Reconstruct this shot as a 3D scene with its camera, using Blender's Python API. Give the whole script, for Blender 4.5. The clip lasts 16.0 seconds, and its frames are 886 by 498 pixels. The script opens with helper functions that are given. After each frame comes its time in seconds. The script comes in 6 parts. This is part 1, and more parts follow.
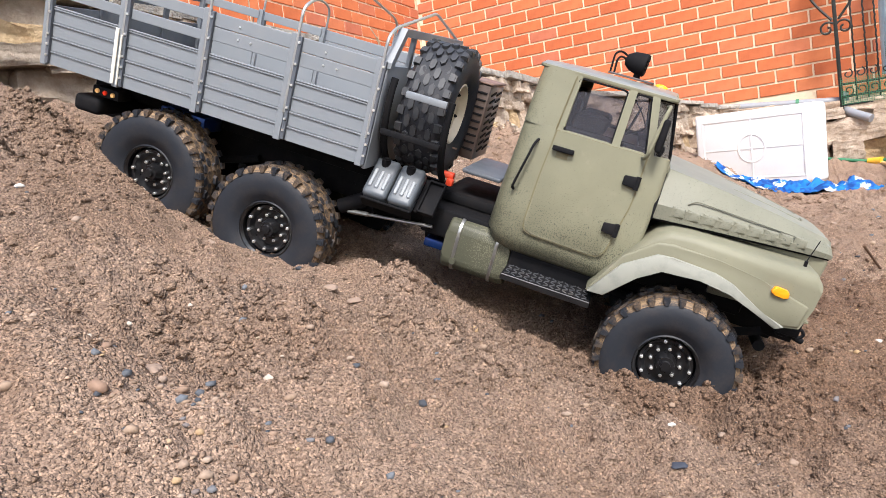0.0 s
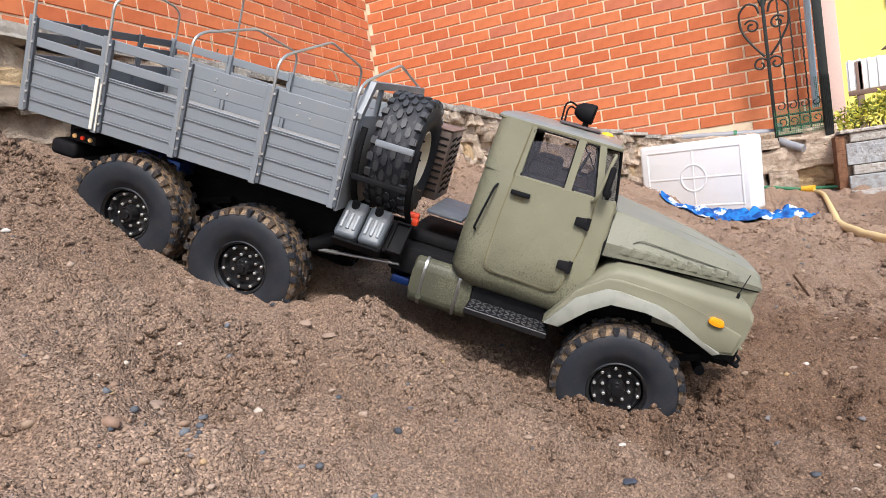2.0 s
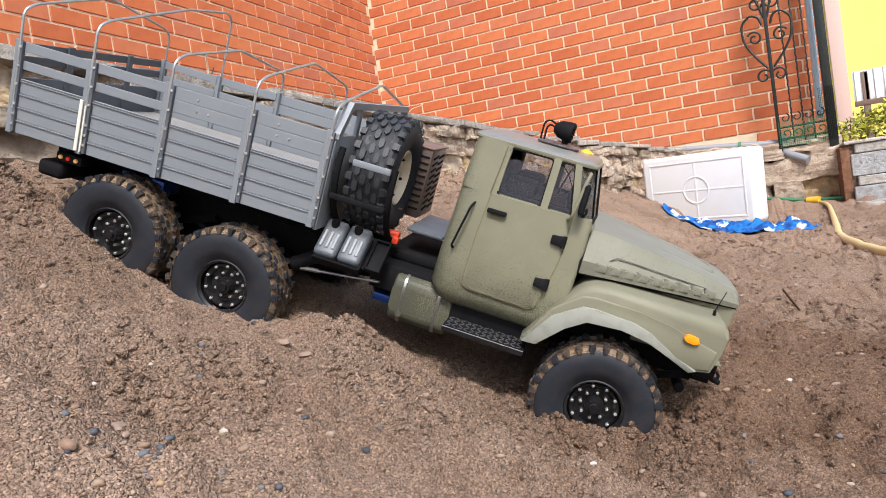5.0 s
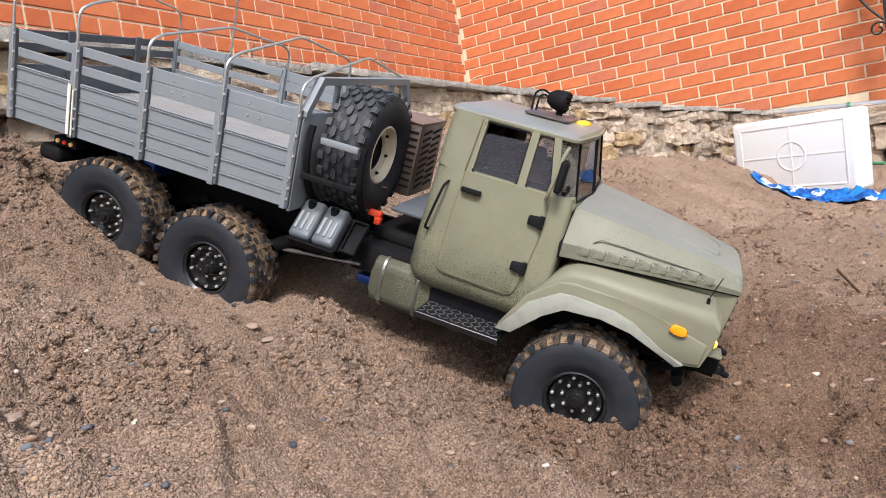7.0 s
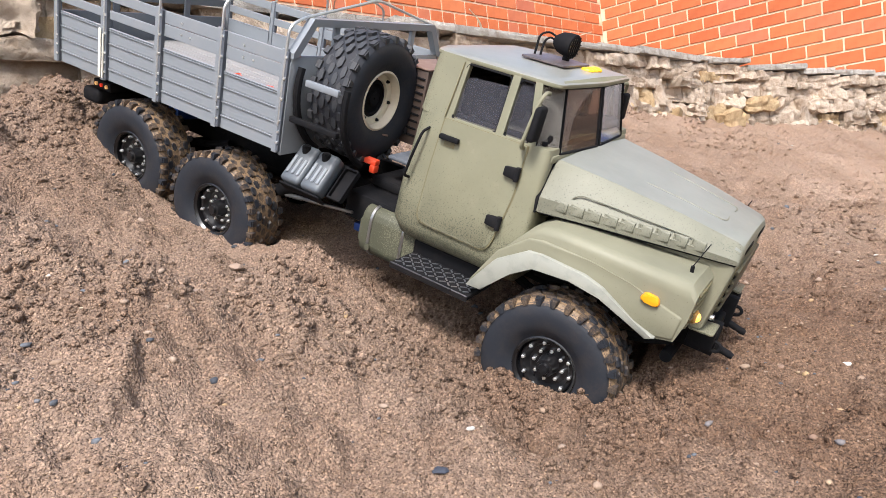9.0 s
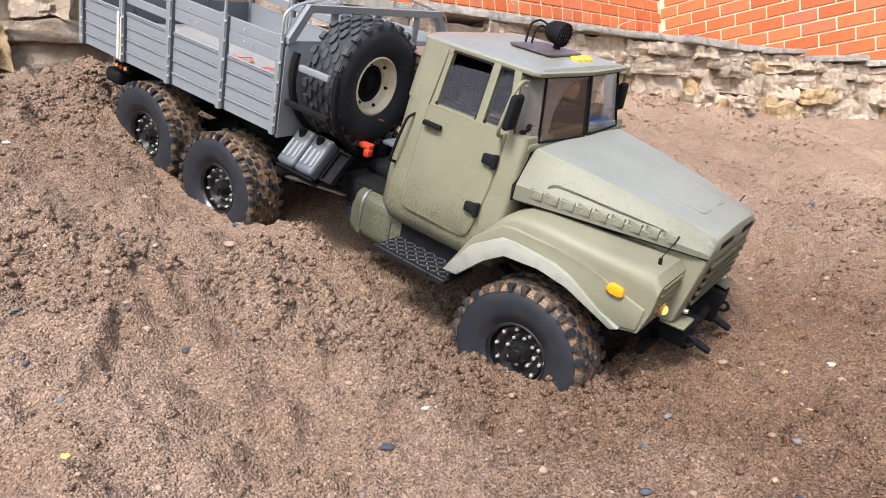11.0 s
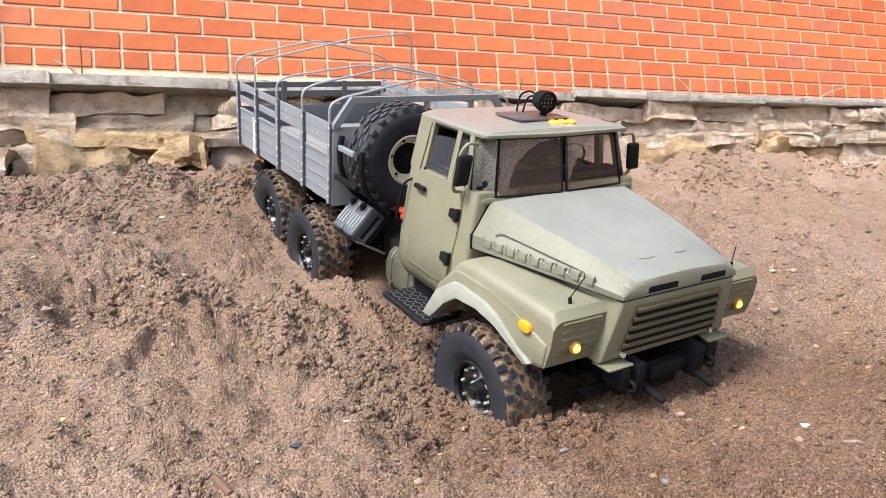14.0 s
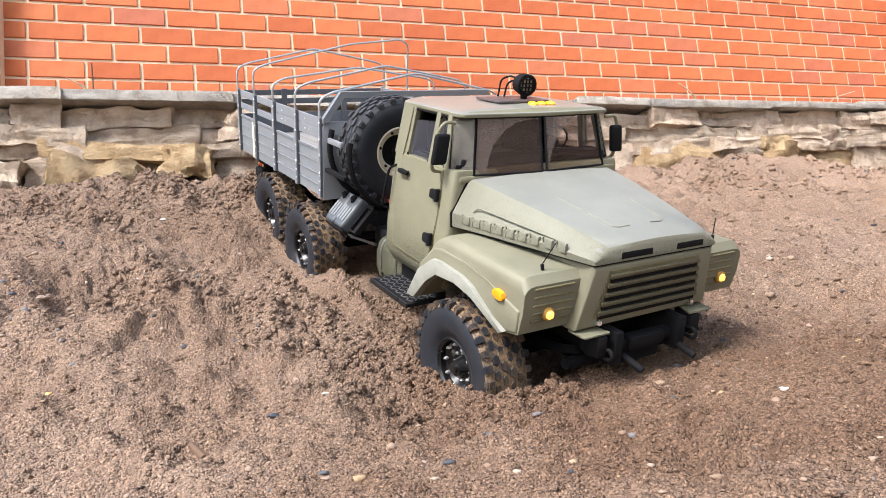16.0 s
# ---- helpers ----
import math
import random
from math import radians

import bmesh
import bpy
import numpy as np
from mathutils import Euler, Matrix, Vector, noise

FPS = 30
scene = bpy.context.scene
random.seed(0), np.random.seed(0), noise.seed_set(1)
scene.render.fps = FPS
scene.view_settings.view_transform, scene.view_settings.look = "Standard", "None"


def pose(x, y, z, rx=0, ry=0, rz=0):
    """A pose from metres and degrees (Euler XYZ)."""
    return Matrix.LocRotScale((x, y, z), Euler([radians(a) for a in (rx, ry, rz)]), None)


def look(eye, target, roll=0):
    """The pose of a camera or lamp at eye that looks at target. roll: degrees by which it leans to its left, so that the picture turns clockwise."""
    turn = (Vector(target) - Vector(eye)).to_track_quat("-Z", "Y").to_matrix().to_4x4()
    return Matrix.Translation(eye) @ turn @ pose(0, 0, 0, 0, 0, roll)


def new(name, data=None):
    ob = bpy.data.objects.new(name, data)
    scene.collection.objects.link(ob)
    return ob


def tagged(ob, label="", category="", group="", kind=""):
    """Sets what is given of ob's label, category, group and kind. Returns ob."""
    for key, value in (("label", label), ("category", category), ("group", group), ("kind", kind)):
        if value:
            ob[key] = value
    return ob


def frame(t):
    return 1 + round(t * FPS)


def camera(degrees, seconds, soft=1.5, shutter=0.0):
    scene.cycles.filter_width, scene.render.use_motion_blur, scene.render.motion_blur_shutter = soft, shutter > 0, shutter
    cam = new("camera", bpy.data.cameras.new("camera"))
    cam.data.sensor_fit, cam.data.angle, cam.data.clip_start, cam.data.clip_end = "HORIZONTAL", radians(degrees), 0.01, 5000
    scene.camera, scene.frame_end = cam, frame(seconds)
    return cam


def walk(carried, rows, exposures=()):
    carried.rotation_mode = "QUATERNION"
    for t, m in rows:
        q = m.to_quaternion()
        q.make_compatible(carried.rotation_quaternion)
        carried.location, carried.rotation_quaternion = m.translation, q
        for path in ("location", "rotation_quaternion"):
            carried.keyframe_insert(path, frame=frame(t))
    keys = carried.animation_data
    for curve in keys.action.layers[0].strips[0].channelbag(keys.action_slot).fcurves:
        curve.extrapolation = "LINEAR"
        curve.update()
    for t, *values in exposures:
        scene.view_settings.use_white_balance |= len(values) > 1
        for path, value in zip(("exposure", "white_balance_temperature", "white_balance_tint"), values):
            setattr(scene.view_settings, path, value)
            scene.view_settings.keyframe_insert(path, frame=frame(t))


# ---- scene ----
cam = camera(63.93, 16.0, soft=0.5)
PATH = [
    (0, (0.1117, 0.3388, 0.2888), (-0.8080, 2.1067, 0.1189), -7.63),
    (0.5, (0.1199, 0.3154, 0.2973), (-0.7447, 2.1110, 0.1282), -7.58),
    (1, (0.1239, 0.2942, 0.3016), (-0.6820, 2.1190, 0.1569), -7.50),
    (1.5, (0.1245, 0.2845, 0.3049), (-0.6777, 2.1123, 0.1803), -7.90),
    (2, (0.1232, 0.2850, 0.3068), (-0.6697, 2.1176, 0.1917), -7.84),
    (2.5, (0.1228, 0.2818, 0.3075), (-0.6678, 2.1161, 0.2071), -7.83),
    (3, (0.1242, 0.2809, 0.3101), (-0.6630, 2.1172, 0.2172), -7.82),
    (3.5, (0.1251, 0.2809, 0.3097), (-0.6579, 2.1192, 0.2224), -7.75),
    (6, (0.1986, 0.3392, 0.3078), (-0.6740, 2.1371, 0.2290), -8.48),
    (6.5, (0.2245, 0.3753, 0.3053), (-0.7178, 2.1368, 0.2098), -8.48),
    (7, (0.2562, 0.3929, 0.3000), (-0.8050, 2.0839, 0.1793), -8.71),
    (7.5, (0.2789, 0.4188, 0.2922), (-0.8729, 2.0486, 0.1620), -8.10),
    (8, (0.3105, 0.4418, 0.2922), (-0.9235, 2.0098, 0.1550), -7.26),
    (8.5, (0.3345, 0.4838, 0.2753), (-1.0106, 1.9574, 0.1374), -7.20),
    (9, (0.3665, 0.5158, 0.2609), (-1.0100, 1.9576, 0.0982), -6.44),
    (11.5, (0.4535, 0.5907, 0.2470), (-1.0937, 1.8475, 0.0834), -4.08),
    (12, (0.4957, 0.6377, 0.2390), (-1.1418, 1.7800, 0.1221), -3.42),
    (12.5, (0.5382, 0.6713, 0.2361), (-1.1631, 1.7189, 0.1466), -4.27),
    (13, (0.5806, 0.6982, 0.2270), (-1.1791, 1.6486, 0.2249), -4.74),
    (13.5, (0.6260, 0.7343, 0.2122), (-1.2072, 1.5297, 0.2928), -4.51),
    (14, (0.6552, 0.7687, 0.1797), (-1.2123, 1.4698, 0.3247), -4.33),
    (14.5, (0.6729, 0.7898, 0.1706), (-1.2118, 1.4338, 0.3527), -4.54),
    (15, (0.6801, 0.7949, 0.1487), (-1.1939, 1.4608, 0.3602), -5.55),
    (15.5, (0.6740, 0.8030, 0.1316), (-1.2028, 1.4546, 0.3612), -5.60),
    (16, (0.6715, 0.8069, 0.1215), (-1.2086, 1.4470, 0.3564), -5.25),
]
EXPOSURES = [(0, 1.47), (0.5, 1.38), (3.5, 1.13), (7, 1.2), (9, 1.54), (12.5, 1.56), (14, 1.68), (16, 1.7)]
walk(cam, [(t, look(eye, target, roll)) for t, eye, target, roll in PATH], EXPOSURES)

# ---- light ----
world = bpy.data.worlds.new("sky")
scene.world = world
world.use_nodes = True
wn = world.node_tree.nodes
sky = wn.new("ShaderNodeTexSky")
sky.sky_type, sky.sun_disc = "NISHITA", False
sky.sun_elevation, sky.sun_rotation = radians(47), radians(144)
sky.air_density, sky.dust_density, sky.ozone_density = 0.9, 2.0, 1.0
bg = wn["Background"]
bg.inputs["Strength"].default_value = 0.125
thin_cloud = wn.new("ShaderNodeHueSaturation")
thin_cloud.inputs["Saturation"].default_value = 0.9
world.node_tree.links.new(sky.outputs[0], thin_cloud.inputs["Color"])
world.node_tree.links.new(thin_cloud.outputs[0], bg.inputs["Color"])
sun = new("sun", bpy.data.lights.new("sun", "SUN"))
sun.data.energy, sun.data.angle, sun.data.color = 2.1, radians(16), (1.0, 0.985, 0.985)
sun.matrix_world = look((2.7, -2.5, 5.0), (0, 1.2, 0.0))


# ---- materials ----
def mat(name, color, rough=0.6, metal=0.0, spec=0.5):
    m = bpy.data.materials.new(name)
    m.use_nodes = True
    b = m.node_tree.nodes["Principled BSDF"]
    b.inputs["Base Color"].default_value = (*color, 1)
    b.inputs["Roughness"].default_value = rough
    b.inputs["Metallic"].default_value = metal
    b.inputs["Specular IOR Level"].default_value = spec
    return m


class Graph:
    """Short hand for building node trees."""

    def __init__(self, m):
        self.t = m.node_tree
        self.b = self.t.nodes.get("Principled BSDF")

    def node(self, kind, **values):
        n = self.t.nodes.new(kind)
        for key, value in values.items():
            if key in n.inputs:
                n.inputs[key].default_value = value
        return n

    def link(self, a, b):
        self.t.links.new(a, b)

    def coords(self, which="Object"):
        return self.t.nodes.new("ShaderNodeTexCoord").outputs[which]

    def noise(self, scale, detail=4.0, rough=0.6, vector=None):
        n = self.t.nodes.new("ShaderNodeTexNoise")
        n.inputs["Scale"].default_value = scale
        n.inputs["Detail"].default_value = detail
        n.inputs["Roughness"].default_value = rough
        self.link(vector if vector is not None else self.coords(), n.inputs["Vector"])
        return n.outputs["Fac"]

    def voronoi(self, scale, out="Distance", vector=None):
        n = self.t.nodes.new("ShaderNodeTexVoronoi")
        n.inputs["Scale"].default_value = scale
        self.link(vector if vector is not None else self.coords(), n.inputs["Vector"])
        return n.outputs[out]

    def ramp(self, fac, stops):
        n = self.t.nodes.new("ShaderNodeValToRGB")
        els = n.color_ramp.elements
        while len(els) < len(stops):
            els.new(0.5)
        for e, (p, c) in zip(els, stops):
            e.position, e.color = p, (*c, 1) if len(c) == 3 else c
        self.link(fac, n.inputs["Fac"])
        return n.outputs["Color"]

    def mix(self, fac, a, b, blend="MIX"):
        n = self.t.nodes.new("ShaderNodeMix")
        n.data_type, n.blend_type = "RGBA", blend
        for value, slot in ((fac, n.inputs[0]), (a, n.inputs[6]), (b, n.inputs[7])):
            if isinstance(value, (int, float)):
                slot.default_value = value
            elif isinstance(value, tuple):
                slot.default_value = (*value, 1)
            else:
                self.link(value, slot)
        return n.outputs[2]

    def math(self, op, a, b=0.0):
        n = self.t.nodes.new("ShaderNodeMath")
        n.operation = op
        for value, slot in ((a, n.inputs[0]), (b, n.inputs[1])):
            if isinstance(value, (int, float)):
                slot.default_value = value
            else:
                self.link(value, slot)
        return n.outputs[0]

    def axis(self, name, which="Object"):
        n = self.t.nodes.new("ShaderNodeSeparateXYZ")
        self.link(self.coords(which), n.inputs[0])
        return n.outputs[name]

    def random(self):
        return self.t.nodes.new("ShaderNodeObjectInfo").outputs["Random"]

    def island(self):
        return self.t.nodes.new("ShaderNodeNewGeometry").outputs["Random Per Island"]

    def color(self, c):
        self.link(c, self.b.inputs["Base Color"])

    def rough(self, lo, hi, fac):
        n = self.t.nodes.new("ShaderNodeMapRange")
        n.inputs["To Min"].default_value, n.inputs["To Max"].default_value = lo, hi
        self.link(fac, n.inputs["Value"])
        self.link(n.outputs[0], self.b.inputs["Roughness"])

    def bump(self, height, strength=0.3, distance=0.01):
        n = self.t.nodes.new("ShaderNodeBump")
        n.inputs["Strength"].default_value, n.inputs["Distance"].default_value = strength, distance
        self.link(height, n.inputs["Height"])
        last = self.b.inputs["Normal"]
        if last.is_linked:
            self.link(last.links[0].from_socket, n.inputs["Normal"])
        self.link(n.outputs[0], last)


def dark_sand_patch(g):
    """Darker, browner patch of sand in front of the truck, as a multiplier."""
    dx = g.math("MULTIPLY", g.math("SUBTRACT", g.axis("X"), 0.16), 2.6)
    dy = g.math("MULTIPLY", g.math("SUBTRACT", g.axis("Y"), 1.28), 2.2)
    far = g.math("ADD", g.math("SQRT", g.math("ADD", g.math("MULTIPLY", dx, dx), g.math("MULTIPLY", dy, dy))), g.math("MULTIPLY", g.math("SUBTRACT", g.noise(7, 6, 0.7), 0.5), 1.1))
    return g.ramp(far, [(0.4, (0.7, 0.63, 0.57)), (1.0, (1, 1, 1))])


def sand_material(name="sand", island=False):
    m = mat(name, (0.26, 0.19, 0.14), 0.95, 0, 0.2)
    g = Graph(m)
    big = g.noise(2.2, 5)
    tone = g.ramp(big, [(0.3, (0.2, 0.138, 0.1)), (0.7, (0.272, 0.193, 0.144))])
    # sand gets paler with Y, the edge broken by noise
    paler = g.ramp(g.math("ADD", g.math("MULTIPLY", g.axis("Y"), 0.25), g.math("MULTIPLY", g.noise(1.6, 4), 0.3)), [(0.48, (1, 1, 1)), (0.8, (1.34, 1.34, 1.32))])
    tone = g.mix(1.0, tone, paler, "MULTIPLY")
    if island:
        tone = g.mix(1.0, tone, g.ramp(g.island(), [(0.0, (0.55, 0.52, 0.5)), (0.4, (1.0, 1.0, 1.0)), (0.85, (1.2, 1.18, 1.15)), (1.0, (1.6, 1.55, 1.48))]), "MULTIPLY")
        g.color(g.mix(1.0, tone, dark_sand_patch(g), "MULTIPLY"))
        return m
    grain = g.ramp(g.voronoi(680, "Color"), [(0.0, (0.46, 0.42, 0.4)), (0.35, (0.86, 0.84, 0.83)), (0.7, (1.18, 1.16, 1.13)), (1.0, (2.0, 1.92, 1.8))])
    c = g.mix(0.95, tone, grain, "MULTIPLY")
    damp = g.ramp(g.noise(9, 6, 0.7), [(0.38, (0.7, 0.6, 0.52)), (0.56, (1, 1, 1))])
    c = g.mix(0.4, c, damp, "MULTIPLY")
    pick = g.ramp(g.voronoi(190, "Color"), [(0.0, (0.45, 0.43, 0.42)), (0.07, (1, 1, 1)), (0.9, (1, 1, 1)), (1.0, (1.7, 1.65, 1.55))])
    c = g.mix(0.7, c, pick, "MULTIPLY")
    c = g.mix(1.0, c, dark_sand_patch(g), "MULTIPLY")
    g.color(c)
    g.bump(g.noise(75, 6, 0.7), 0.55, 0.009)
    g.bump(g.math("SUBTRACT", 1.0, g.voronoi(330)), 0.6, 0.005)
    g.bump(g.math("SUBTRACT", 1.0, g.voronoi(680)), 0.6, 0.003)
    return m


def brick_material(name, island=False):
    m = mat(name, (0.6, 0.17, 0.07), 0.8, 0, 0.3)
    g = Graph(m)
    r = g.island() if island else g.random()
    base = g.ramp(r, [(0.0, (0.4, 0.105, 0.04)), (0.4, (0.47, 0.135, 0.05)), (0.8, (0.5, 0.16, 0.064)), (1.0, (0.41, 0.132, 0.074))])
    spots = g.ramp(g.noise(9, 6, 0.65), [(0.35, (0.82, 0.76, 0.74)), (0.6, (1.0, 1.0, 1.0))])
    c = g.mix(0.8, base, spots, "MULTIPLY")
    haze = g.ramp(g.noise(2.6, 5, 0.6), [(0.58, (0, 0, 0)), (0.78, (1, 1, 1))])
    c = g.mix(g.math("MULTIPLY", haze, 0.14), c, (0.7, 0.5, 0.38))
    g.color(c)
    g.bump(g.noise(45, 5, 0.6), 0.25, 0.006)
    return m


def mortar_material():
    m = mat("mortar", (0.72, 0.55, 0.36), 0.95, 0, 0.2)
    g = Graph(m)
    g.color(g.ramp(g.noise(8, 6, 0.7), [(0.3, (0.56, 0.43, 0.29)), (0.7, (0.7, 0.58, 0.43))]))
    g.bump(g.noise(70, 5, 0.7), 0.5, 0.006)
    return m


def stone_material(name, lo, hi, scale=6):
    m = mat(name, hi, 0.9, 0, 0.25)
    g = Graph(m)
    c = g.ramp(g.noise(scale, 7, 0.7), [(0.3, lo), (0.68, hi)])
    c = g.mix(0.75, c, g.ramp(g.random(), [(0.0, (0.72, 0.7, 0.68)), (1.0, (1.15, 1.1, 1.05))]), "MULTIPLY")
    dirt = g.ramp(g.noise(26, 6, 0.7), [(0.36, (0.6, 0.52, 0.45)), (0.55, (1, 1, 1))])
    g.color(g.mix(0.7, c, dirt, "MULTIPLY"))
    g.bump(g.noise(26, 8, 0.72), 0.9, 0.035)
    g.bump(g.noise(190, 5, 0.65), 0.5, 0.006)
    return m


def paint_material(name, base, speckle, level, dust=(0.42, 0.36, 0.27), gloss=0.3, rear=False):
    """Matt model paint with air-brushed specks that thin out upwards, and a film of dust."""
    m = mat(name, base, 0.36, 0, gloss)
    g = Graph(m)
    tone = g.ramp(g.noise(14, 5, 0.6), [(0.3, tuple(v * 0.86 for v in base)), (0.7, tuple(v * 1.1 for v in base))])
    z = g.axis("Z")
    rise = g.math("MULTIPLY", g.math("SUBTRACT", level, z), 8.0)
    if rear:
        rise = g.math("MAXIMUM", rise, g.math("SUBTRACT", g.math("MULTIPLY", g.math("SUBTRACT", -0.196, g.axis("X")), 14.0), g.math("MULTIPLY", g.math("SUBTRACT", z, 0.09), 3.0)))
    patch = g.math("MULTIPLY", g.math("SUBTRACT", g.noise(26, 3), 0.5), 0.45)
    gate = g.math("ADD", g.math("ADD", rise, patch), 0.28)
    dots = g.noise(950, 2, 0.5)
    spots = g.math("GREATER_THAN", g.math("ADD", dots, g.math("MULTIPLY", gate, 0.28)), 0.645)
    mist = g.ramp(gate, [(0.25, (0, 0, 0)), (0.9, (0.6, 0.6, 0.6))])
    c = g.mix(g.math("MULTIPLY", mist, 0.6), tone, speckle)
    c = g.mix(g.math("MULTIPLY", spots, 0.75), c, speckle)
    worn = g.ramp(g.noise(38, 6, 0.7), [(0.6, (0, 0, 0)), (0.75, (1, 1, 1))])
    c = g.mix(g.math("MULTIPLY", worn, 0.14), c, dust)
    g.color(c)
    g.rough(0.46, 0.62, g.noise(30, 5, 0.7)) if gloss < 0.4 else g.rough(0.27, 0.35, g.noise(30, 5, 0.7))
    g.bump(g.noise(300, 3, 0.5), 0.08, 0.001)
    return m


def plain(name, color, rough=0.5, metal=0.0, grime=(0.3, 0.24, 0.18), amount=0.25, scale=40, spec=0.5):
    m = mat(name, color, rough, metal, spec)
    g = Graph(m)
    f = g.ramp(g.noise(scale, 6, 0.7), [(0.48, (0, 0, 0)), (0.74, (1, 1, 1))])
    g.color(g.mix(g.math("MULTIPLY", f, amount), color, grime))
    g.rough(max(rough - 0.08, 0.05), min(rough + 0.18, 1), g.noise(scale * 1.7, 5, 0.6))
    return m


def rubber_material(name, dust):
    m = mat(name, (0.02, 0.02, 0.022), 0.6, 0, 0.28)
    g = Graph(m)
    f = g.ramp(g.noise(48, 6, 0.72), [(0.36, (0, 0, 0)) if dust > 0.9 else (0.45, (0, 0, 0)), (0.48, (1, 1, 1)) if dust > 0.9 else (0.6, (1, 1, 1))])
    fine = g.ramp(g.noise(500, 2), [(0.35, (0.4, 0.4, 0.4)), (0.65, (1, 1, 1))])
    f = g.mix(1.0, f, fine, "MULTIPLY")
    g.color(g.mix(g.math("MULTIPLY", f, dust), (0.016, 0.018, 0.023), (0.24, 0.155, 0.085)))
    g.bump(g.noise(260, 4), 0.2, 0.001)
    return m


def glass_material(name, tint, haze=0.2, film=(0.2, 0.21, 0.24), shine=(0.5, 0.02)):
    """A thin pane: tinted see-through, a film of haze and a mirror gloss that grows at grazing angles."""
    m = bpy.data.materials.new(name)
    m.use_nodes = True
    t = m.node_tree
    t.nodes.remove(t.nodes["Principled BSDF"])
    clear, gloss, dull, facing, steep, sheen = (t.nodes.new("ShaderNode" + k) for k in ("BsdfTransparent", "BsdfGlossy", "BsdfDiffuse", "LayerWeight", "Math", "Math"))
    clear.inputs["Color"].default_value = (*tint, 1)
    dull.inputs["Color"].default_value = (*film, 1)
    gloss.inputs["Roughness"].default_value = 0.0
    facing.inputs["Blend"].default_value = 0.5
    steep.operation, sheen.operation = "POWER", "MULTIPLY_ADD"
    steep.inputs[1].default_value = 4.0
    sheen.inputs[1].default_value, sheen.inputs[2].default_value = shine
    t.links.new(facing.outputs["Facing"], steep.inputs[0])
    t.links.new(steep.outputs[0], sheen.inputs[0])
    film_mix, gloss_mix = t.nodes.new("ShaderNodeMixShader"), t.nodes.new("ShaderNodeMixShader")
    film_mix.name = "film_mix"
    film_mix.inputs[0].default_value = haze
    t.links.new(clear.outputs[0], film_mix.inputs[1])
    t.links.new(dull.outputs[0], film_mix.inputs[2])
    t.links.new(sheen.outputs[0], gloss_mix.inputs[0])
    t.links.new(film_mix.outputs[0], gloss_mix.inputs[1])
    t.links.new(gloss.outputs[0], gloss_mix.inputs[2])
    t.links.new(gloss_mix.outputs[0], t.nodes["Material Output"].inputs["Surface"])
    return m


def dusty_glass(name, tint, pivot, radius, film=(0.19, 0.155, 0.135), low=0.75, dust=0.75, size=1100, wiped=0.17):
    """Tinted screen with dust outside the sweep of its wiper."""
    m = glass_material(name, tint, 0.1, film)
    g = Graph(m)
    dy = g.math("SUBTRACT", g.axis("Y"), pivot[0])
    dz = g.math("SUBTRACT", g.axis("Z"), pivot[1])
    far = g.math("SQRT", g.math("ADD", g.math("MULTIPLY", dy, dy), g.math("MULTIPLY", dz, dz)))
    edge = g.math("GREATER_THAN", g.math("ADD", far, g.math("MULTIPLY", g.math("SUBTRACT", g.noise(160), 0.5), 0.006)), radius)
    specks = g.ramp(g.noise(size, 2, 0.5), [(0.42, (low, low, low)), (0.58, (1, 1, 1))] if low else [(0.56, (0, 0, 0)), (0.68, (1, 1, 1))])
    f = g.math("MULTIPLY", g.math("ADD", g.math("MULTIPLY", edge, dust - 0.3), wiped), specks)
    g.link(f, m.node_tree.nodes["film_mix"].inputs[0])
    return m


def glow(name, color, strength):
    m = mat(name, color, 0.3)
    b = m.node_tree.nodes["Principled BSDF"]
    b.inputs["Emission Color"].default_value = (*color, 1)
    b.inputs["Emission Strength"].default_value = strength
    return m


SAND, GRAIN = sand_material(), sand_material("sand_grain", True)
BRICK, BRICK_FAR, MORTAR = brick_material("brick"), brick_material("brick_far", True), mortar_material()
SLATE = stone_material("slate", (0.42, 0.335, 0.26), (0.68, 0.57, 0.46))
LEDGE = stone_material("ledge_slate", (0.38, 0.365, 0.34), (0.6, 0.57, 0.52), 4)
YELLOW_STONE = stone_material("yellow_stone", (0.44, 0.31, 0.17), (0.62, 0.47, 0.29))
CEMENT = stone_material("cement", (0.2, 0.15, 0.115), (0.34, 0.265, 0.205), 9)
OLIVE = paint_material("olive_paint", (0.185, 0.177, 0.117), (0.045, 0.046, 0.03), 0.075, rear=True)
OLIVE_HOOD = paint_material("olive_bonnet_paint", (0.172, 0.168, 0.125), (0.05, 0.052, 0.04), 0.11)
OLIVE_WING = paint_material("olive_wing_paint", (0.178, 0.17, 0.116), (0.045, 0.05, 0.028), 0.03)
# greyer base: mirrored sky and brick averaged into the roof's colour
OLIVE_ROOF_SHEEN = paint_material("olive_roof_paint", (0.2, 0.195, 0.165), (0.1, 0.1, 0.08), 0.03, gloss=1.0)
# blue-grey base puts the sky's reflection into the bonnet top's colour
OLIVE_TOP_SHEEN = paint_material("bonnet_top_paint", (0.19, 0.192, 0.168), (0.1, 0.1, 0.08), 0.03, gloss=0.35)
OLIVE_DARK = paint_material("grille_paint", (0.15, 0.13, 0.07), (0.05, 0.045, 0.03), 0.07)
LIP = plain("worn_lip_paint", (0.255, 0.255, 0.215), 0.45, 0, (0.13, 0.14, 0.125), 0.55, 60, 0.4)
GREY = plain("grey_plastic", (0.185, 0.2, 0.215), 0.38, 0, (0.3, 0.27, 0.24), 0.12, 30)
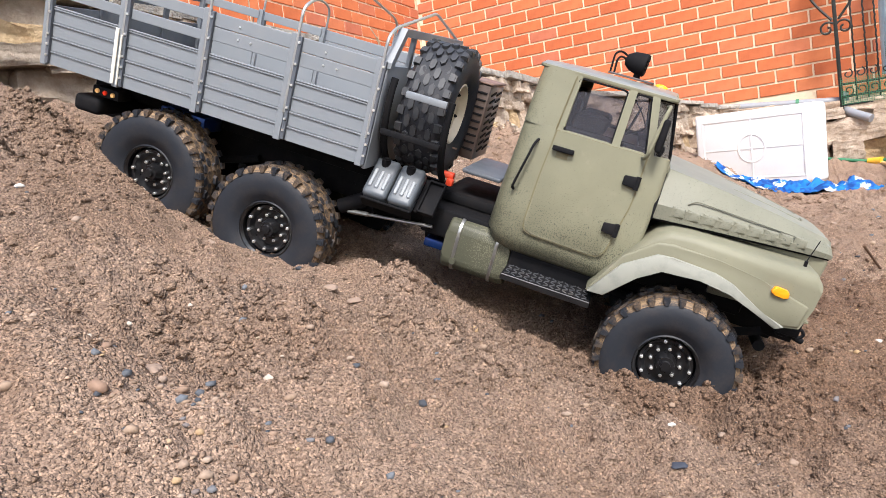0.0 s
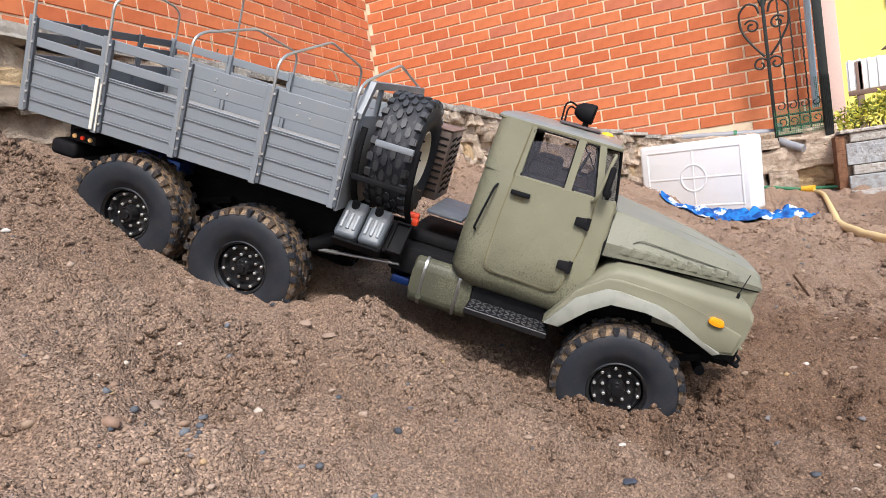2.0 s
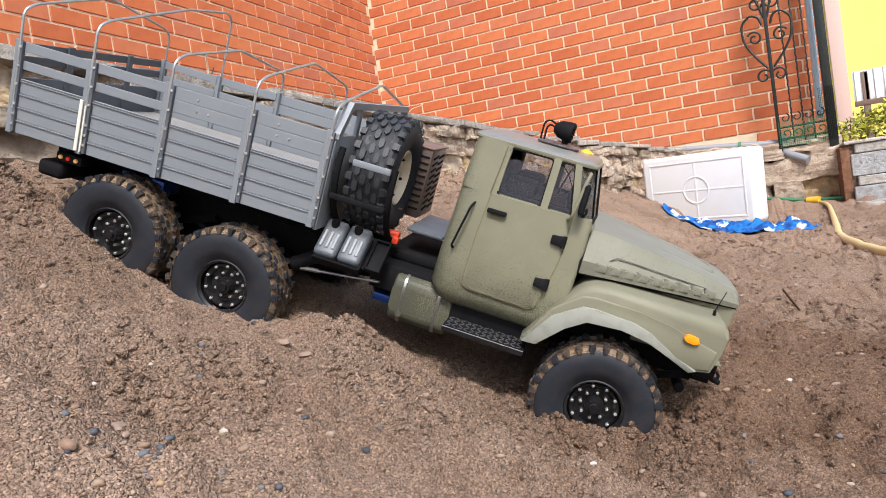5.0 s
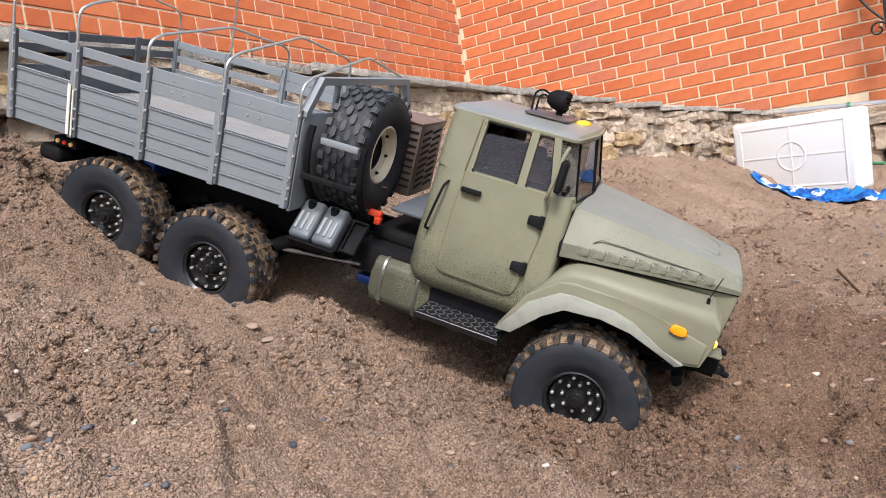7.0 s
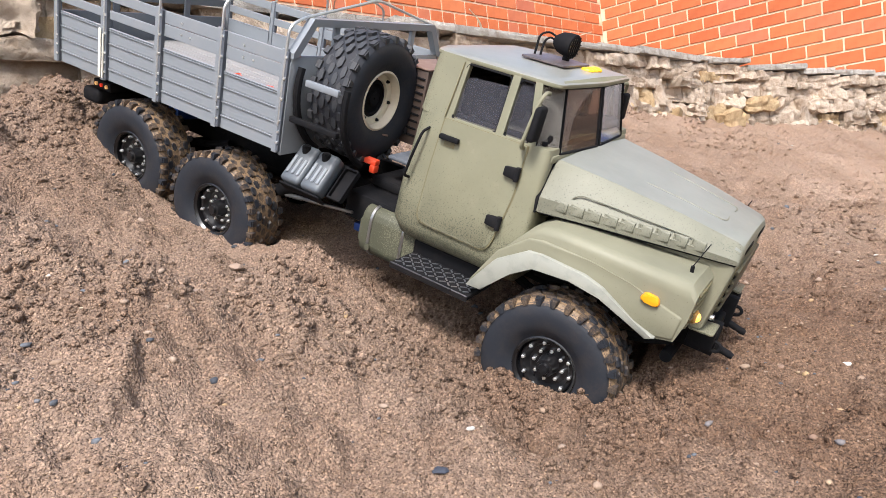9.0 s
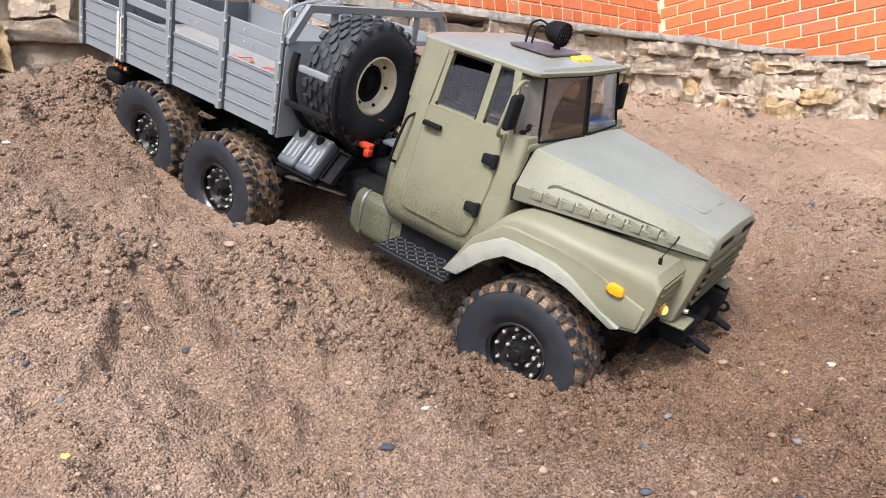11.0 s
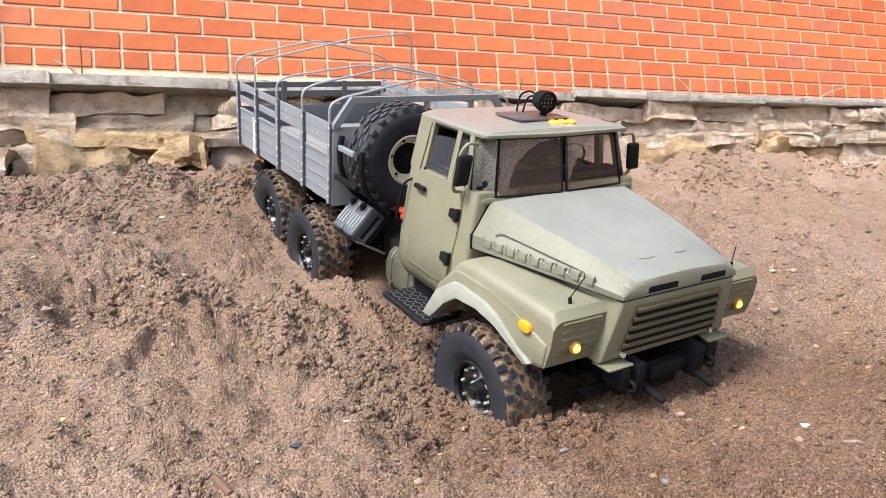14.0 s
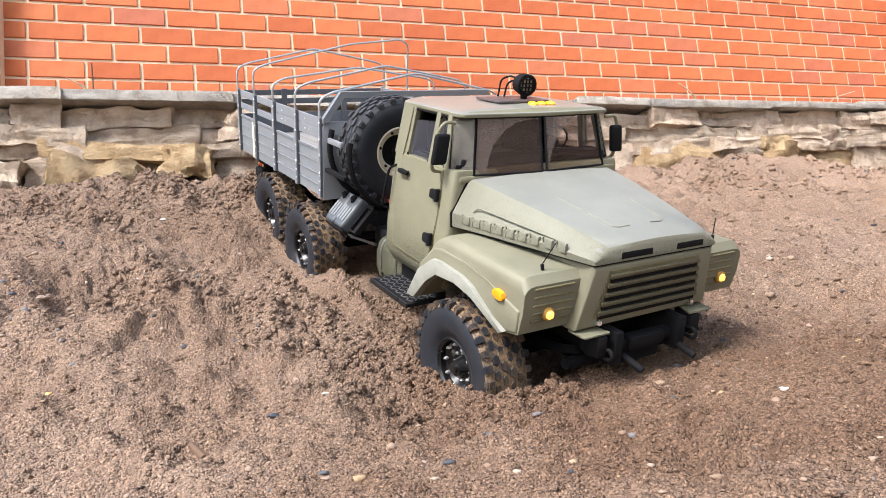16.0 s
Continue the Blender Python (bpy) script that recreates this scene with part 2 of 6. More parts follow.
GREY_DARK = plain("dark_grey_plastic", (0.075, 0.085, 0.1), 0.5, 0, (0.25, 0.22, 0.2), 0.2, 30)
CAN_GREY = plain("can_grey", (0.07, 0.08, 0.09), 0.4, 0, (0.25, 0.22, 0.2), 0.15, 40)
STEEL_GREY = plain("steel_rod", (0.42, 0.43, 0.43), 0.35, 0.7, (0.25, 0.22, 0.19), 0.2)
BLACK = plain("black_plastic", (0.008, 0.008, 0.009), 0.72, 0, (0.06, 0.045, 0.035), 0.12, 60, 0.1)
BLACK_SHINY = plain("black_rim", (0.008, 0.008, 0.009), 0.26, 0, (0.12, 0.09, 0.07), 0.06, 60, 0.5)
RUBBER, RUBBER_DUSTY = rubber_material("rubber_wall", 0.05), rubber_material("rubber_tread", 1.0)
RUBBER_CLEAN = rubber_material("rubber_spare", 0.05)
RUBBER_BLOCK = plain("spare_block_rubber", (0.032, 0.033, 0.036), 0.5, 0, (0.06, 0.05, 0.045), 0.4, 70, 0.4)
LOCKER = plain("locker_steel", (0.1, 0.07, 0.058), 0.32, 0.3, (0.05, 0.035, 0.03), 0.5, 40)
RUBBER_LUG = rubber_material("rubber_lug", 0.5)
CHROME = plain("chrome", (0.9, 0.9, 0.88), 0.22, 0.85, (0.5, 0.46, 0.4), 0.15)
CREAM = plain("cream_rim", (0.62, 0.54, 0.4), 0.4, 0, (0.25, 0.18, 0.1), 0.3, 50)
BROWN = plain("brown_top", (0.16, 0.095, 0.07), 0.55)
HATCH = plain("hatch_plate", (0.07, 0.055, 0.055), 0.3)
CHEQUER = plain("chequer_plate", (0.06, 0.062, 0.067), 0.4)
AMBER_RING = plain("amber_ring", (0.35, 0.18, 0.03), 0.35)
STRAP = plain("strap_metal", (0.34, 0.33, 0.31), 0.3, 0.9, (0.2, 0.17, 0.14), 0.3)
AMBER = plain("amber_lens", (0.85, 0.32, 0.01), 0.25, 0, (0.5, 0.2, 0.02), 0.3)
YELLOW_LENS = plain("yellow_lens", (0.9, 0.48, 0.01), 0.3, 0, (0.6, 0.3, 0.02), 0.3)
RED = plain("red_part", (0.7, 0.06, 0.02), 0.35)
BLUE_METAL = plain("blue_part", (0.015, 0.06, 0.25), 0.35, 0.4)
HEADLIGHT = glow("headlight", (1.0, 0.5, 0.08), 0.75)
TAIL_RED, TAIL_WARM = glow("tail_red", (0.6, 0.03, 0.01), 0.06), glow("tail_warm", (0.7, 0.4, 0.15), 0.06)
SIDE_GLASS = glass_material("side_glass", (0.88, 0.87, 0.88), 0.16, (0.12, 0.12, 0.14), (0.0, 0.0))
SCREEN_R = dusty_glass("screen_near", (0.6, 0.5, 0.46), (-0.012, 0.168), 0.064, low=0.45, dust=0.85)
SCREEN_SIDE = dusty_glass("screen_corner", (0.2, 0.18, 0.165), (0.5, 0.5), 0.01, (0.26, 0.245, 0.22), 0.08, 0.85, 1300)
SCREEN_L = dusty_glass("screen_far", (0.95, 0.9, 0.88), (0.078, 0.166), 0.072, wiped=0.02)
LAMP_LENS = plain("lamp_lens", (0.3, 0.27, 0.22), 0.15)
WOOD_GREY = plain("bed_floor", (0.22, 0.21, 0.2), 0.6, 0, (0.15, 0.12, 0.1), 0.4, 25)
IVORY = plain("ivory_stripe", (0.7, 0.67, 0.58), 0.45)


# ---- mesh helpers ----
def part(name, bm, material, parent=None, label="", smooth=35):
    """Links a bmesh as one mesh object, under parent where one is given."""
    me = bpy.data.meshes.new(name)
    bmesh.ops.recalc_face_normals(bm, faces=bm.faces)
    bm.to_mesh(me)
    bm.free()
    me.materials.append(material)
    if smooth:
        me.polygons.foreach_set("use_smooth", [True] * len(me.polygons))
        me.set_sharp_from_angle(angle=radians(smooth))
    ob = new(name, me)
    if parent is not None:
        ob.parent = parent
    if label:
        ob["label"] = label
    return ob


def again(ob, m, parent):
    """Another object on the mesh of ob, at the pose m under parent."""
    o = bpy.data.objects.new(ob.name.split(".")[0], ob.data)
    scene.collection.objects.link(o)
    o.parent, o.matrix_basis = parent, m
    return o


def box(bm, x0, x1, y0, y1, z0, z1, bevel=0.0, seg=2):
    made = bmesh.ops.create_cube(bm, size=1.0, matrix=Matrix.Translation(((x0 + x1) / 2, (y0 + y1) / 2, (z0 + z1) / 2)) @ Matrix.Diagonal((x1 - x0, y1 - y0, z1 - z0, 1)))
    if bevel:
        edges = list({e for v in made["verts"] for e in v.link_edges})
        bmesh.ops.bevel(bm, geom=edges, offset=bevel, segments=seg, affect="EDGES", profile=0.5)
    return bm


def boxed(*a, bevel=0.0, seg=2):
    return box(bmesh.new(), *a, bevel=bevel, seg=seg)


def prism(bm, outline, axis, a, b, bevel=0.0, seg=2):
    """An outline of two coordinates drawn out along an axis from a to b."""
    put = {"x": lambda p, q, r: (r, p, q), "y": lambda p, q, r: (p, r, q), "z": lambda p, q, r: (p, q, r)}[axis]
    low = [bm.verts.new(put(p, q, a)) for p, q in outline]
    high = [bm.verts.new(put(p, q, b)) for p, q in outline]
    n = len(outline)
    faces = [bm.faces.new(low), bm.faces.new(high[::-1])]
    faces += [bm.faces.new((low[i], low[(i + 1) % n], high[(i + 1) % n], high[i])) for i in range(n)]
    if bevel:
        edges = list({e for f in faces for e in f.edges})
        bmesh.ops.bevel(bm, geom=edges, offset=bevel, segments=seg, affect="EDGES", profile=0.5)
    return bm


def loft(bm, rings, cap=True):
    rows = [[bm.verts.new(p) for p in ring] for ring in rings]
    n = len(rows[0])
    for a, b in zip(rows, rows[1:]):
        for i in range(n):
            bm.faces.new((a[i], a[(i + 1) % n], b[(i + 1) % n], b[i]))
    if cap:
        bm.faces.new(rows[0][::-1])
        bm.faces.new(rows[-1])
    return bm


def tube(bm, path, r, seg=8, closed=False):
    """A round bar along a path of points."""
    pts = [Vector(p) for p in path]
    rings = []
    side = None
    for i, p in enumerate(pts):
        d = (pts[min(i + 1, len(pts) - 1)] - pts[max(i - 1, 0)]).normalized()
        if side is None:
            side = d.orthogonal().normalized()
        side = (side - d * side.dot(d)).normalized()
        up = d.cross(side)
        rings.append([p + r * (math.cos(k * 2 * math.pi / seg) * side + math.sin(k * 2 * math.pi / seg) * up) for k in range(seg)])
    return loft(bm, rings)


def bend(points, r=0.006, n=4):
    """A path with its inner corners rounded."""
    pts = [Vector(p) for p in points]
    out = [pts[0]]
    for a, b, c in zip(pts, pts[1:], pts[2:]):
        u, v = (a - b), (c - b)
        d = min(r, u.length * 0.45, v.length * 0.45)
        p, q = b + u.normalized() * d, b + v.normalized() * d
        out += [p.lerp(b, k / n).lerp(b.lerp(q, k / n), k / n) for k in range(n + 1)]
    return out + [pts[-1]]


def cyl(bm, p0, p1, r0, r1=None, seg=20):
    p0, p1 = Vector(p0), Vector(p1)
    r1 = r0 if r1 is None else r1
    d = (p1 - p0).normalized()
    s = d.orthogonal().normalized()
    u = d.cross(s)
    ring = lambda p, r: [p + r * (math.cos(k * 2 * math.pi / seg) * s + math.sin(k * 2 * math.pi / seg) * u) for k in range(seg)]
    return loft(bm, [ring(p0, r0), ring(p1, r1)])


def lathe(bm, profile, seg=40, axis="y"):
    """A ring of the profile (radius, along) turned about an axis; the profile is closed."""
    put = {"y": lambda r, h, c, s: (r * c, h, r * s), "x": lambda r, h, c, s: (h, r * c, r * s), "z": lambda r, h, c, s: (r * c, r * s, h)}[axis]
    rows = []
    for k in range(seg):
        c, s = math.cos(2 * math.pi * k / seg), math.sin(2 * math.pi * k / seg)
        rows.append([bm.verts.new(put(r, h, c, s)) for r, h in profile])
    n = len(profile)
    for k in range(seg):
        a, b = rows[k], rows[(k + 1) % seg]
        for i in range(n):
            bm.faces.new((a[i], a[(i + 1) % n], b[(i + 1) % n], b[i]))
    return bm


def thing(name, label, category, m=None, group="", kind=""):
    ob = new(name)
    ob.empty_display_size = 0.05
    if m is not None:
        ob.matrix_basis = m
    return tagged(ob, label, category, group, kind)


# ---- ground ----
PROFILE_X = (-60, -3.2, -2.0, -1.3, -0.8, -0.56, -0.42, -0.3, -0.2, -0.1, 0.0, 0.12, 0.3, 0.7, 1.5, 60)
PROFILE_Z = (1.0, 0.9, 0.72, 0.54, 0.39, 0.31, 0.25, 0.205, 0.16, 0.1, 0.058, 0.03, 0.01, -0.005, 0.0, 0.05)
TABLE = np.random.RandomState(7).rand(256, 256)


def lattice(x, y):
    """Smooth value noise between -1 and 1, for arrays."""
    i, j = np.floor(x).astype(int), np.floor(y).astype(int)
    u, v = x - i, y - j
    u, v = u * u * (3 - 2 * u), v * v * (3 - 2 * v)
    t = lambda a, b: TABLE[a & 255, b & 255]
    return 2 * ((t(i, j) * (1 - u) + t(i + 1, j) * u) * (1 - v) + (t(i, j + 1) * (1 - u) + t(i + 1, j + 1) * u) * v) - 1


def fractal(x, y, scale, octaves=4, gain=0.5):
    out, amp = np.zeros_like(x), 1.0
    for k in range(octaves):
        out += amp * lattice(x * scale + 17.3 * k, y * scale + 5.1 * k)
        scale, amp = scale * 2.03, amp * gain
    return out


TRUCK_O = Vector((-0.0484, 1.1837, 0.1077))
TRUCK_FWD = Vector((0.8837, 0.2088, -0.4189)).normalized()
TRUCK_LEFT = (Vector((-0.1688, 0.9769, 0.1309)) - 0.03 * Vector((0.4365, -0.0449, 0.8986))).normalized()
TRUCK_UP = TRUCK_FWD.cross(TRUCK_LEFT).normalized()
TRUCK_LEFT = TRUCK_UP.cross(TRUCK_FWD)
TRUCK = Matrix((TRUCK_FWD, TRUCK_LEFT, TRUCK_UP)).transposed().to_4x4()
TRUCK.translation = TRUCK_O
TRUCK_INV = np.array(TRUCK.inverted())

# sand heaps and hollows: x, y, radius along x, radius along y, height
NEAR_HEAPS = (
    (-0.6, 0.895, 0.075, 0.05, 0.014), (-0.01, 0.995, 0.075, 0.045, -0.046), (0.075, 1.1, 0.035, 0.032, 0.012), (0.075, 1.04, 0.03, 0.034, 0.014), (0.045, 1.0, 0.03, 0.025, 0.014),
    (-0.36, 0.9, 0.06, 0.06, 0.016), (-0.53, 0.83, 0.07, 0.06, 0.024), (-0.36, 0.69, 0.07, 0.055, 0.048), (-0.235, 0.9, 0.045, 0.04, 0.034), (-0.3, 0.985, 0.05, 0.03, 0.02),
    (-0.22, 1.02, 0.05, 0.025, 0.016), (-0.46, 0.84, 0.04, 0.05, -0.03), (-0.27, 0.79, 0.05, 0.04, -0.026), (-0.12, 0.62, 0.06, 0.06, -0.014), (-0.02, 0.6, 0.07, 0.05, 0.018),
)
RUT_HEAPS = (
    (-0.24, 0.78, 0.06, 0.08, 0.038), (-0.28, 0.58, 0.13, 0.05, 0.064), (-0.48, 0.86, 0.06, 0.05, 0.038), (-0.32, 0.94, 0.13, 0.05, -0.033), (-0.46, 0.6, 0.06, 0.12, 0.039),
    (0.06, 1.1, 0.06, 0.05, -0.021), (-0.08, 0.7, 0.09, 0.05, 0.024), (-0.28, 0.68, 0.09, 0.05, -0.024), (0.02, 1.48, 0.13, 0.12, -0.02), (-0.1, 0.86, 0.09, 0.05, -0.015),
    (-0.4, 0.78, 0.06, 0.05, -0.015), (-0.36, 1.02, 0.06, 0.05, 0.016), (-0.22, 0.76, 0.06, 0.05, 0.018),
)
FAR_HEAPS = ((-0.72, 0.92, 0.06, 0.06, 0.03), (-0.68, 0.73, 0.11, 0.09, 0.03), (0.2, 1.5, 0.2, 0.2, 0.012))
SLOPE_HEAPS = (
    (-0.70, 0.62, 0.20, 0.40, 0.079), (-0.85, 2.30, 0.20, 0.40, 0.067), (0.11, 2.10, 0.20, 0.40, 0.056), (-0.52, 0.86, 0.07, 0.07, -0.025), (-0.46, 4.60, 0.30, 0.80, 0.033),
    (-0.70, 2.30, 0.10, 0.15, -0.036), (-0.85, 3.30, 0.14, 0.10, -0.031), (-0.07, 1.60, 0.07, 0.07, -0.032), (-0.85, 1.70, 0.30, 0.80, 0.020), (0.11, 2.60, 0.30, 0.80, 0.024),
    (-0.70, 2.30, 0.10, 0.15, -0.022), (-0.85, 1.12, 0.13, 0.24, 0.045),
)
# pits with a broken edge: x, y, radius along x, radius along y, depth
PITS = ((-0.74, 0.81, 0.06, 0.055, 0.075), (-0.535, 0.672, 0.034, 0.03, 0.03), (-0.485, 0.775, 0.03, 0.03, 0.018), (-0.47, 0.565, 0.04, 0.03, 0.02), (-0.7, 2.05, 0.05, 0.05, 0.025), (-0.6, 2.5, 0.06, 0.07, 0.03))
# trodden hollows: x, y, radius, depth, on the slope beside the truck
tread = random.Random(38)
TRODDEN = []
while len(TRODDEN) < 14:
    hx, hy, r = tread.uniform(-0.85, 0.0), tread.uniform(0.35, 1.0), tread.uniform(0.016, 0.045)
    if hy < 0.86 + 0.24 * hx - r:
        TRODDEN.append((hx, hy, r, r * tread.uniform(0.07, 0.18)))
while len(TRODDEN) < 50:
    TRODDEN.append((tread.uniform(-0.85, 0.4), tread.uniform(1.5, 4.0), tread.uniform(0.02, 0.06), tread.uniform(0.004, 0.012)))
# places where the sand has broken into clods: x, y, radius
CRUMBLED = ((-0.32, 0.72, 0.085), (-0.25, 0.78, 0.075), (-0.72, 0.8, 0.05), (-0.52, 0.66, 0.05), (-0.7, 2.1, 0.2), (-0.75, 2.6, 0.2), (-0.16, 0.9, 0.04), (-0.2, 0.915, 0.045), (0.06, 1.075, 0.06), (-0.43, 0.86, 0.05), (-0.27, 1.02, 0.05), (-0.05, 1.0, 0.05))


def ease(v):
    v = np.clip(v, 0, 1)
    return v * v * (3 - 2 * v)


def ledge_x(y):
    """The line of the low stone wall at the slope's head."""
    return np.interp(y, (-5.0, 3.6, 5.9, 9.0), (-0.92, -0.92, -0.32, -0.32))


def ground_height(x, y):
    z = np.zeros_like(x)
    turned = x + 0.1 * ease((y - 2.2) / 2.3)
    for k in (-0.06, -0.03, 0.0, 0.03, 0.06):
        z += np.interp(turned + k, PROFILE_X, PROFILE_Z) / 5
    # a bank of sand against the right-hand wall
    z += 0.27 * ease((y - 5.0) / 1.5) * np.interp(x, (-0.9, -0.3, 0.3, 0.8), (0.0, 0.2, 0.35, 0.1))
    near = np.exp(-(((x + 0.2) / 2.2) ** 2 + ((y - 1.2) / 2.2) ** 2))
    z += 0.05 * np.clip(y - 1.05, -0.3, 0.6) * near
    for hx, hy, rx, ry, h in NEAR_HEAPS + RUT_HEAPS + FAR_HEAPS + SLOPE_HEAPS:
        z += h * np.exp(-((x - hx) / rx) ** 2 - ((y - hy) / ry) ** 2)
    ragged = 0.3 * fractal(x + 2, y + 11, 16, 3, 0.6)
    for hx, hy, rx, ry, h in PITS:
        z -= h * ease(1.9 * (1.1 - np.hypot((x - hx) / rx, (y - hy) / ry) + ragged))
    # small trodden hollows with raised, crumbling rims
    for hx, hy, r, h in TRODDEN:
        near_it = np.hypot(x - hx, (y - hy) * 1.25) / r
        z += h * (0.45 * np.exp(-((near_it - 1.25 - ragged) / 0.3) ** 2) - ease(1.6 * (1.05 - near_it + 1.2 * ragged)))
    # loose heaps and crusts on the slopes farther off
    z += 0.016 * ease((np.hypot(x, y - 1.1) - 0.7) / 0.6) * np.abs(fractal(x + 13, y + 6, 8.5, 4, 0.62))
    z += (0.018 * fractal(x, y, 3.2, 3) + 0.012 * fractal(x + 9, y, 9, 3, 0.6)) * np.clip(np.hypot(x - 0.4, y - 1.2) * 1.5, 0.35, 1)
    bank = ease((-x + 0.02) / 0.3) * np.clip((2.6 - y) / 1.5, 0, 1)
    z += bank * (0.018 * np.abs(fractal(x + 21, y + 2, 6.5, 2)) + 0.005 * fractal(x, y + 30, 15, 2) - 0.007)
    # crumbled clods, in patches
    patch = ease(0.5 + 0.9 * fractal(x + 40, y, 4.5, 2))
    lump = np.sqrt(fractal(x + 3, y + 4, 24, 3, 0.45) ** 2 + 0.02)
    z += (0.006 + 0.013 * patch) * lump + (0.002 + 0.002 * patch) * fractal(x, y, 80, 2, 0.5) + 0.0011 * fractal(x + 5, y, 190, 2, 0.6)
    broken = np.zeros_like(x)
    for cx, cy, cr in CRUMBLED:
        broken = np.maximum(broken, np.exp(-(((x - cx) ** 2 + (y - cy) ** 2) / cr**2) ** 2))
    z += broken * (0.02 * np.abs(fractal(x + 7, y + 8, 34, 2, 0.6)) + 0.008 * np.abs(fractal(x + 1, y + 5, 90, 2, 0.6)) - 0.006)
    # a small scarp that has broken away
    u, v = 0.8 * (x + 0.158) - 0.6 * (y - 0.723), 0.6 * (x + 0.158) + 0.8 * (y - 0.723)
    v = v + 0.006 * fractal(x, y, 40, 2)
    z += 0.024 * np.exp(-(u / 0.06) ** 2) * ease(0.5 - v / 0.007) * np.exp(-np.clip(-v, 0, 9) / 0.1)
    # level terrace behind the low stone wall
    level = ease((ledge_x(y) - 0.06 - x) / 0.04)
    z = z * (1 - level) + 0.63 * level
    # wheel tracks: press the sand below the axles' under side, never above the frame
    lx = TRUCK_INV[0, 0] * x + TRUCK_INV[0, 1] * y + TRUCK_INV[0, 3]
    ly = TRUCK_INV[1, 0] * x + TRUCK_INV[1, 1] * y + TRUCK_INV[1, 3]
    lx, ly = lx + TRUCK_INV[0, 2] * z, ly + TRUCK_INV[1, 2] * z
    lz = TRUCK_INV[2, 0] * x + TRUCK_INV[2, 1] * y + TRUCK_INV[2, 2] * z + TRUCK_INV[2, 3]
    inside = np.clip((0.147 - np.abs(ly)) / 0.03, 0, 1) * np.clip((0.066 - lx) / 0.014, 0, 1) * np.clip((lx + 0.8) / 0.05, 0, 1)
    over = np.clip(lz + 0.05, 0, 1)
    z -= inside * over * 0.95
    return z


def ground():
    def run(step, reach, growth, widest):
        """Distances from the fine zone's edge: slow growth up to the widest useful cell, then fast."""
        out, p, d = [], 0.0, step
        while p < reach:
            d *= growth if d < widest else 1.09
            p += d
            out.append(p)
        return np.array(out)

    def axis(lo, hi, step, below, above):
        mid = np.arange(lo, hi, step)
        return np.concatenate([lo - run(step, *below)[::-1], mid, mid[-1] + run(step, *above)])

    xs = axis(-0.56, 0.4, 0.0028, (80, 1.013, 0.03), (80, 1.035, 0.02))
    ys = axis(0.56, 1.3, 0.0028, (60, 1.06, 0.03), (90, 1.013, 0.034))
    gx, gy = np.meshgrid(xs, ys, indexing="ij")
    gz = ground_height(gx, gy)
    n, m = len(xs), len(ys)
    me = bpy.data.meshes.new("ground")
    me.vertices.add(n * m)
    me.vertices.foreach_set("co", np.stack([gx, gy, gz], -1).ravel())
    idx = np.arange(n * m).reshape(n, m)
    quads = np.stack([idx[:-1, :-1], idx[1:, :-1], idx[1:, 1:], idx[:-1, 1:]], -1).reshape(-1, 4)
    me.loops.add(quads.size)
    me.loops.foreach_set("vertex_index", quads.ravel())
    me.polygons.add(len(quads))
    me.polygons.foreach_set("loop_start", np.arange(len(quads)) * 4)
    me.polygons.foreach_set("use_smooth", [True] * len(quads))
    me.update(calc_edges=True)
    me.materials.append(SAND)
    return tagged(new("ground", me), "brown coarse building sand with small stones and ruts", "ground", kind="structure")


ground()


def height(x, y):
    return float(ground_height(np.array([x], float), np.array([y], float))[0])


# ---- house walls ----
XL, YR = -3.083, 6.614
JOINT = 0.0145


def brick_mesh(name, length, tall):
    l, h, d = length - JOINT, tall - JOINT, 0.05
    bm = boxed(0, l, 0, d, 0, h, bevel=0.0025, seg=1)
    me = bpy.data.meshes.new(name)
    bm.to_mesh(me)
    bm.free()
    me.materials.append(BRICK)
    return me


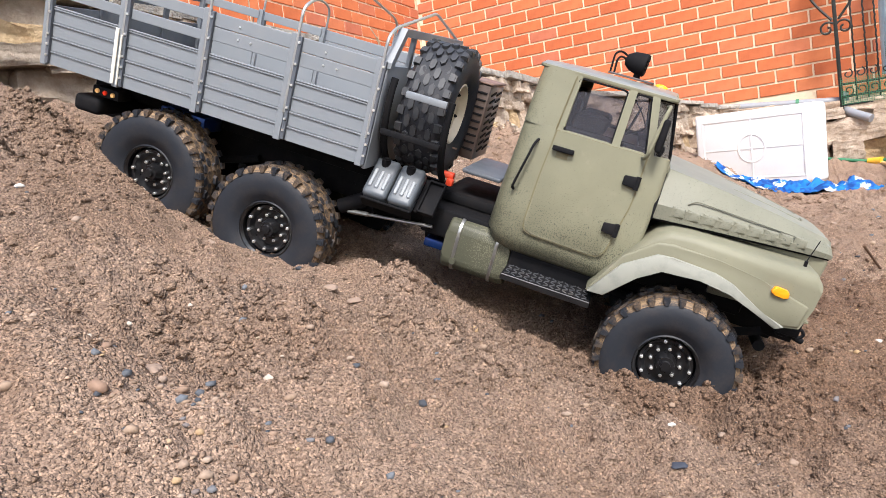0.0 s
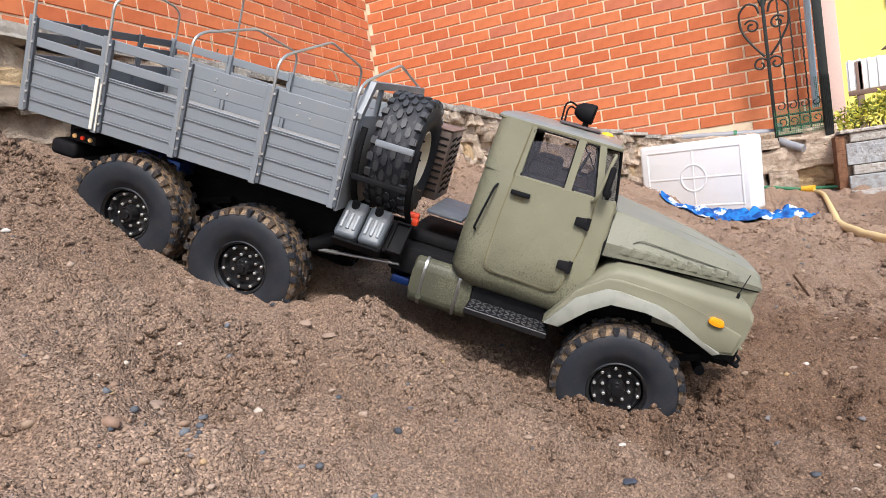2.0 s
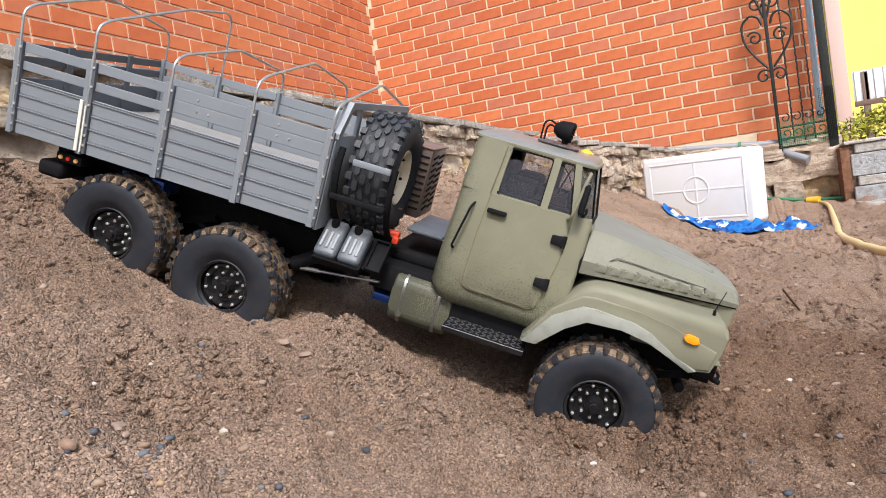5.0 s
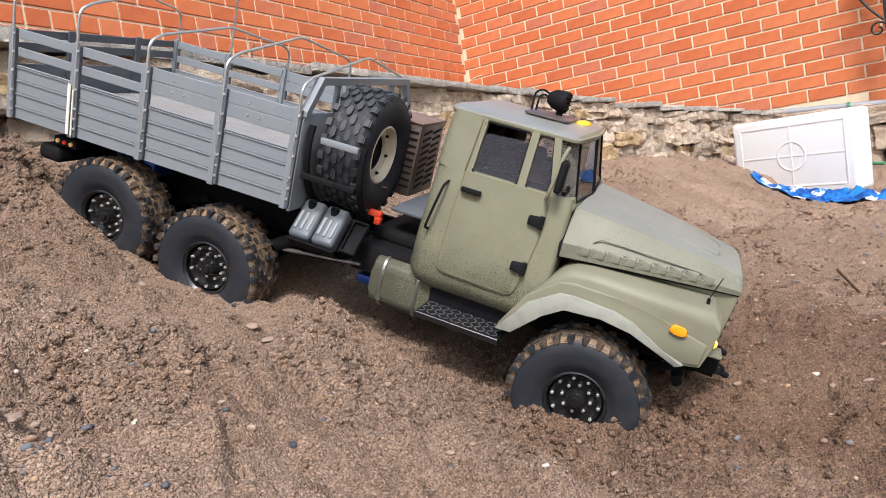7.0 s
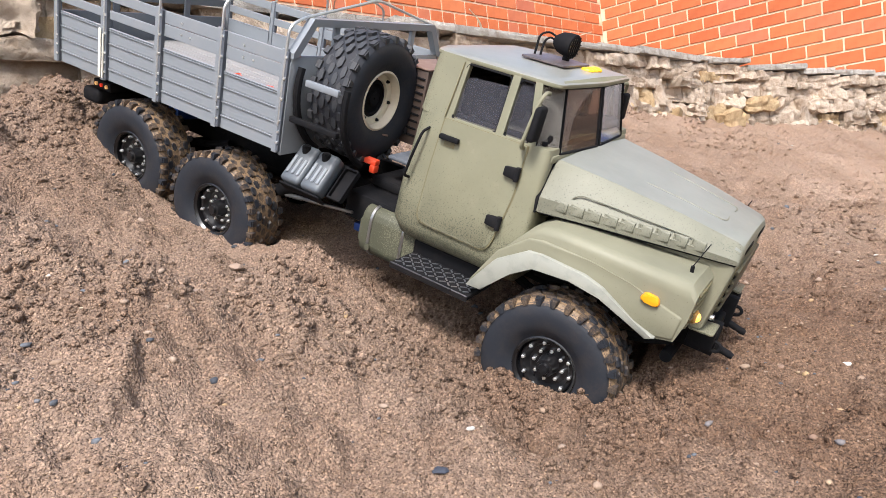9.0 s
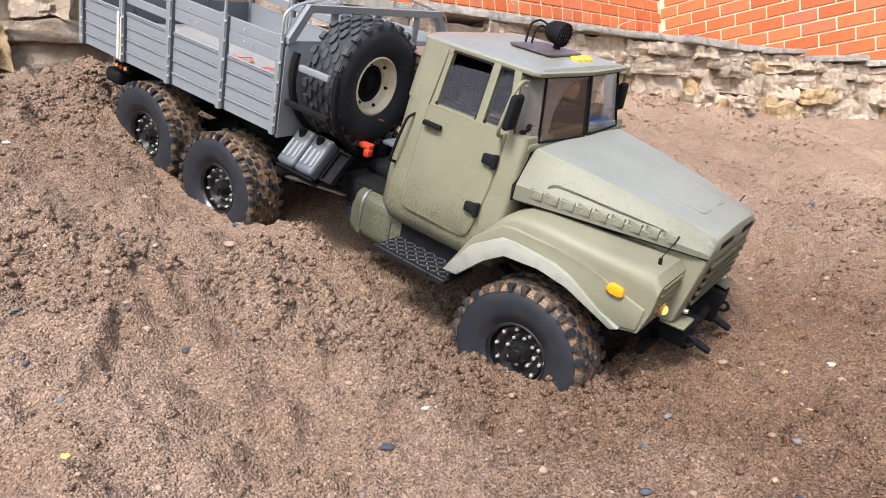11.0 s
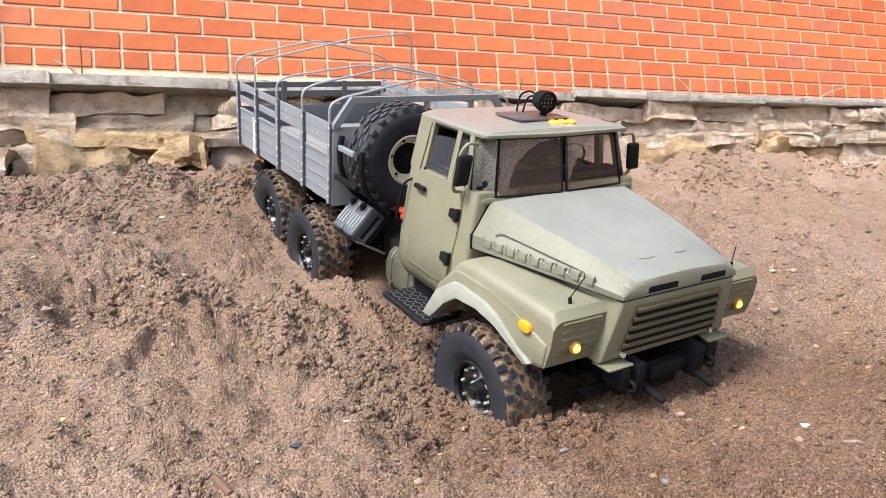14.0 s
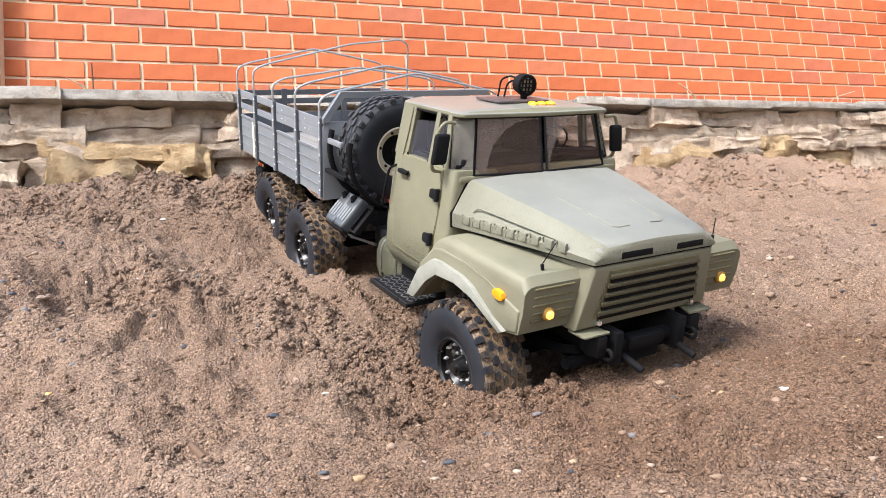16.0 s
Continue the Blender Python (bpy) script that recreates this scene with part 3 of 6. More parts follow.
def brick_wall(name, label, origin, turn, length, low, high, first, base_z, limit, core, BL, BH, headers=-1):
    """A wall with its outer face in the local plane y = 0, looking to -y; low(x) gives the foundation's top, headers a course of half bricks."""
    wall = part(name, boxed(*core, bevel=0), MORTAR, label=label, smooth=0)
    wall.matrix_basis = Matrix.Translation(origin) @ Matrix.Rotation(radians(turn), 4, "Z")
    tagged(wall, label, "wall", kind="structure")
    whole, half = brick_mesh("brick", BL, BH), brick_mesh("brick", BL / 2, BH)
    rnd = random.Random(5 + int(turn))
    far = []
    count = 0
    rows = int((high - base_z) / BH) + 1
    for r in range(rows):
        z = base_z + r * BH
        x = first - BL + (0 if r % 2 else -BL / 2)
        long = BL / 2 if r == headers else BL
        while x < length - 0.05:
            if x + long / 2 > 0 and z + BH * 0.5 > low(x + long / 2):
                x0, x1 = max(x, 0.0), min(x + long, length)
                off = Matrix.Translation((x0 + JOINT / 2, -0.004 + rnd.uniform(-0.0015, 0.0015), z + JOINT / 2))
                me = whole if x1 - x0 > BL * 0.75 else half
                fit_x = 1.0 if x1 - x0 > long * 0.98 else (x1 - x0 - JOINT) / ((BL if me is whole else BL / 2) - JOINT)
                off = off @ Matrix.Diagonal((max(fit_x, 0.05), 1, 1, 1))
                if x1 - x0 > JOINT * 2:
                    if count < limit:
                        o = new("brick", me)
                        o.parent, o.matrix_basis = wall, off
                        count += 1
                    else:
                        far.append((off, me))
            x += long
    if far:
        verts, faces = [], []
        for off, me in far:
            b = len(verts)
            verts += [tuple(off @ v.co) for v in me.vertices]
            faces += [[b + i for i in p.vertices] for p in me.polygons]
        me = bpy.data.meshes.new("bricks")
        me.from_pydata(verts, [], faces)
        me.materials.append(BRICK_FAR)
        o = new("bricks", me)
        o.parent = wall
        tagged(o, kind="stuff")
    return wall


def foundation_left(x):
    """Lowest bricks of the left-hand wall, x from its near end: a lime-washed band below the near half."""
    return 1.41 if x < 2.2 else 1.05


def foundation_right(x):
    """Top of the rubble base under the right-hand wall, x from the inner corner."""
    return float(np.interp(x, (0, 2.4, 4.2), (0.68, 0.66, 0.56)))


# local x of the left wall runs from its near end to the inner corner
brick_wall("wall_left", "orange-red brick wall with cream mortar joints", (XL, -0.276, 0), 90, YR + 0.276, foundation_left, 2.6, 0.064, 1.045, 300, (-1.5, YR + 0.55, 0.004, 0.4, 0.2, 2.65), 0.256, 0.0976, 4)
brick_wall("wall_right", "orange-red brick wall with cream mortar and lime stains", (XL, YR, 0), 0, 3.85, foundation_right, 2.6, 0.168, 0.4534, 300, (0.0, 3.84, 0.004, 0.4, 0.0, 2.65), 0.262, 0.1014)


# unseen gable, added so that roof and bonnet mirror brick instead of sky
bm = prism(bmesh.new(), [(0.3, 2.66), (6.3, 2.66), (5.4, 3.0), (3.6, 4.6), (2.2, 4.6)], "y", 0.0, 0.4)
gable = part("wall_gable", bm, BRICK_FAR, smooth=0)
gable.matrix_basis = Matrix.Translation((XL, -0.276, 0)) @ Matrix.Rotation(radians(90), 4, "Z")
tagged(gable, "unseen brick gable added for reflections in the roof", "wall", kind="structure")


# ---- rubble foundation ----
def rough_stone(seed, sx, sy, sz, lumps=0.12, layers=0.0):
    """An irregular block about the origin, its back on y = sy; layers splits its face into thin beds."""
    rnd = random.Random(seed)
    bm = bmesh.new()
    bmesh.ops.create_cube(bm, size=1.0)
    bmesh.ops.subdivide_edges(bm, edges=bm.edges, cuts=8, use_grid_fill=True)
    o = Vector((rnd.uniform(-50, 50), rnd.uniform(-50, 50), rnd.uniform(-50, 50)))
    size = min(sx, sy, sz)
    rough = max(7.0, 0.85 / size)
    for v in bm.verts:
        p = v.co.lerp(v.co.normalized() * 0.62, 0.05)
        q = Vector((p.x * sx, p.y * sy, p.z * sz))
        d = noise.fractal(q * rough + o, 0.8, 2.1, 5) * 0.12 + noise.noise(q * rough * 0.55 + o * 0.7) * 0.03
        bed = layers * (noise.noise(Vector((q.x * 4, q.z * 42, 0)) + o) + 0.6 * noise.noise(Vector((q.x * 11, q.z * 85, 3)) + o)) if p.y < 0 else 0.0
        v.co = q + p.normalized() * d * (lumps / 0.2) * min(size * 2.5, 0.3) + Vector((0, bed, 0))
    return bm


def rubble(name, label, m, length, top, bottom, seed, face):
    """Dry-laid courses of rough slabs; local x along the wall, -y outwards; face(z) sets how far a stone stands out."""
    rnd = random.Random(seed)
    bm = bmesh.new()
    steps = max(int(length / 0.2), 2)
    lo = [bm.verts.new((k * length / steps, -0.13, -0.3)) for k in range(steps + 1)]
    hi = [bm.verts.new((k * length / steps, -0.11, top(k * length / steps) - 0.06)) for k in range(steps + 1)]
    bk = [bm.verts.new((k * length / steps, 0.02, top(k * length / steps) - 0.05)) for k in range(steps + 1)]
    for k in range(steps):
        bm.faces.new((lo[k], lo[k + 1], hi[k + 1], hi[k]))
        bm.faces.new((hi[k], hi[k + 1], bk[k + 1], bk[k]))
    wall = part(name, bm, CEMENT, label=label)
    wall.matrix_basis = m
    tagged(wall, label, "stone wall", kind="structure")
    x = -0.02
    while x < length:
        w = rnd.uniform(0.4, 0.95)
        t = top(x + w / 2)
        if seed == 2 and x > 2.0:
            break
        o = part("slab", rough_stone(rnd.random() * 999, w * 1.02, 0.28, rnd.uniform(0.045, 0.06), 0.09, 0.006), LEDGE, wall)
        o.matrix_basis = pose(x + w / 2, -0.115 + rnd.uniform(-0.025, 0.015), t - 0.022, rnd.uniform(-3, 3), math.degrees(math.atan2(top(x) - top(x + w), w)), rnd.uniform(-2, 2))
        x += w
    level = 0.055
    while level < 0.75:
        if level < 0.14:
            h = rnd.uniform(0.07, 0.1)
        elif level < 0.3:
            h = rnd.uniform(0.05, 0.09) if seed == 1 else rnd.uniform(0.13, 0.17)
        else:
            h = rnd.uniform(0.1, 0.17)
        x = -0.1 - rnd.random() * 0.1
        while x < length:
            w = rnd.uniform(0.2, 0.6) if level < 0.3 else rnd.uniform(0.16, 0.42)
            tall = h * rnd.uniform(0.95, 1.2)
            t = top(min(max(x + w / 2, 0), length)) - level - h / 2
            if t > bottom(x + w / 2) - 0.12 and (seed == 1 or x > 1.9):
                yellow = rnd.random() < (0.12 if level < 0.24 else 0.5)
                o = part("stone", rough_stone(rnd.random() * 999, w * 1.05, rnd.uniform(0.2, 0.28), tall, 0.17 if level < 0.3 else 0.24, 0.004 if yellow else 0.011), YELLOW_STONE if yellow else SLATE, wall)
                o.matrix_basis = pose(x + w / 2, -0.085 + face(level) + rnd.uniform(-0.05, 0.03), t, rnd.uniform(-6, 6), rnd.uniform(-5, 5), rnd.uniform(-7, 7))
            x += w
        level += h
    return wall


rubble("foundation_right", "low wall base of rough grey-brown slate stepping down", Matrix.Translation((XL, YR, 0)), 3.84, foundation_right, lambda x: float(np.interp(x, (0, 1.2, 2.4, 3.9), (0.6, 0.55, 0.3, 0.02))), 2, lambda v: -0.015)


def terrace_wall(name, label, m, length, top, foot, seed):
    """Low dry-stone wall that holds the terrace: thin ledge slabs over layered courses; local x along it, -y outwards."""
    rnd = random.Random(seed)
    bm = bmesh.new()
    steps = max(int(length / 0.2), 2)
    lo = [bm.verts.new((k * length / steps, 0.0, 0.0)) for k in range(steps + 1)]
    hi = [bm.verts.new((k * length / steps, 0.01, top(k * length / steps) - 0.03)) for k in range(steps + 1)]
    bk = [bm.verts.new((k * length / steps, 0.2, top(k * length / steps) - 0.03)) for k in range(steps + 1)]
    for k in range(steps):
        bm.faces.new((lo[k], lo[k + 1], hi[k + 1], hi[k]))
        bm.faces.new((hi[k], hi[k + 1], bk[k + 1], bk[k]))
    wall = part(name, bm, CEMENT, label=label)
    wall.matrix_basis = m
    tagged(wall, label, "stone wall", kind="structure")
    x = -0.02
    while x < length:
        w = rnd.uniform(0.2, 0.5)
        thick = rnd.uniform(0.018, 0.027)
        o = part("slab", rough_stone(rnd.random() * 999, w * 1.02, 0.16, thick, 0.05, 0.003), LEDGE, wall)
        o.matrix_basis = pose(x + w / 2, 0.025 + rnd.uniform(-0.014, 0.012), top(x + w / 2) - thick / 2, rnd.uniform(-2, 2), rnd.uniform(-1, 1), rnd.uniform(-2, 2))
        x += w
    level = 0.03
    while level < 0.34:
        h = rnd.uniform(0.026, 0.055) if level < 0.12 else rnd.uniform(0.045, 0.08)
        x = -0.08 * rnd.random()
        while x < length:
            w = rnd.uniform(0.08, 0.28) if level < 0.16 else rnd.uniform(0.08, 0.22)
            z = top(x + w / 2) - level - h / 2
            if z + h > foot(x + w / 2) - 0.02:
                yellow = rnd.random() < (0.05 if level < 0.12 else 0.16)
                o = part("stone", rough_stone(rnd.random() * 999, w * 1.06, rnd.uniform(0.1, 0.14), h * rnd.uniform(1.0, 1.25), 0.2 if level < 0.12 else 0.26, 0.004 if yellow else 0.007), YELLOW_STONE if yellow else SLATE, wall)
                o.matrix_basis = pose(x + w / 2, 0.03 + rnd.uniform(-0.02, 0.014), z, rnd.uniform(-6, 6), rnd.uniform(-3, 3), rnd.uniform(-6, 6))
            x += w
        level += h
    return wall


terrace_wall("terrace_wall_left", "low terrace wall of layered grey-brown slate and yellow stone", Matrix.Translation((-0.92, -0.8, 0)) @ Matrix.Rotation(radians(90), 4, "Z"), 4.42, lambda x: float(np.interp(x, (0, 1.5, 3.2, 4.4), (0.68, 0.675, 0.69, 0.705))), lambda x: float(np.interp(x, (0, 2.6, 3.6, 4.4), (0.4, 0.42, 0.38, 0.32))), 1)
terrace_wall("terrace_wall_far", "tumbled end of the low slate terrace wall", Matrix.Translation((-0.92, 3.62, 0)) @ Matrix.Rotation(math.atan2(2.3, 0.6), 4, "Z"), 2.3, lambda x: float(np.interp(x, (0, 0.3, 2.3), (0.7, 0.675, 0.59))), lambda x: 0.25, 4)


for x, y, z, r, tone, turn in ((-0.862, 0.785, 0.525, 0.056, YELLOW_STONE, 82), (-0.865, 0.62, 0.472, 0.08, YELLOW_STONE, 95), (-0.88, 0.9, 0.6, 0.042, SLATE, 70), (-0.885, 0.42, 0.49, 0.06, SLATE, 85), (-0.9, 2.37, 0.525, 0.06, YELLOW_STONE, 92), (-0.9, 3.28, 0.42, 0.075, YELLOW_STONE, 84), (-0.9, 3.1, 0.4, 0.05, YELLOW_STONE, 100), (-0.89, 2.95, 0.42, 0.06, SLATE, 80), (-0.86, 3.65, 0.4, 0.08, YELLOW_STONE, 75)):
    o = part("boulder", rough_stone(int(1000 * r + 70 * turn), r * 2, r * 1.2, r * 1.3, 0.34, 0.003), tone)
    o.matrix_basis = pose(x, y, z, 8, 7, turn)
    tagged(o, "rough ochre-yellow boulder half buried in sand" if tone is YELLOW_STONE else "rough grey-brown stone half buried in sand", "boulder", group="boulders at the wall's foot")


# ---- model truck ----
truck = thing("model_truck", "olive and grey six-wheeled radio-controlled model lorry on sand", "model truck", TRUCK)


def tyre_mesh(radius, width, tread):
    bm = bmesh.new()
    w, r = width / 2, radius
    if tread:
        return lathe(bm, [(r * 0.885, -w * 0.975), (r * 0.945, -w * 0.8), (r * 0.953, -w * 0.5), (r * 0.957, 0), (r * 0.953, w * 0.5), (r * 0.945, w * 0.8), (r * 0.885, w * 0.975), (r * 0.87, 0)], 56)
    lathe(bm, [(0.03, -w * 0.7), (0.0335, -w * 0.86), (0.037, -w * 0.9), (0.0385, -w * 0.96), (0.046, -w * 1.05), (r * 0.76, -w * 1.075), (r * 0.85, -w * 1.03), (r * 0.91, -w * 0.93), (r * 0.945, -w * 0.75), (r * 0.955, 0), (r * 0.945, w * 0.75), (r * 0.91, w * 0.93), (r * 0.85, w * 1.03), (r * 0.76, w * 1.075), (0.046, w * 1.05), (0.0385, w * 0.96), (0.037, w * 0.9), (0.0335, w * 0.86), (0.03, w * 0.7)], 56)
    return bm


def lug_mesh(radius, width, count=30, shrink=0.8, root=0.935):
    """Honeycomb tread: four staggered rows of six-sided blocks, and shoulder lugs that fold over the side wall."""
    bm = bmesh.new()
    w, r = width / 2, radius
    pitch = 2 * math.pi / count
    rnd = random.Random(21)

    def block(ring, low, high, shrink, y_mid, a_mid):
        v = []
        for rr, k in ((low, 1.0), (high, shrink)):
            for da, y in ring:
                a = a_mid + (da - 0.0) * k * pitch
                v.append(bm.verts.new((rr * r * math.sin(a), (y_mid + (y - y_mid) * k) * w, rr * r * math.cos(a))))
        n = len(ring)
        bm.faces.new(v[n:])
        for i in range(n):
            bm.faces.new((v[i], v[(i + 1) % n], v[n + (i + 1) % n], v[n + i]))

    for k in range(count):
        for row, y in enumerate((-0.51, -0.17, 0.17, 0.51)):
            a = (k + 0.5 * (row % 2)) * pitch
            j = rnd.uniform(0.95, 1.0)
            ring = [(-0.43, y), (-0.24, y + 0.142), (0.24, y + 0.142), (0.43, y), (0.24, y - 0.142), (-0.24, y - 0.142)]
            block(ring, root, j if abs(y) < 0.3 else j - 0.006, shrink, y, a)
        for side in (-1, 1):
            a = (k + (0.0 if side > 0 else 0.5)) * pitch
            block([(-0.27, side * 0.72), (0.27, side * 0.72), (0.24, side * 1.0), (-0.24, side * 1.0)], 0.92, 0.978, 0.88, side * 0.86, a)
            v = []
            for y, q in ((0.9, 1.0), (1.045, 0.85)):
                for rr, d in ((0.962, -0.24), (0.962, 0.24), (0.875, 0.17), (0.875, -0.17)):
                    b = a + d * q * pitch
                    v.append(bm.verts.new((rr * r * math.sin(b), side * w * y, rr * r * math.cos(b))))
            bm.faces.new(v[4:])
            for i in range(4):
                bm.faces.new((v[i], v[(i + 1) % 4], v[4 + (i + 1) % 4], v[4 + i]))
    return bm


def wheel(name, m, tread, rim_mat, spin=0.0):
    """A wheel about the local y axis, its outer side to -y."""
    bm = bmesh.new()
    lathe(bm, [(0.0335, -0.0205), (0.0335, 0.021), (0.0315, 0.021), (0.0305, -0.008), (0.029, -0.0185), (0.0315, -0.0215)], 48)
    lathe(bm, [(0.0305, -0.008), (0.0305, -0.002), (0.004, -0.002), (0.004, -0.006), (0.02, -0.0075), (0.0235, -0.014), (0.0265, -0.0142), (0.0285, -0.009)], 48)
    if rim_mat is CREAM:
        bm.clear()
        lathe(bm, [(0.0345, -0.0215), (0.0345, 0.021), (0.0225, 0.021), (0.0215, -0.01), (0.0222, -0.0125), (0.0285, -0.0135), (0.0298, -0.0185), (0.032, -0.0225)], 48)
    w = part("wheel", bm, rim_mat, truck)
    w.matrix_basis = m @ Matrix.Rotation(radians(spin), 4, "Y")
    part("tyre", tyre_mesh(0.0725, 0.05, False), RUBBER if tread is not RUBBER_CLEAN else RUBBER_CLEAN, w, "grey-black rubber side wall")
    part("tread_band", tyre_mesh(0.0731, 0.0502, True), tread, w)
    part("tread", lug_mesh(0.0735, 0.05) if tread is RUBBER_DUSTY else lug_mesh(0.0735, 0.048, 24, 0.9, 0.9), RUBBER_LUG if tread is RUBBER_DUSTY else RUBBER_BLOCK, w, "chunky tread blocks caked with sand" if tread is RUBBER_DUSTY else "chunky black tread blocks", smooth=0)
    bm = bmesh.new()
    if rim_mat is CREAM:
        lathe(bm, [(0.001, 0.0), (0.0222, -0.004), (0.0222, -0.0085), (0.0175, -0.0105), (0.0165, -0.0065), (0.0085, -0.0075), (0.0075, -0.0115), (0.001, -0.0115)], 40)
    else:
        cyl(bm, (0, -0.004, 0), (0, -0.019, 0), 0.011, 0.0085, 20)
        cyl(bm, (0, -0.019, 0), (0, -0.022, 0), 0.0055, 0.005, 12)
    part("hub", bm, rim_mat if rim_mat is not CREAM else BLACK, w)
    bolt = None
    rings = ((10, 0.0242, -0.0142),) if rim_mat is not CREAM else ((6, 0.0256, -0.0128),)
    rings += ((8, 0.0148, -0.0085), ) if rim_mat is not CREAM else ()
    for count, radius, y in rings:
        for k in range(count):
            a = 2 * math.pi * k / count
            at = Matrix.Translation((radius * math.cos(a), y, radius * math.sin(a)))
            if bolt is None:
                bm = bmesh.new()
                cyl(bm, (0, 0.001, 0), (0, -0.002, 0), 0.0021, 0.0018, 8)
                cyl(bm, (0, -0.002, 0), (0, -0.0034, 0), 0.0013, 0.001, 8)
                bolt = part("bolt", bm, CHROME if rim_mat is not CREAM else BLACK, w, "small bright bolt")
                bolt.matrix_basis = at
            else:
                again(bolt, at, w)
    return w


for i, (wx, wz) in enumerate(((0.0, -0.009), (-0.448, -0.0127), (-0.6035, 0.005))):
    wheel("wheel", Matrix.Translation((wx, -0.1225, wz)), RUBBER_DUSTY, BLACK_SHINY, 17 * i)
    wheel("wheel", Matrix.Translation((wx, 0.1225, wz)) @ Matrix.Rotation(math.pi, 4, "Z"), RUBBER_DUSTY, BLACK_SHINY, 31 * i)
wheel("wheel", Matrix.Translation((-0.312, -0.058, 0.16)) @ Matrix.Rotation(radians(90), 4, "Z"), RUBBER_CLEAN, CREAM, 12)

# chassis
for y in (-0.042, 0.042):
    bm = boxed(-0.755, 0.125, y - 0.005, y + 0.005, 0.028, 0.062, bevel=0.001)
    for k in range(18):
        cyl(bm, (-0.73 + k * 0.048, y - 0.0055, 0.045), (-0.73 + k * 0.048, y + 0.0055, 0.045), 0.0028, seg=8)
    part("frame_rail", bm, BLACK, truck, "black ladder-frame rail")
for x in (-0.72, -0.52, -0.36, -0.23, 0.06):
    part("cross_member", boxed(x - 0.008, x + 0.008, -0.04, 0.04, 0.032, 0.056, bevel=0.001), BLACK, truck)
for x, z in ((0.0, 0.0), (-0.4475, -0.0075), (-0.6035, 0.0075)):
    bm = bmesh.new()
    cyl(bm, (x, -0.1, z), (x, 0.1, z), 0.011, seg=14)
    bmesh.ops.create_icosphere(bm, subdivisions=2, radius=0.026, matrix=Matrix.Translation((x, 0.01, z)))
    part("axle", bm, BLACK, truck, "black axle with round differential")
    for y in (-0.06, 0.06):
        bm = bmesh.new()
        tube(bm, [(x - 0.09 + 0.18 * k / 8, y, z + 0.014 + 0.02 * ((k - 4) / 4) ** 2) for k in range(9)], 0.005, 6)
        part("leaf_spring", bm, BLACK, truck)
part("gearbox", boxed(-0.3, -0.21, -0.03, 0.03, 0.0, 0.055, bevel=0.008), BLACK, truck)
bm = bmesh.new()
cyl(bm, (-0.42, 0.0, 0.0), (-0.3, 0.0, 0.02), 0.006, seg=10)
cyl(bm, (-0.21, 0.0, 0.02), (-0.02, 0.01, 0.005), 0.006, seg=10)
part("drive_shaft", bm, BLACK, truck)
bm = bmesh.new()
cyl(bm, (-0.385, -0.098, 0.028), (-0.335, -0.098, 0.06), 0.0085, seg=14)
part("silencer_pipe", bm, BLACK, truck, "black slanting pipe")
bm = bmesh.new()
cyl(bm, (-0.375, -0.1, 0.026), (-0.275, -0.1, 0.0395), 0.002, seg=10)
cyl(bm, (-0.374, -0.1, 0.0261), (-0.35, -0.1, 0.0294), 0.0028, seg=10)
part("link_rod", bm, STRAP, truck, "bright steel link rod")
part("servo_plate", boxed(-0.29, -0.19, -0.095, -0.05, 0.03, 0.062, bevel=0.003), BLACK, truck)
part("blue_mount", boxed(-0.285, -0.262, -0.08, -0.06, 0.01, 0.02, bevel=0.002), BLUE_METAL, truck, "blue anodised mount")
part("blue_mount", boxed(-0.63, -0.57, -0.1, -0.06, 0.058, 0.076, bevel=0.002), BLUE_METAL, truck, "blue anodised mount")
part("blue_mount", boxed(0.088, 0.1, -0.03, 0.035, 0.061, 0.066, bevel=0.0015), BLUE_METAL, truck, "blue anodised mount")
bm = boxed(-0.292, -0.272, -0.076, -0.066, 0.091, 0.098, bevel=0.002)
box(bm, -0.279, -0.271, -0.078, -0.068, 0.083, 0.092, bevel=0.002)
part("connector", bm, RED, truck, "bright red plastic plug")
part("seat_plate", boxed(-0.268, -0.222, -0.06, 0.06, 0.1, 0.105, bevel=0.002), GREY_DARK, truck, "dark grey plate behind the cab")
bm = boxed(-0.285, -0.22, -0.06, 0.06, 0.062, 0.075, bevel=0.004)
part("battery_tray", bm, BLACK, truck)

# slotted box behind the cab
locker = part("locker", boxed(-0.315, -0.272, 0.0, 0.08, 0.106, 0.196, bevel=0.0015), LOCKER, truck, "dark bronze steel locker with slots")
part("locker_lid", boxed(-0.317, -0.27, -0.002, 0.082, 0.1965, 0.199, bevel=0.001), BROWN, locker, "rusty brown lid")
slot = None
for r in range(9):
    for c in range(2):
        at = Matrix.Translation((-0.304 + 0.021 * c, -0.0008, 0.118 + r * 0.0085))
        if slot is None:
            slot = part("slot", boxed(-0.0085, 0.0085, -0.0008, 0.0008, -0.0013, 0.0013, bevel=0.0005, seg=1), BLACK, locker)
            slot.matrix_basis = at
        else:
            again(slot, at, locker)

for r in range(9):
    for c in range(2):
        bm = boxed(-0.0008, 0.0008, -0.0125, 0.0125, -0.0014, 0.0014, bevel=0.0005, seg=1)
        o = part("slot", bm, BLACK, locker)
        o.matrix_basis = pose(-0.2714, 0.024 + 0.032 * c, 0.118 + r * 0.0085, 8, 0, 0)

# ---- load bed ----
ROWS_X = (-0.755, -0.657, -0.556, -0.453, -0.358)
part("bed_floor", boxed(-0.755, -0.357, -0.138, 0.138, 0.108, 0.116, bevel=0.001), WOOD_GREY, truck, "pale grey plank floor")
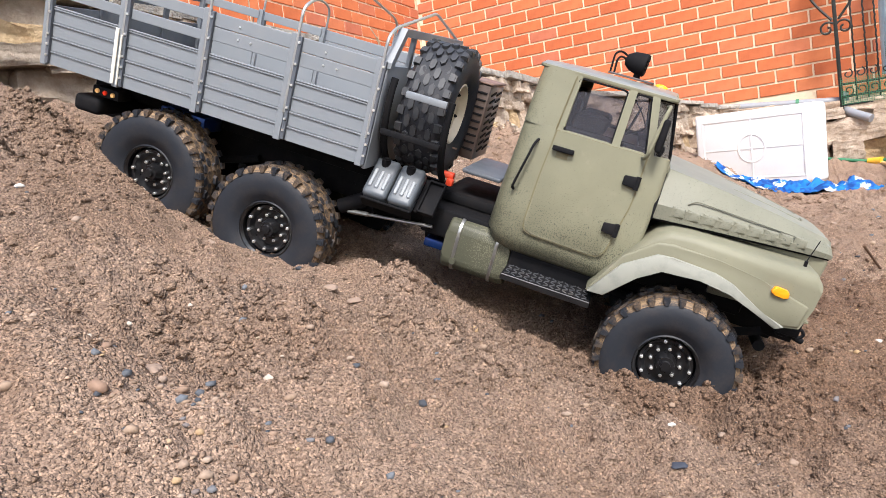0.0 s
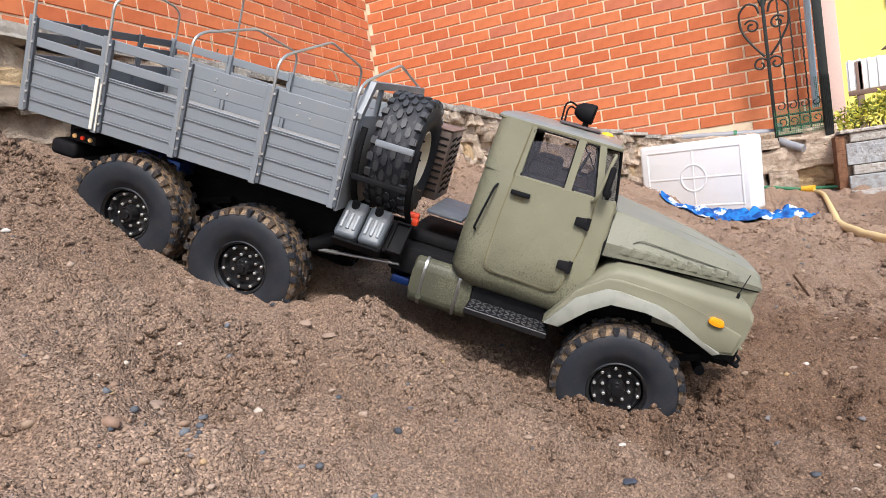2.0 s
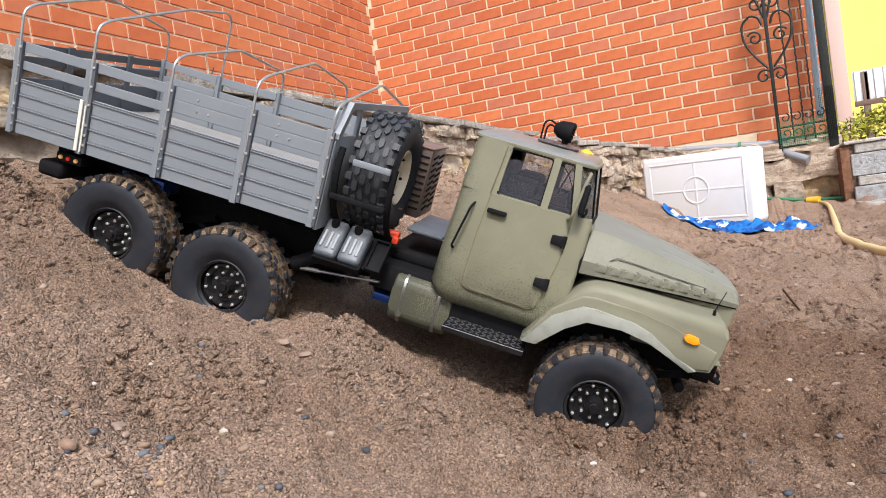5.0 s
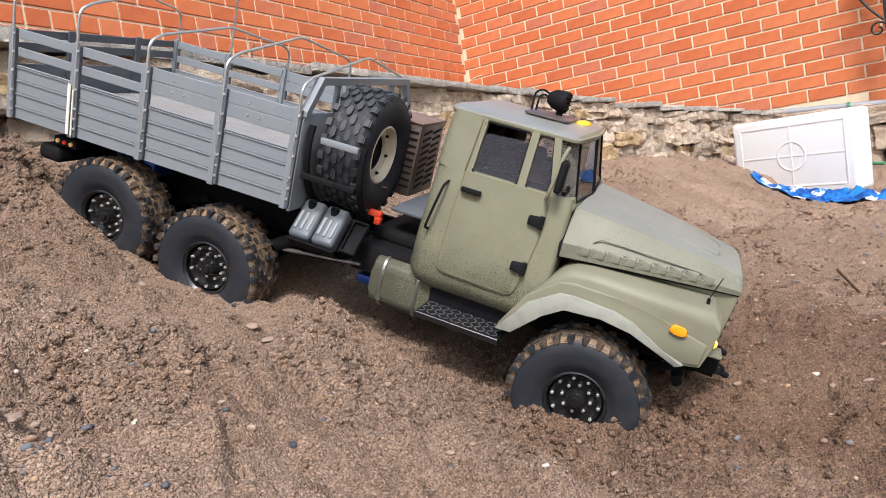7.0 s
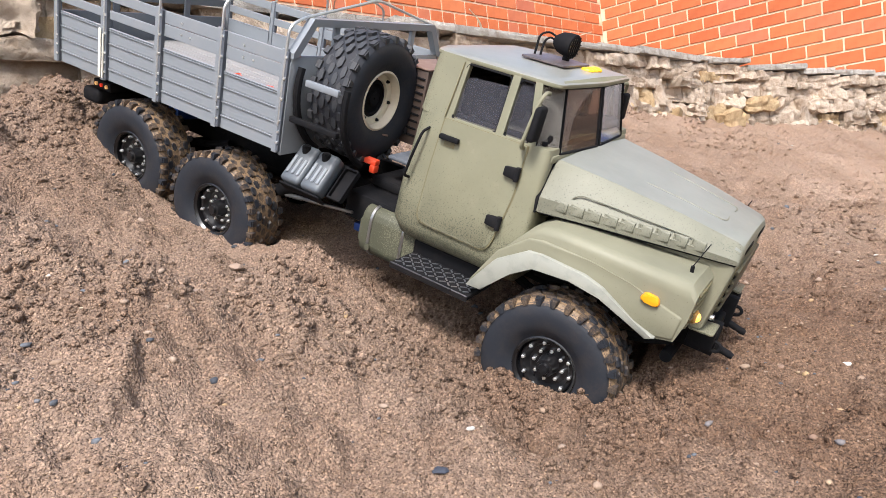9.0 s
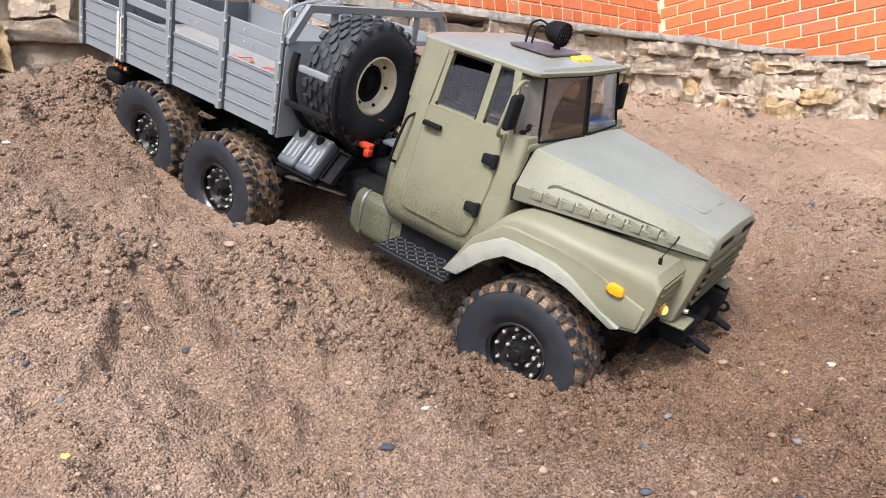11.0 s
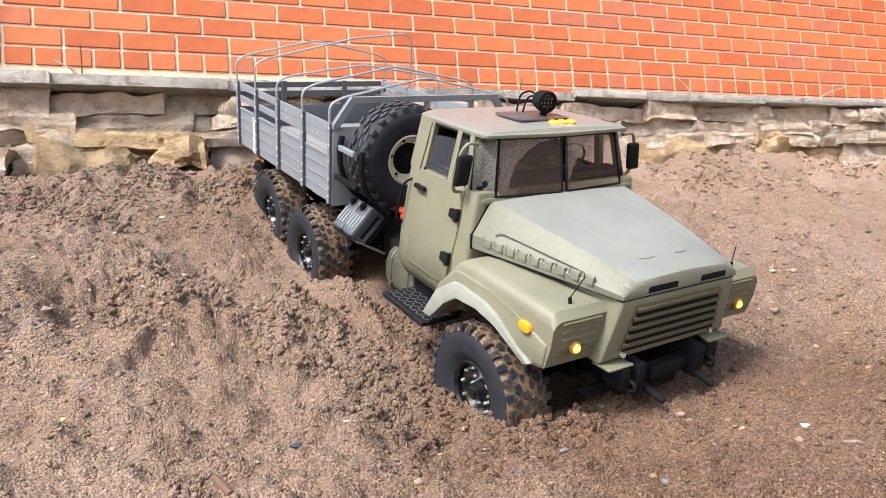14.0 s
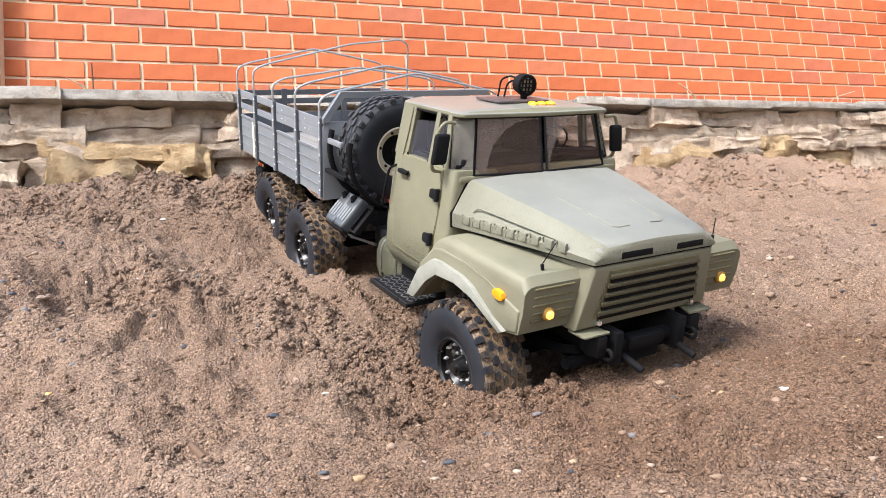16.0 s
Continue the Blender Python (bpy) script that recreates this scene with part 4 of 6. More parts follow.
for k in range(12):
    y = -0.126 + k * 0.0229
    part("floor_plank", boxed(-0.754, -0.358, y - 0.0105, y + 0.0105, 0.1165, 0.1185, bevel=0.0006, seg=1), WOOD_GREY, truck)
for y in (-0.055, 0.055):
    part("bed_bearer", boxed(-0.752, -0.36, y - 0.008, y + 0.008, 0.062, 0.1075, bevel=0.001), BLACK, truck)
rnd = random.Random(3)
for k in range(3):
    bm = bmesh.new()
    path = [(-0.56 + 0.09 * k + 0.012 * j, -0.04 + 0.02 * math.sin(j * 1.3 + k), 0.1205 + 0.002 * (j % 2)) for j in range(9)]
    tube(bm, path, 0.0011, 5)
    part("wire", bm, (RED, BLACK, BROWN)[k], truck, "thin loose wire")


def plank(length, tall, ribs):
    """A side board, its outer face to -y, with grooves between its ribs."""
    bm = bmesh.new()
    step = tall / ribs
    out = [(0.0015, 0.0)]
    for k in range(ribs):
        z = k * step
        out += [(-0.0012, z + 0.0004), (-0.0012, z + step - 0.0022), (-0.0026, z + step - 0.0018), (-0.0026, z + step - 0.0006), (0.0, z + step - 0.0002)]
    out += [(0.0015, tall)]
    return prism(bm, out, "x", 0.0, length)


for side in (-1, 1):
    for k in range(4):
        x0, x1 = ROWS_X[k] + 0.005, ROWS_X[k + 1] - 0.004
        turn = Matrix.Translation((x0 if side < 0 else x1, side * 0.1415, 0.0905)) @ (Matrix.Identity(4) if side < 0 else Matrix.Rotation(math.pi, 4, "Z"))
        b = part("side_board", plank(x1 - x0, 0.064, 4), GREY, truck, "grey ribbed drop side")
        b.matrix_basis = turn
        rim = part("top_edge", boxed(0, x1 - x0, -0.0024, 0.0022, 0.0642, 0.0656, bevel=0.0004, seg=1), IVORY if k < 0 else GREY, b)
        gaps = ((0.167, 0.0105), (0.188, 0.0115)) if k < 2 else ((0.17, 0.0142), (0.1848, 0.0142))
        for z, h in gaps:
            s = part("slat", boxed(0, x1 - x0, -0.0013, 0.0013, 0, h, bevel=0.0005, seg=1), GREY, truck)
            s.matrix_basis = Matrix.Translation((x0, side * 0.1415, z))
    for k, x in enumerate((-0.52, -0.505, -0.42, -0.405, -0.52, -0.42)):
        bm = bmesh.new()
        cyl(bm, (0, 0.001, 0), (0, -0.0012, 0), 0.0014, 0.001, 8)
        o = part("rivet", bm, CHROME, truck)
        o.matrix_basis = Matrix.Translation((x, side * 0.1428, 0.178 if k < 4 else 0.191))
    for k, x in enumerate(ROWS_X):
        w = 0.0062 if k in (1, 2, 3) else 0.0052
        bm = boxed(x - w, x - w + 0.0075, -0.0022, 0.003, 0, 0.112, bevel=0.0005, seg=1)
        p = part("stake_post", bm, GREY, truck, "grey stake post with screws")
        p.matrix_basis = Matrix.Translation((0, side * 0.1445, 0.0895)) @ (Matrix.Identity(4) if side < 0 else Matrix.Diagonal((1, -1, 1, 1)))
        part("screw_strip", boxed(x + w - 0.0042, x + w, -0.0024, 0.003, 0.002, 0.11, bevel=0.0004, seg=1), GREY_DARK, p)
        screw = None
        for z in (0.012, 0.024, 0.036, 0.06, 0.082, 0.104):
            at = Matrix.Translation((x + w - 0.0021, -0.0026, z))
            if screw is None:
                bm = bmesh.new()
                cyl(bm, (0, 0.001, 0), (0, -0.0012, 0), 0.0018, 0.0014, 8)
                screw = part("screw", bm, CHROME, p)
                screw.matrix_basis = at
            else:
                again(screw, at, p)
# pale stripe on a stake of the drop side
for y in (-0.1482,):
    bm = boxed(-0.664, -0.6595, y - 0.001, y + 0.001, 0.093, 0.154, bevel=0.0006, seg=1)
    box(bm, -0.6565, -0.6545, y - 0.001, y + 0.001, 0.093, 0.148, bevel=0.0004, seg=1)
    part("stripe", bm, IVORY, truck, "ivory strip on the drop side")
# tailgate and bulkhead
tail = part("tailgate", boxed(-0.76, -0.756, -0.139, 0.139, 0.0905, 0.156, bevel=0.0008), GREY_DARK, truck, "dark grey tailgate")
for z in (0.178, 0.194):
    part("tail_slat", boxed(-0.759, -0.7565, -0.139, 0.139, z - 0.006, z + 0.004, bevel=0.0005, seg=1), GREY_DARK, tail)
for y in (-0.06, 0.06):
    part("tail_post", boxed(-0.7565, -0.753, y - 0.005, y + 0.005, 0.0905, 0.2, bevel=0.0005, seg=1), GREY_DARK, tail)
bm = prism(bmesh.new(), [(-0.1435, 0.0875), (0.1435, 0.0875), (0.1435, 0.187), (0.14, 0.195), (-0.14, 0.195), (-0.1435, 0.187)], "x", -0.3555, -0.3515, bevel=0.0008)
bulk = part("bulkhead", bm, GREY, truck, "grey front bulkhead of the load bed")
bm = bmesh.new()
outer = [(-0.1435, 0.193), (-0.1435, 0.199), (-0.118, 0.2345), (0.118, 0.2345), (0.1435, 0.199), (0.1435, 0.193)]
inner = [(-0.1335, 0.1955), (-0.1335, 0.1975), (-0.113, 0.2265), (0.113, 0.2265), (0.1335, 0.1975), (0.1335, 0.1955)]
for a in range(5):
    prism(bm, [outer[a], outer[a + 1], inner[a + 1], inner[a]], "x", -0.3575, -0.3485)
bmesh.ops.remove_doubles(bm, verts=bm.verts, dist=0.00005)
part("head_frame", bm, GREY, bulk, "grey chamfered head frame")
for y in (-0.075, 0.075, 0.0):
    part("head_post", boxed(-0.356, -0.351, y - 0.004, y + 0.004, 0.193, 0.2268, bevel=0.0008), GREY, bulk)

# canopy hoops: x, near shoulder, peak, far shoulder, reach of the peak
for x, near, peak, far, mid in ((-0.755, 0.236, 0.272, 0.24, 0.0), (-0.657, 0.24, 0.285, 0.287, 0.03), (-0.556, 0.226, 0.252, 0.226, 0.0), (-0.453, 0.228, 0.262, 0.232, 0.0), (-0.358, 0.224, 0.258, 0.224, 0.0)):
    bm = bmesh.new()
    tube(bm, bend([(x + 0.001, -0.146, 0.12), (x + 0.001, -0.146, near), (x + 0.001, -0.128, near + 0.009), (x, mid, peak), (x, 0.13, far + 0.008), (x, 0.146, far), (x, 0.146, 0.12)], 0.012), 0.0017, 8)
    part("canopy_hoop", bm, STEEL_GREY, truck, "bent steel canopy hoop")

# spare wheel carrier
bm = bmesh.new()
tube(bm, [(-0.345, -0.058 - 0.078 * math.cos(a), 0.162 + 0.078 * math.sin(a)) for a in np.linspace(-1.1, 0.3, 12)], 0.004, 8)
tube(bm, [(-0.28, -0.058 - 0.078 * math.cos(a), 0.162 + 0.078 * math.sin(a)) for a in np.linspace(-1.1, 0.2, 12)], 0.0038, 8)
box(bm, -0.345, -0.28, -0.144, -0.137, 0.128, 0.134, bevel=0.001)
part("spare_carrier", bm, BLACK, truck, "black curved spare wheel cradle")
part("carrier_bar", boxed(-0.326, -0.282, -0.1475, -0.1425, 0.171, 0.178, bevel=0.001), GREY, truck, "grey flat bar across the spare wheel")

# jerrycans on their tray
tilt = Matrix.Translation((-0.3365, -0.117, 0.08)) @ Matrix.Rotation(radians(-42), 4, "X")
bm = boxed(-0.016, 0.046, 0.0098, 0.0125, -0.024, 0.02, bevel=0.001, seg=1)
box(bm, -0.014, 0.044, -0.004, 0.0125, -0.0335, -0.031, bevel=0.001, seg=1)
tray = part("can_tray", bm, BLACK, truck, "black rack holding two cans")
tray.matrix_basis = tilt
bm = boxed(0.0475, 0.0655, 0.006, 0.01, -0.025, 0.015, bevel=0.001, seg=1)
for args in ((0.0475, 0.0655, 0.001, 0.0062, -0.026, -0.0235), (0.0475, 0.0655, 0.001, 0.0062, 0.013, 0.0155), (0.0475, 0.049, 0.001, 0.0062, -0.026, 0.0155), (0.0642, 0.0657, 0.001, 0.0062, -0.026, 0.0155)):
    box(bm, *args, bevel=0.0005, seg=1)
part("empty_holder", bm, BLACK, tray, "empty black can holder")


def jerrycan(m):
    bm = boxed(-0.0138, 0.0138, -0.0095, 0.0095, -0.03, 0.019, bevel=0.005, seg=3)
    can = part("jerrycan", bm, CAN_GREY, truck, "grey plastic jerrycan with black cap")
    can.matrix_basis = m
    for k in range(3):
        bm = boxed(-0.0095 + k * 0.0075, -0.0055 + k * 0.0075, -0.0112, -0.009, -0.021, 0.002 - 0.001 * k, bevel=0.0009, seg=1)
        part("rib", bm, GREY, can)
    bm = bmesh.new()
    cyl(bm, (-0.002, -0.006, 0.0095), (-0.002, -0.0128, 0.0145), 0.0052, 0.0047, 12)
    cyl(bm, (-0.002, -0.0125, 0.0143), (-0.002, -0.0138, 0.0152), 0.003, 0.0026, 10)
    part("cap", bm, BLACK, can, "black screw cap")


jerrycan(tilt)
jerrycan(Matrix.Translation((0.0288, 0, 0)) @ tilt)

# rear lamps and bumper
bump = part("rear_bumper", boxed(-0.725, -0.69, -0.13, 0.13, 0.046, 0.066, bevel=0.006, seg=3), BLACK, truck, "black rounded rear bumper")
for s in (-1, 1):
    lamp = part("tail_lamp", boxed(-0.7, -0.665, s * 0.118 - 0.012, s * 0.118 + 0.012, 0.07, 0.0815, bevel=0.0015), BLACK, truck, "black lamp block with red and amber lenses")
    for k, mt in enumerate((TAIL_WARM, TAIL_RED, TAIL_WARM)):
        bm = bmesh.new()
        cyl(bm, (-0.693 + 0.0105 * k, s * 0.13, 0.0757), (-0.693 + 0.0105 * k, s * 0.132, 0.0757), 0.0028, 0.0024, 10)
        part("lens", bm, mt, lamp)

# ---- cab ----
def rounded(points, r, n=4):
    """A closed outline with rounded corners."""
    out = []
    m = len(points)
    for i in range(m):
        a, b, c = Vector(points[i - 1]), Vector(points[i]), Vector(points[(i + 1) % m])
        rr = r[i] if isinstance(r, (list, tuple)) else r
        u, v = a - b, c - b
        d = min(rr, u.length * 0.48, v.length * 0.48)
        p, q = b + u.normalized() * d, b + v.normalized() * d
        if d < 1e-5:
            out.append(tuple(b))
            continue
        out += [tuple(p.lerp(b, k / n).lerp(b.lerp(q, k / n), k / n)) for k in range(n + 1)]
    return out


def cab_ring(z, back, front, half, r):
    pts = rounded([(back, -half), (front, -half), (front, half), (back, half)], [r, 0.006, 0.006, r], 5)
    return [(x, y, z) for x, y in pts]


bm = bmesh.new()
loft(bm, [cab_ring(0.044, -0.196, -0.066, 0.088, 0.02), cab_ring(0.05, -0.209, -0.063, 0.096, 0.024), cab_ring(0.064, -0.217, -0.061, 0.1, 0.026), cab_ring(0.1, -0.216, -0.06, 0.1015, 0.026), cab_ring(0.15, -0.213, -0.059, 0.1015, 0.026), cab_ring(0.178, -0.212, -0.06, 0.101, 0.026), cab_ring(0.1815, -0.2115, -0.061, 0.1005, 0.026)])
cab = part("cab", bm, OLIVE, truck, "olive green cab with dark air-brushed specks", smooth=40)
# rear wall with its rounded corners, above the belt line
ring = rounded([(-0.168, -0.1), (-0.168, -0.093), (-0.2, -0.088), (-0.2, 0.088), (-0.168, 0.093), (-0.168, 0.1), (-0.2118, 0.1008), (-0.2118, -0.1008)], [0.001, 0.001, 0.012, 0.012, 0.001, 0.001, 0.026, 0.026], 5)
bm = bmesh.new()
loft(bm, [[(x, y, 0.1795) for x, y in ring], [(x * 0.995, y * 0.98, 0.21) for x, y in ring], [(x * 0.985, y * 0.965, 0.238) for x, y in ring]])
part("back_wall", bm, OLIVE, cab, smooth=40)
part("back_window", boxed(-0.1995, -0.1975, -0.055, 0.055, 0.193, 0.228, bevel=0.0008), BLACK, cab)
for s in (-1, 1):
    def y_at(z):
        return s * (0.1005 - (z - 0.18) * 0.065)
    bm = bmesh.new()
    for xs in (((-0.119, -0.111), (-0.119, -0.111)), ((-0.084, -0.0765), (-0.096, -0.0885))):
        loft(bm, [[(xs[0][0], y_at(0.18), 0.18), (xs[0][1], y_at(0.18), 0.18), (xs[0][1], y_at(0.18) - s * 0.007, 0.18), (xs[0][0], y_at(0.18) - s * 0.007, 0.18)], [(xs[1][0], y_at(0.236), 0.236), (xs[1][1], y_at(0.236), 0.236), (xs[1][1], y_at(0.236) - s * 0.007, 0.236), (xs[1][0], y_at(0.236) - s * 0.007, 0.236)]])
    part("window_post", bm, OLIVE, cab)
    bm = bmesh.new()
    for loop, radii in (([(-0.169, 0.178), (-0.118, 0.178), (-0.118, 0.2245), (-0.169, 0.2215)], [0, 0, 0.007, 0.01]), ([(-0.112, 0.178), (-0.083, 0.178), (-0.0955, 0.236), (-0.112, 0.236)], 0.001)):
        prism(bm, rounded(loop, radii, 4), "y", 0.0, 0.001)
    for v in bm.verts:
        v.co.y = y_at(v.co.z) - s * (0.003 + v.co.y)
    part("side_window", bm, SIDE_GLASS, cab, "smoky side window, wound nearly up", smooth=0).visible_shadow = False
    bm = bmesh.new()
    for loop in (((-0.1685, 0.1805), (-0.1195, 0.1805), (-0.1195, 0.2335), (-0.1685, 0.2335)), ((-0.1105, 0.1805), (-0.0845, 0.1805), (-0.0955, 0.2335), (-0.1105, 0.2335))):
        tube(bm, [(x, y_at(z) - s * 0.0008, z) for x, z in rounded(list(loop), 0.004, 3)], 0.001, 6, closed=True)
    part("window_rubber", bm, BLACK, cab)
    # door skin with a rounded outline, slightly proud
    outline = rounded([(-0.178, 0.073), (-0.094, 0.071), (-0.083, 0.13), (-0.083, 0.1795), (-0.1735, 0.1795), (-0.177, 0.13)], [0.012, 0.012, 0.01, 0.001, 0.001, 0.01], 4)
    bm = prism(bmesh.new(), outline, "y", s * 0.1, s * 0.1024, bevel=0.0006)
    door = part("door", bm, OLIVE, cab, "olive door with rounded outline")
    gap = rounded([(-0.1795, 0.0715), (-0.0928, 0.0695), (-0.0815, 0.13), (-0.0815, 0.18), (-0.175, 0.18), (-0.1785, 0.13)], [0.013, 0.013, 0.01, 0.001, 0.001, 0.01], 4)
    part("door_seam", prism(bmesh.new(), gap, "y", s * 0.0996, s * 0.1019), OLIVE_DARK, cab)
    bm = bmesh.new()
    tube(bm, bend([(-0.1755, s * 0.1012, 0.18), (-0.1735, s * 0.0992, 0.206), (-0.1715, s * 0.0975, 0.2345)], 0.004), 0.0007, 5)
    part("frame_seam", bm, OLIVE_DARK, cab)
    bm = boxed(-0.173, -0.151, min(s * 0.1035, s * 0.1075), max(s * 0.1035, s * 0.1075), 0.1605, 0.1655, bevel=0.0012)
    box(bm, -0.172, -0.168, min(s * 0.102, s * 0.105), max(s * 0.102, s * 0.105), 0.161, 0.165)
    part("door_handle", bm, BLACK, door, "black pull handle")
    part("handle_recess", boxed(-0.168, -0.156, min(s * 0.1026, s * 0.103), max(s * 0.1026, s * 0.103), 0.154, 0.1605, bevel=0.0001, seg=1), OLIVE_DARK, door)
    for hx, hz in ((-0.0885, 0.1525), (-0.093, 0.1025)):
        bm = prism(bmesh.new(), [(hx - 0.009, hz - 0.0045), (hx - 0.009, hz + 0.0045), (hx + 0.006, hz + 0.006), (hx + 0.006, hz - 0.006)], "y", s * 0.1022, s * 0.1065, bevel=0.0012)
        cyl(bm, (hx + 0.005, s * 0.105, hz - 0.0065), (hx + 0.005, s * 0.105, hz + 0.0065), 0.0026, seg=10)
        part("hinge", bm, BLACK, door, "black door hinge")
    bm = bmesh.new()
    tube(bm, bend([(-0.189, s * 0.1, 0.166), (-0.191, s * 0.108, 0.162), (-0.1955, s * 0.109, 0.138), (-0.2, s * 0.108, 0.114), (-0.199, s * 0.1, 0.111)], 0.004), 0.0014, 8)
    part("grab_rail", bm, BLACK, cab, "thin dark grab rail behind the door")
    # mirror on its bent bracket
    bm = bmesh.new()
    tube(bm, bend([(-0.079, s * 0.098, 0.229), (-0.077, s * 0.111, 0.231), (-0.079, s * 0.116, 0.222), (-0.083, s * 0.116, 0.186), (-0.084, s * 0.112, 0.179), (-0.087, s * 0.1, 0.177)], 0.006), 0.0019, 8)
    arm = part("mirror_arm", bm, OLIVE, cab, "bent olive mirror bracket")
    bm = boxed(-0.0795, -0.0725, min(s * 0.104, s * 0.12), max(s * 0.104, s * 0.12), 0.187, 0.219, bevel=0.003, seg=3)
    part("mirror", bm, BLACK, arm, "black door mirror")
    # dark inner trim seen through the glass
    part("inner_trim", boxed(-0.195, -0.07, min(s * 0.086, s * 0.0935), max(s * 0.086, s * 0.0935), 0.1816, 0.186, bevel=0.001), BLACK, cab)

bm = boxed(-0.165, -0.13, -0.075, -0.02, 0.1816, 0.2, bevel=0.006)
box(bm, -0.178, -0.165, -0.075, -0.02, 0.1816, 0.222, bevel=0.004)
part("seat", bm, BLACK, cab)
bm = boxed(-0.165, -0.13, 0.02, 0.075, 0.1816, 0.2, bevel=0.006)
box(bm, -0.178, -0.165, 0.02, 0.075, 0.1816, 0.222, bevel=0.004)
part("seat", bm, BLACK, cab)
bm = bmesh.new()
tube(bm, [(-0.105 + 0.004 * math.sin(a), 0.045 + 0.02 * math.cos(a), 0.2 + 0.017 * math.sin(a)) for a in np.linspace(0, 2 * math.pi, 17)], 0.0013, 6)
part("steering_wheel", bm, BLACK, cab)
bm = bmesh.new()
tube(bm, bend([(-0.12, -0.03, 0.235), (-0.1, -0.02, 0.215), (-0.09, -0.035, 0.2), (-0.11, -0.05, 0.19)], 0.008), 0.0009, 6)
part("loose_wire", bm, BLACK, cab)
part("dashboard", boxed(-0.095, -0.068, -0.09, 0.09, 0.1816, 0.193, bevel=0.004), BLACK, cab)

# roof: a shallow dome whose front edge comes to a blunt point
def roof_ring(z, grow):
    pts = rounded([(-0.2125 - grow, -0.1015 - grow), (-0.0715 + grow, -0.1015 - grow), (-0.0655 + grow, 0.0), (-0.0715 + grow, 0.1015 + grow), (-0.2125 - grow, 0.1015 + grow)], [0.026, 0.008, 0.0, 0.008, 0.026], 5)
    return [(x, y, z + 0.0035 * (1 - (y / 0.1) ** 2) * (1 if z > 0.24 else 0)) for x, y in pts]


bm = bmesh.new()
loft(bm, [roof_ring(0.2345, -0.003), roof_ring(0.2348, 0.0002), roof_ring(0.2362, 0.0008), roof_ring(0.2384, 0.0004), roof_ring(0.2396, -0.0012), roof_ring(0.2402, -0.0035), roof_ring(0.241, -0.013), roof_ring(0.2418, -0.04)])
roof = part("cab_roof", bm, OLIVE_ROOF_SHEEN, cab, "dusty olive roof with reflections tinted into its top", smooth=40)
roof.data.materials.append(OLIVE)
# only upward faces carry the reflection tint, the edge stays olive
for face in roof.data.polygons:
    face.material_index = 0 if face.normal.z > 0.75 else 1
part("roof_hatch", prism(bmesh.new(), rounded([(-0.148, -0.036), (-0.098, -0.036), (-0.098, 0.036), (-0.148, 0.036)], 0.005, 3), "z", 0.2455, 0.2478, bevel=0.0006), HATCH, roof, "dark brown-grey square hatch plate")
bm = bmesh.new()
aim = Matrix.Translation((-0.118, 0.012, 0.2635)) @ Matrix.Rotation(radians(-6), 4, "Z") @ Matrix.Rotation(radians(4), 4, "Y")
lathe(bm, [(0.0012, -0.018), (0.006, -0.0165), (0.0105, -0.01), (0.0122, -0.001), (0.0125, 0.006), (0.0105, 0.0065), (0.0012, 0.002)], 24, "x")
spot = part("roof_lamp", bm, BLACK, roof, "black round spot lamp with a mesh guard")
spot.matrix_basis = aim
bm = bmesh.new()
cyl(bm, (0.003, 0, 0), (0.0055, 0, 0), 0.0105, seg=24)
part("lens", bm, LAMP_LENS, spot)
for k in (-0.0066, -0.0022, 0.0022, 0.0066):
    h = math.sqrt(0.0119**2 - k * k)
    bm = boxed(0.0062, 0.0074, k - 0.0006, k + 0.0006, -h, h)
    box(bm, 0.0064, 0.0076, -h, h, k - 0.0006, k + 0.0006)
    part("guard_bar", bm, BLACK, spot)
bm = bmesh.new()
cyl(bm, (-0.118, 0.012, 0.2475), (-0.118, 0.012, 0.253), 0.004, seg=12)
tube(bm, bend([(-0.133, 0.012, 0.268), (-0.142, 0.01, 0.272), (-0.148, 0.0, 0.268), (-0.147, -0.004, 0.2475)], 0.006), 0.0012, 6)
tube(bm, bend([(-0.133, 0.012, 0.264), (-0.141, 0.012, 0.267), (-0.144, 0.006, 0.262), (-0.143, 0.002, 0.2475)], 0.006), 0.0012, 6)
part("lamp_bracket", bm, BLACK, roof)
for k in range(3):
    bm = bmesh.new()
    bmesh.ops.create_uvsphere(bm, u_segments=12, v_segments=8, radius=1.0, matrix=Matrix.Translation((-0.0885, 0.003 + 0.0125 * k, 0.2452)) @ Matrix.Diagonal((0.0072, 0.005, 0.003, 1)))
    part("marker_lamp", bm, YELLOW_LENS, roof, "yellow roof marker lamp")

# windscreen: two front panes meeting at a blunt point, and a corner pane on either side
for s, mt in ((-1, SCREEN_R), (1, SCREEN_L)):
    c0, c1 = Vector((-0.0545, s * 0.003, 0.1755)), Vector((-0.067, s * 0.003, 0.2345))
    m0, m1 = Vector((-0.06, s * 0.08, 0.176)), Vector((-0.0725, s * 0.078, 0.2345))
    e0, e1 = Vector((-0.077, s * 0.0985, 0.178)), Vector((-0.0895, s * 0.0955, 0.2345))
    n = Vector((-0.0015, 0, 0))
    for quad, pane in (((c0, m0, m1, c1), mt), ((m0, e0, e1, m1), SCREEN_SIDE)):
        bm = bmesh.new()
        loft(bm, [list(quad), [p + n for p in quad]])
        part("windscreen", bm, pane, cab, "smoke-tinted screen with dust round the wiped arc", smooth=0).visible_shadow = False
        bm = bmesh.new()
        for i in range(4):
            tube(bm, [quad[i], quad[(i + 1) % 4]], 0.0014, 6)
        part("screen_rubber", bm, BLACK, cab)
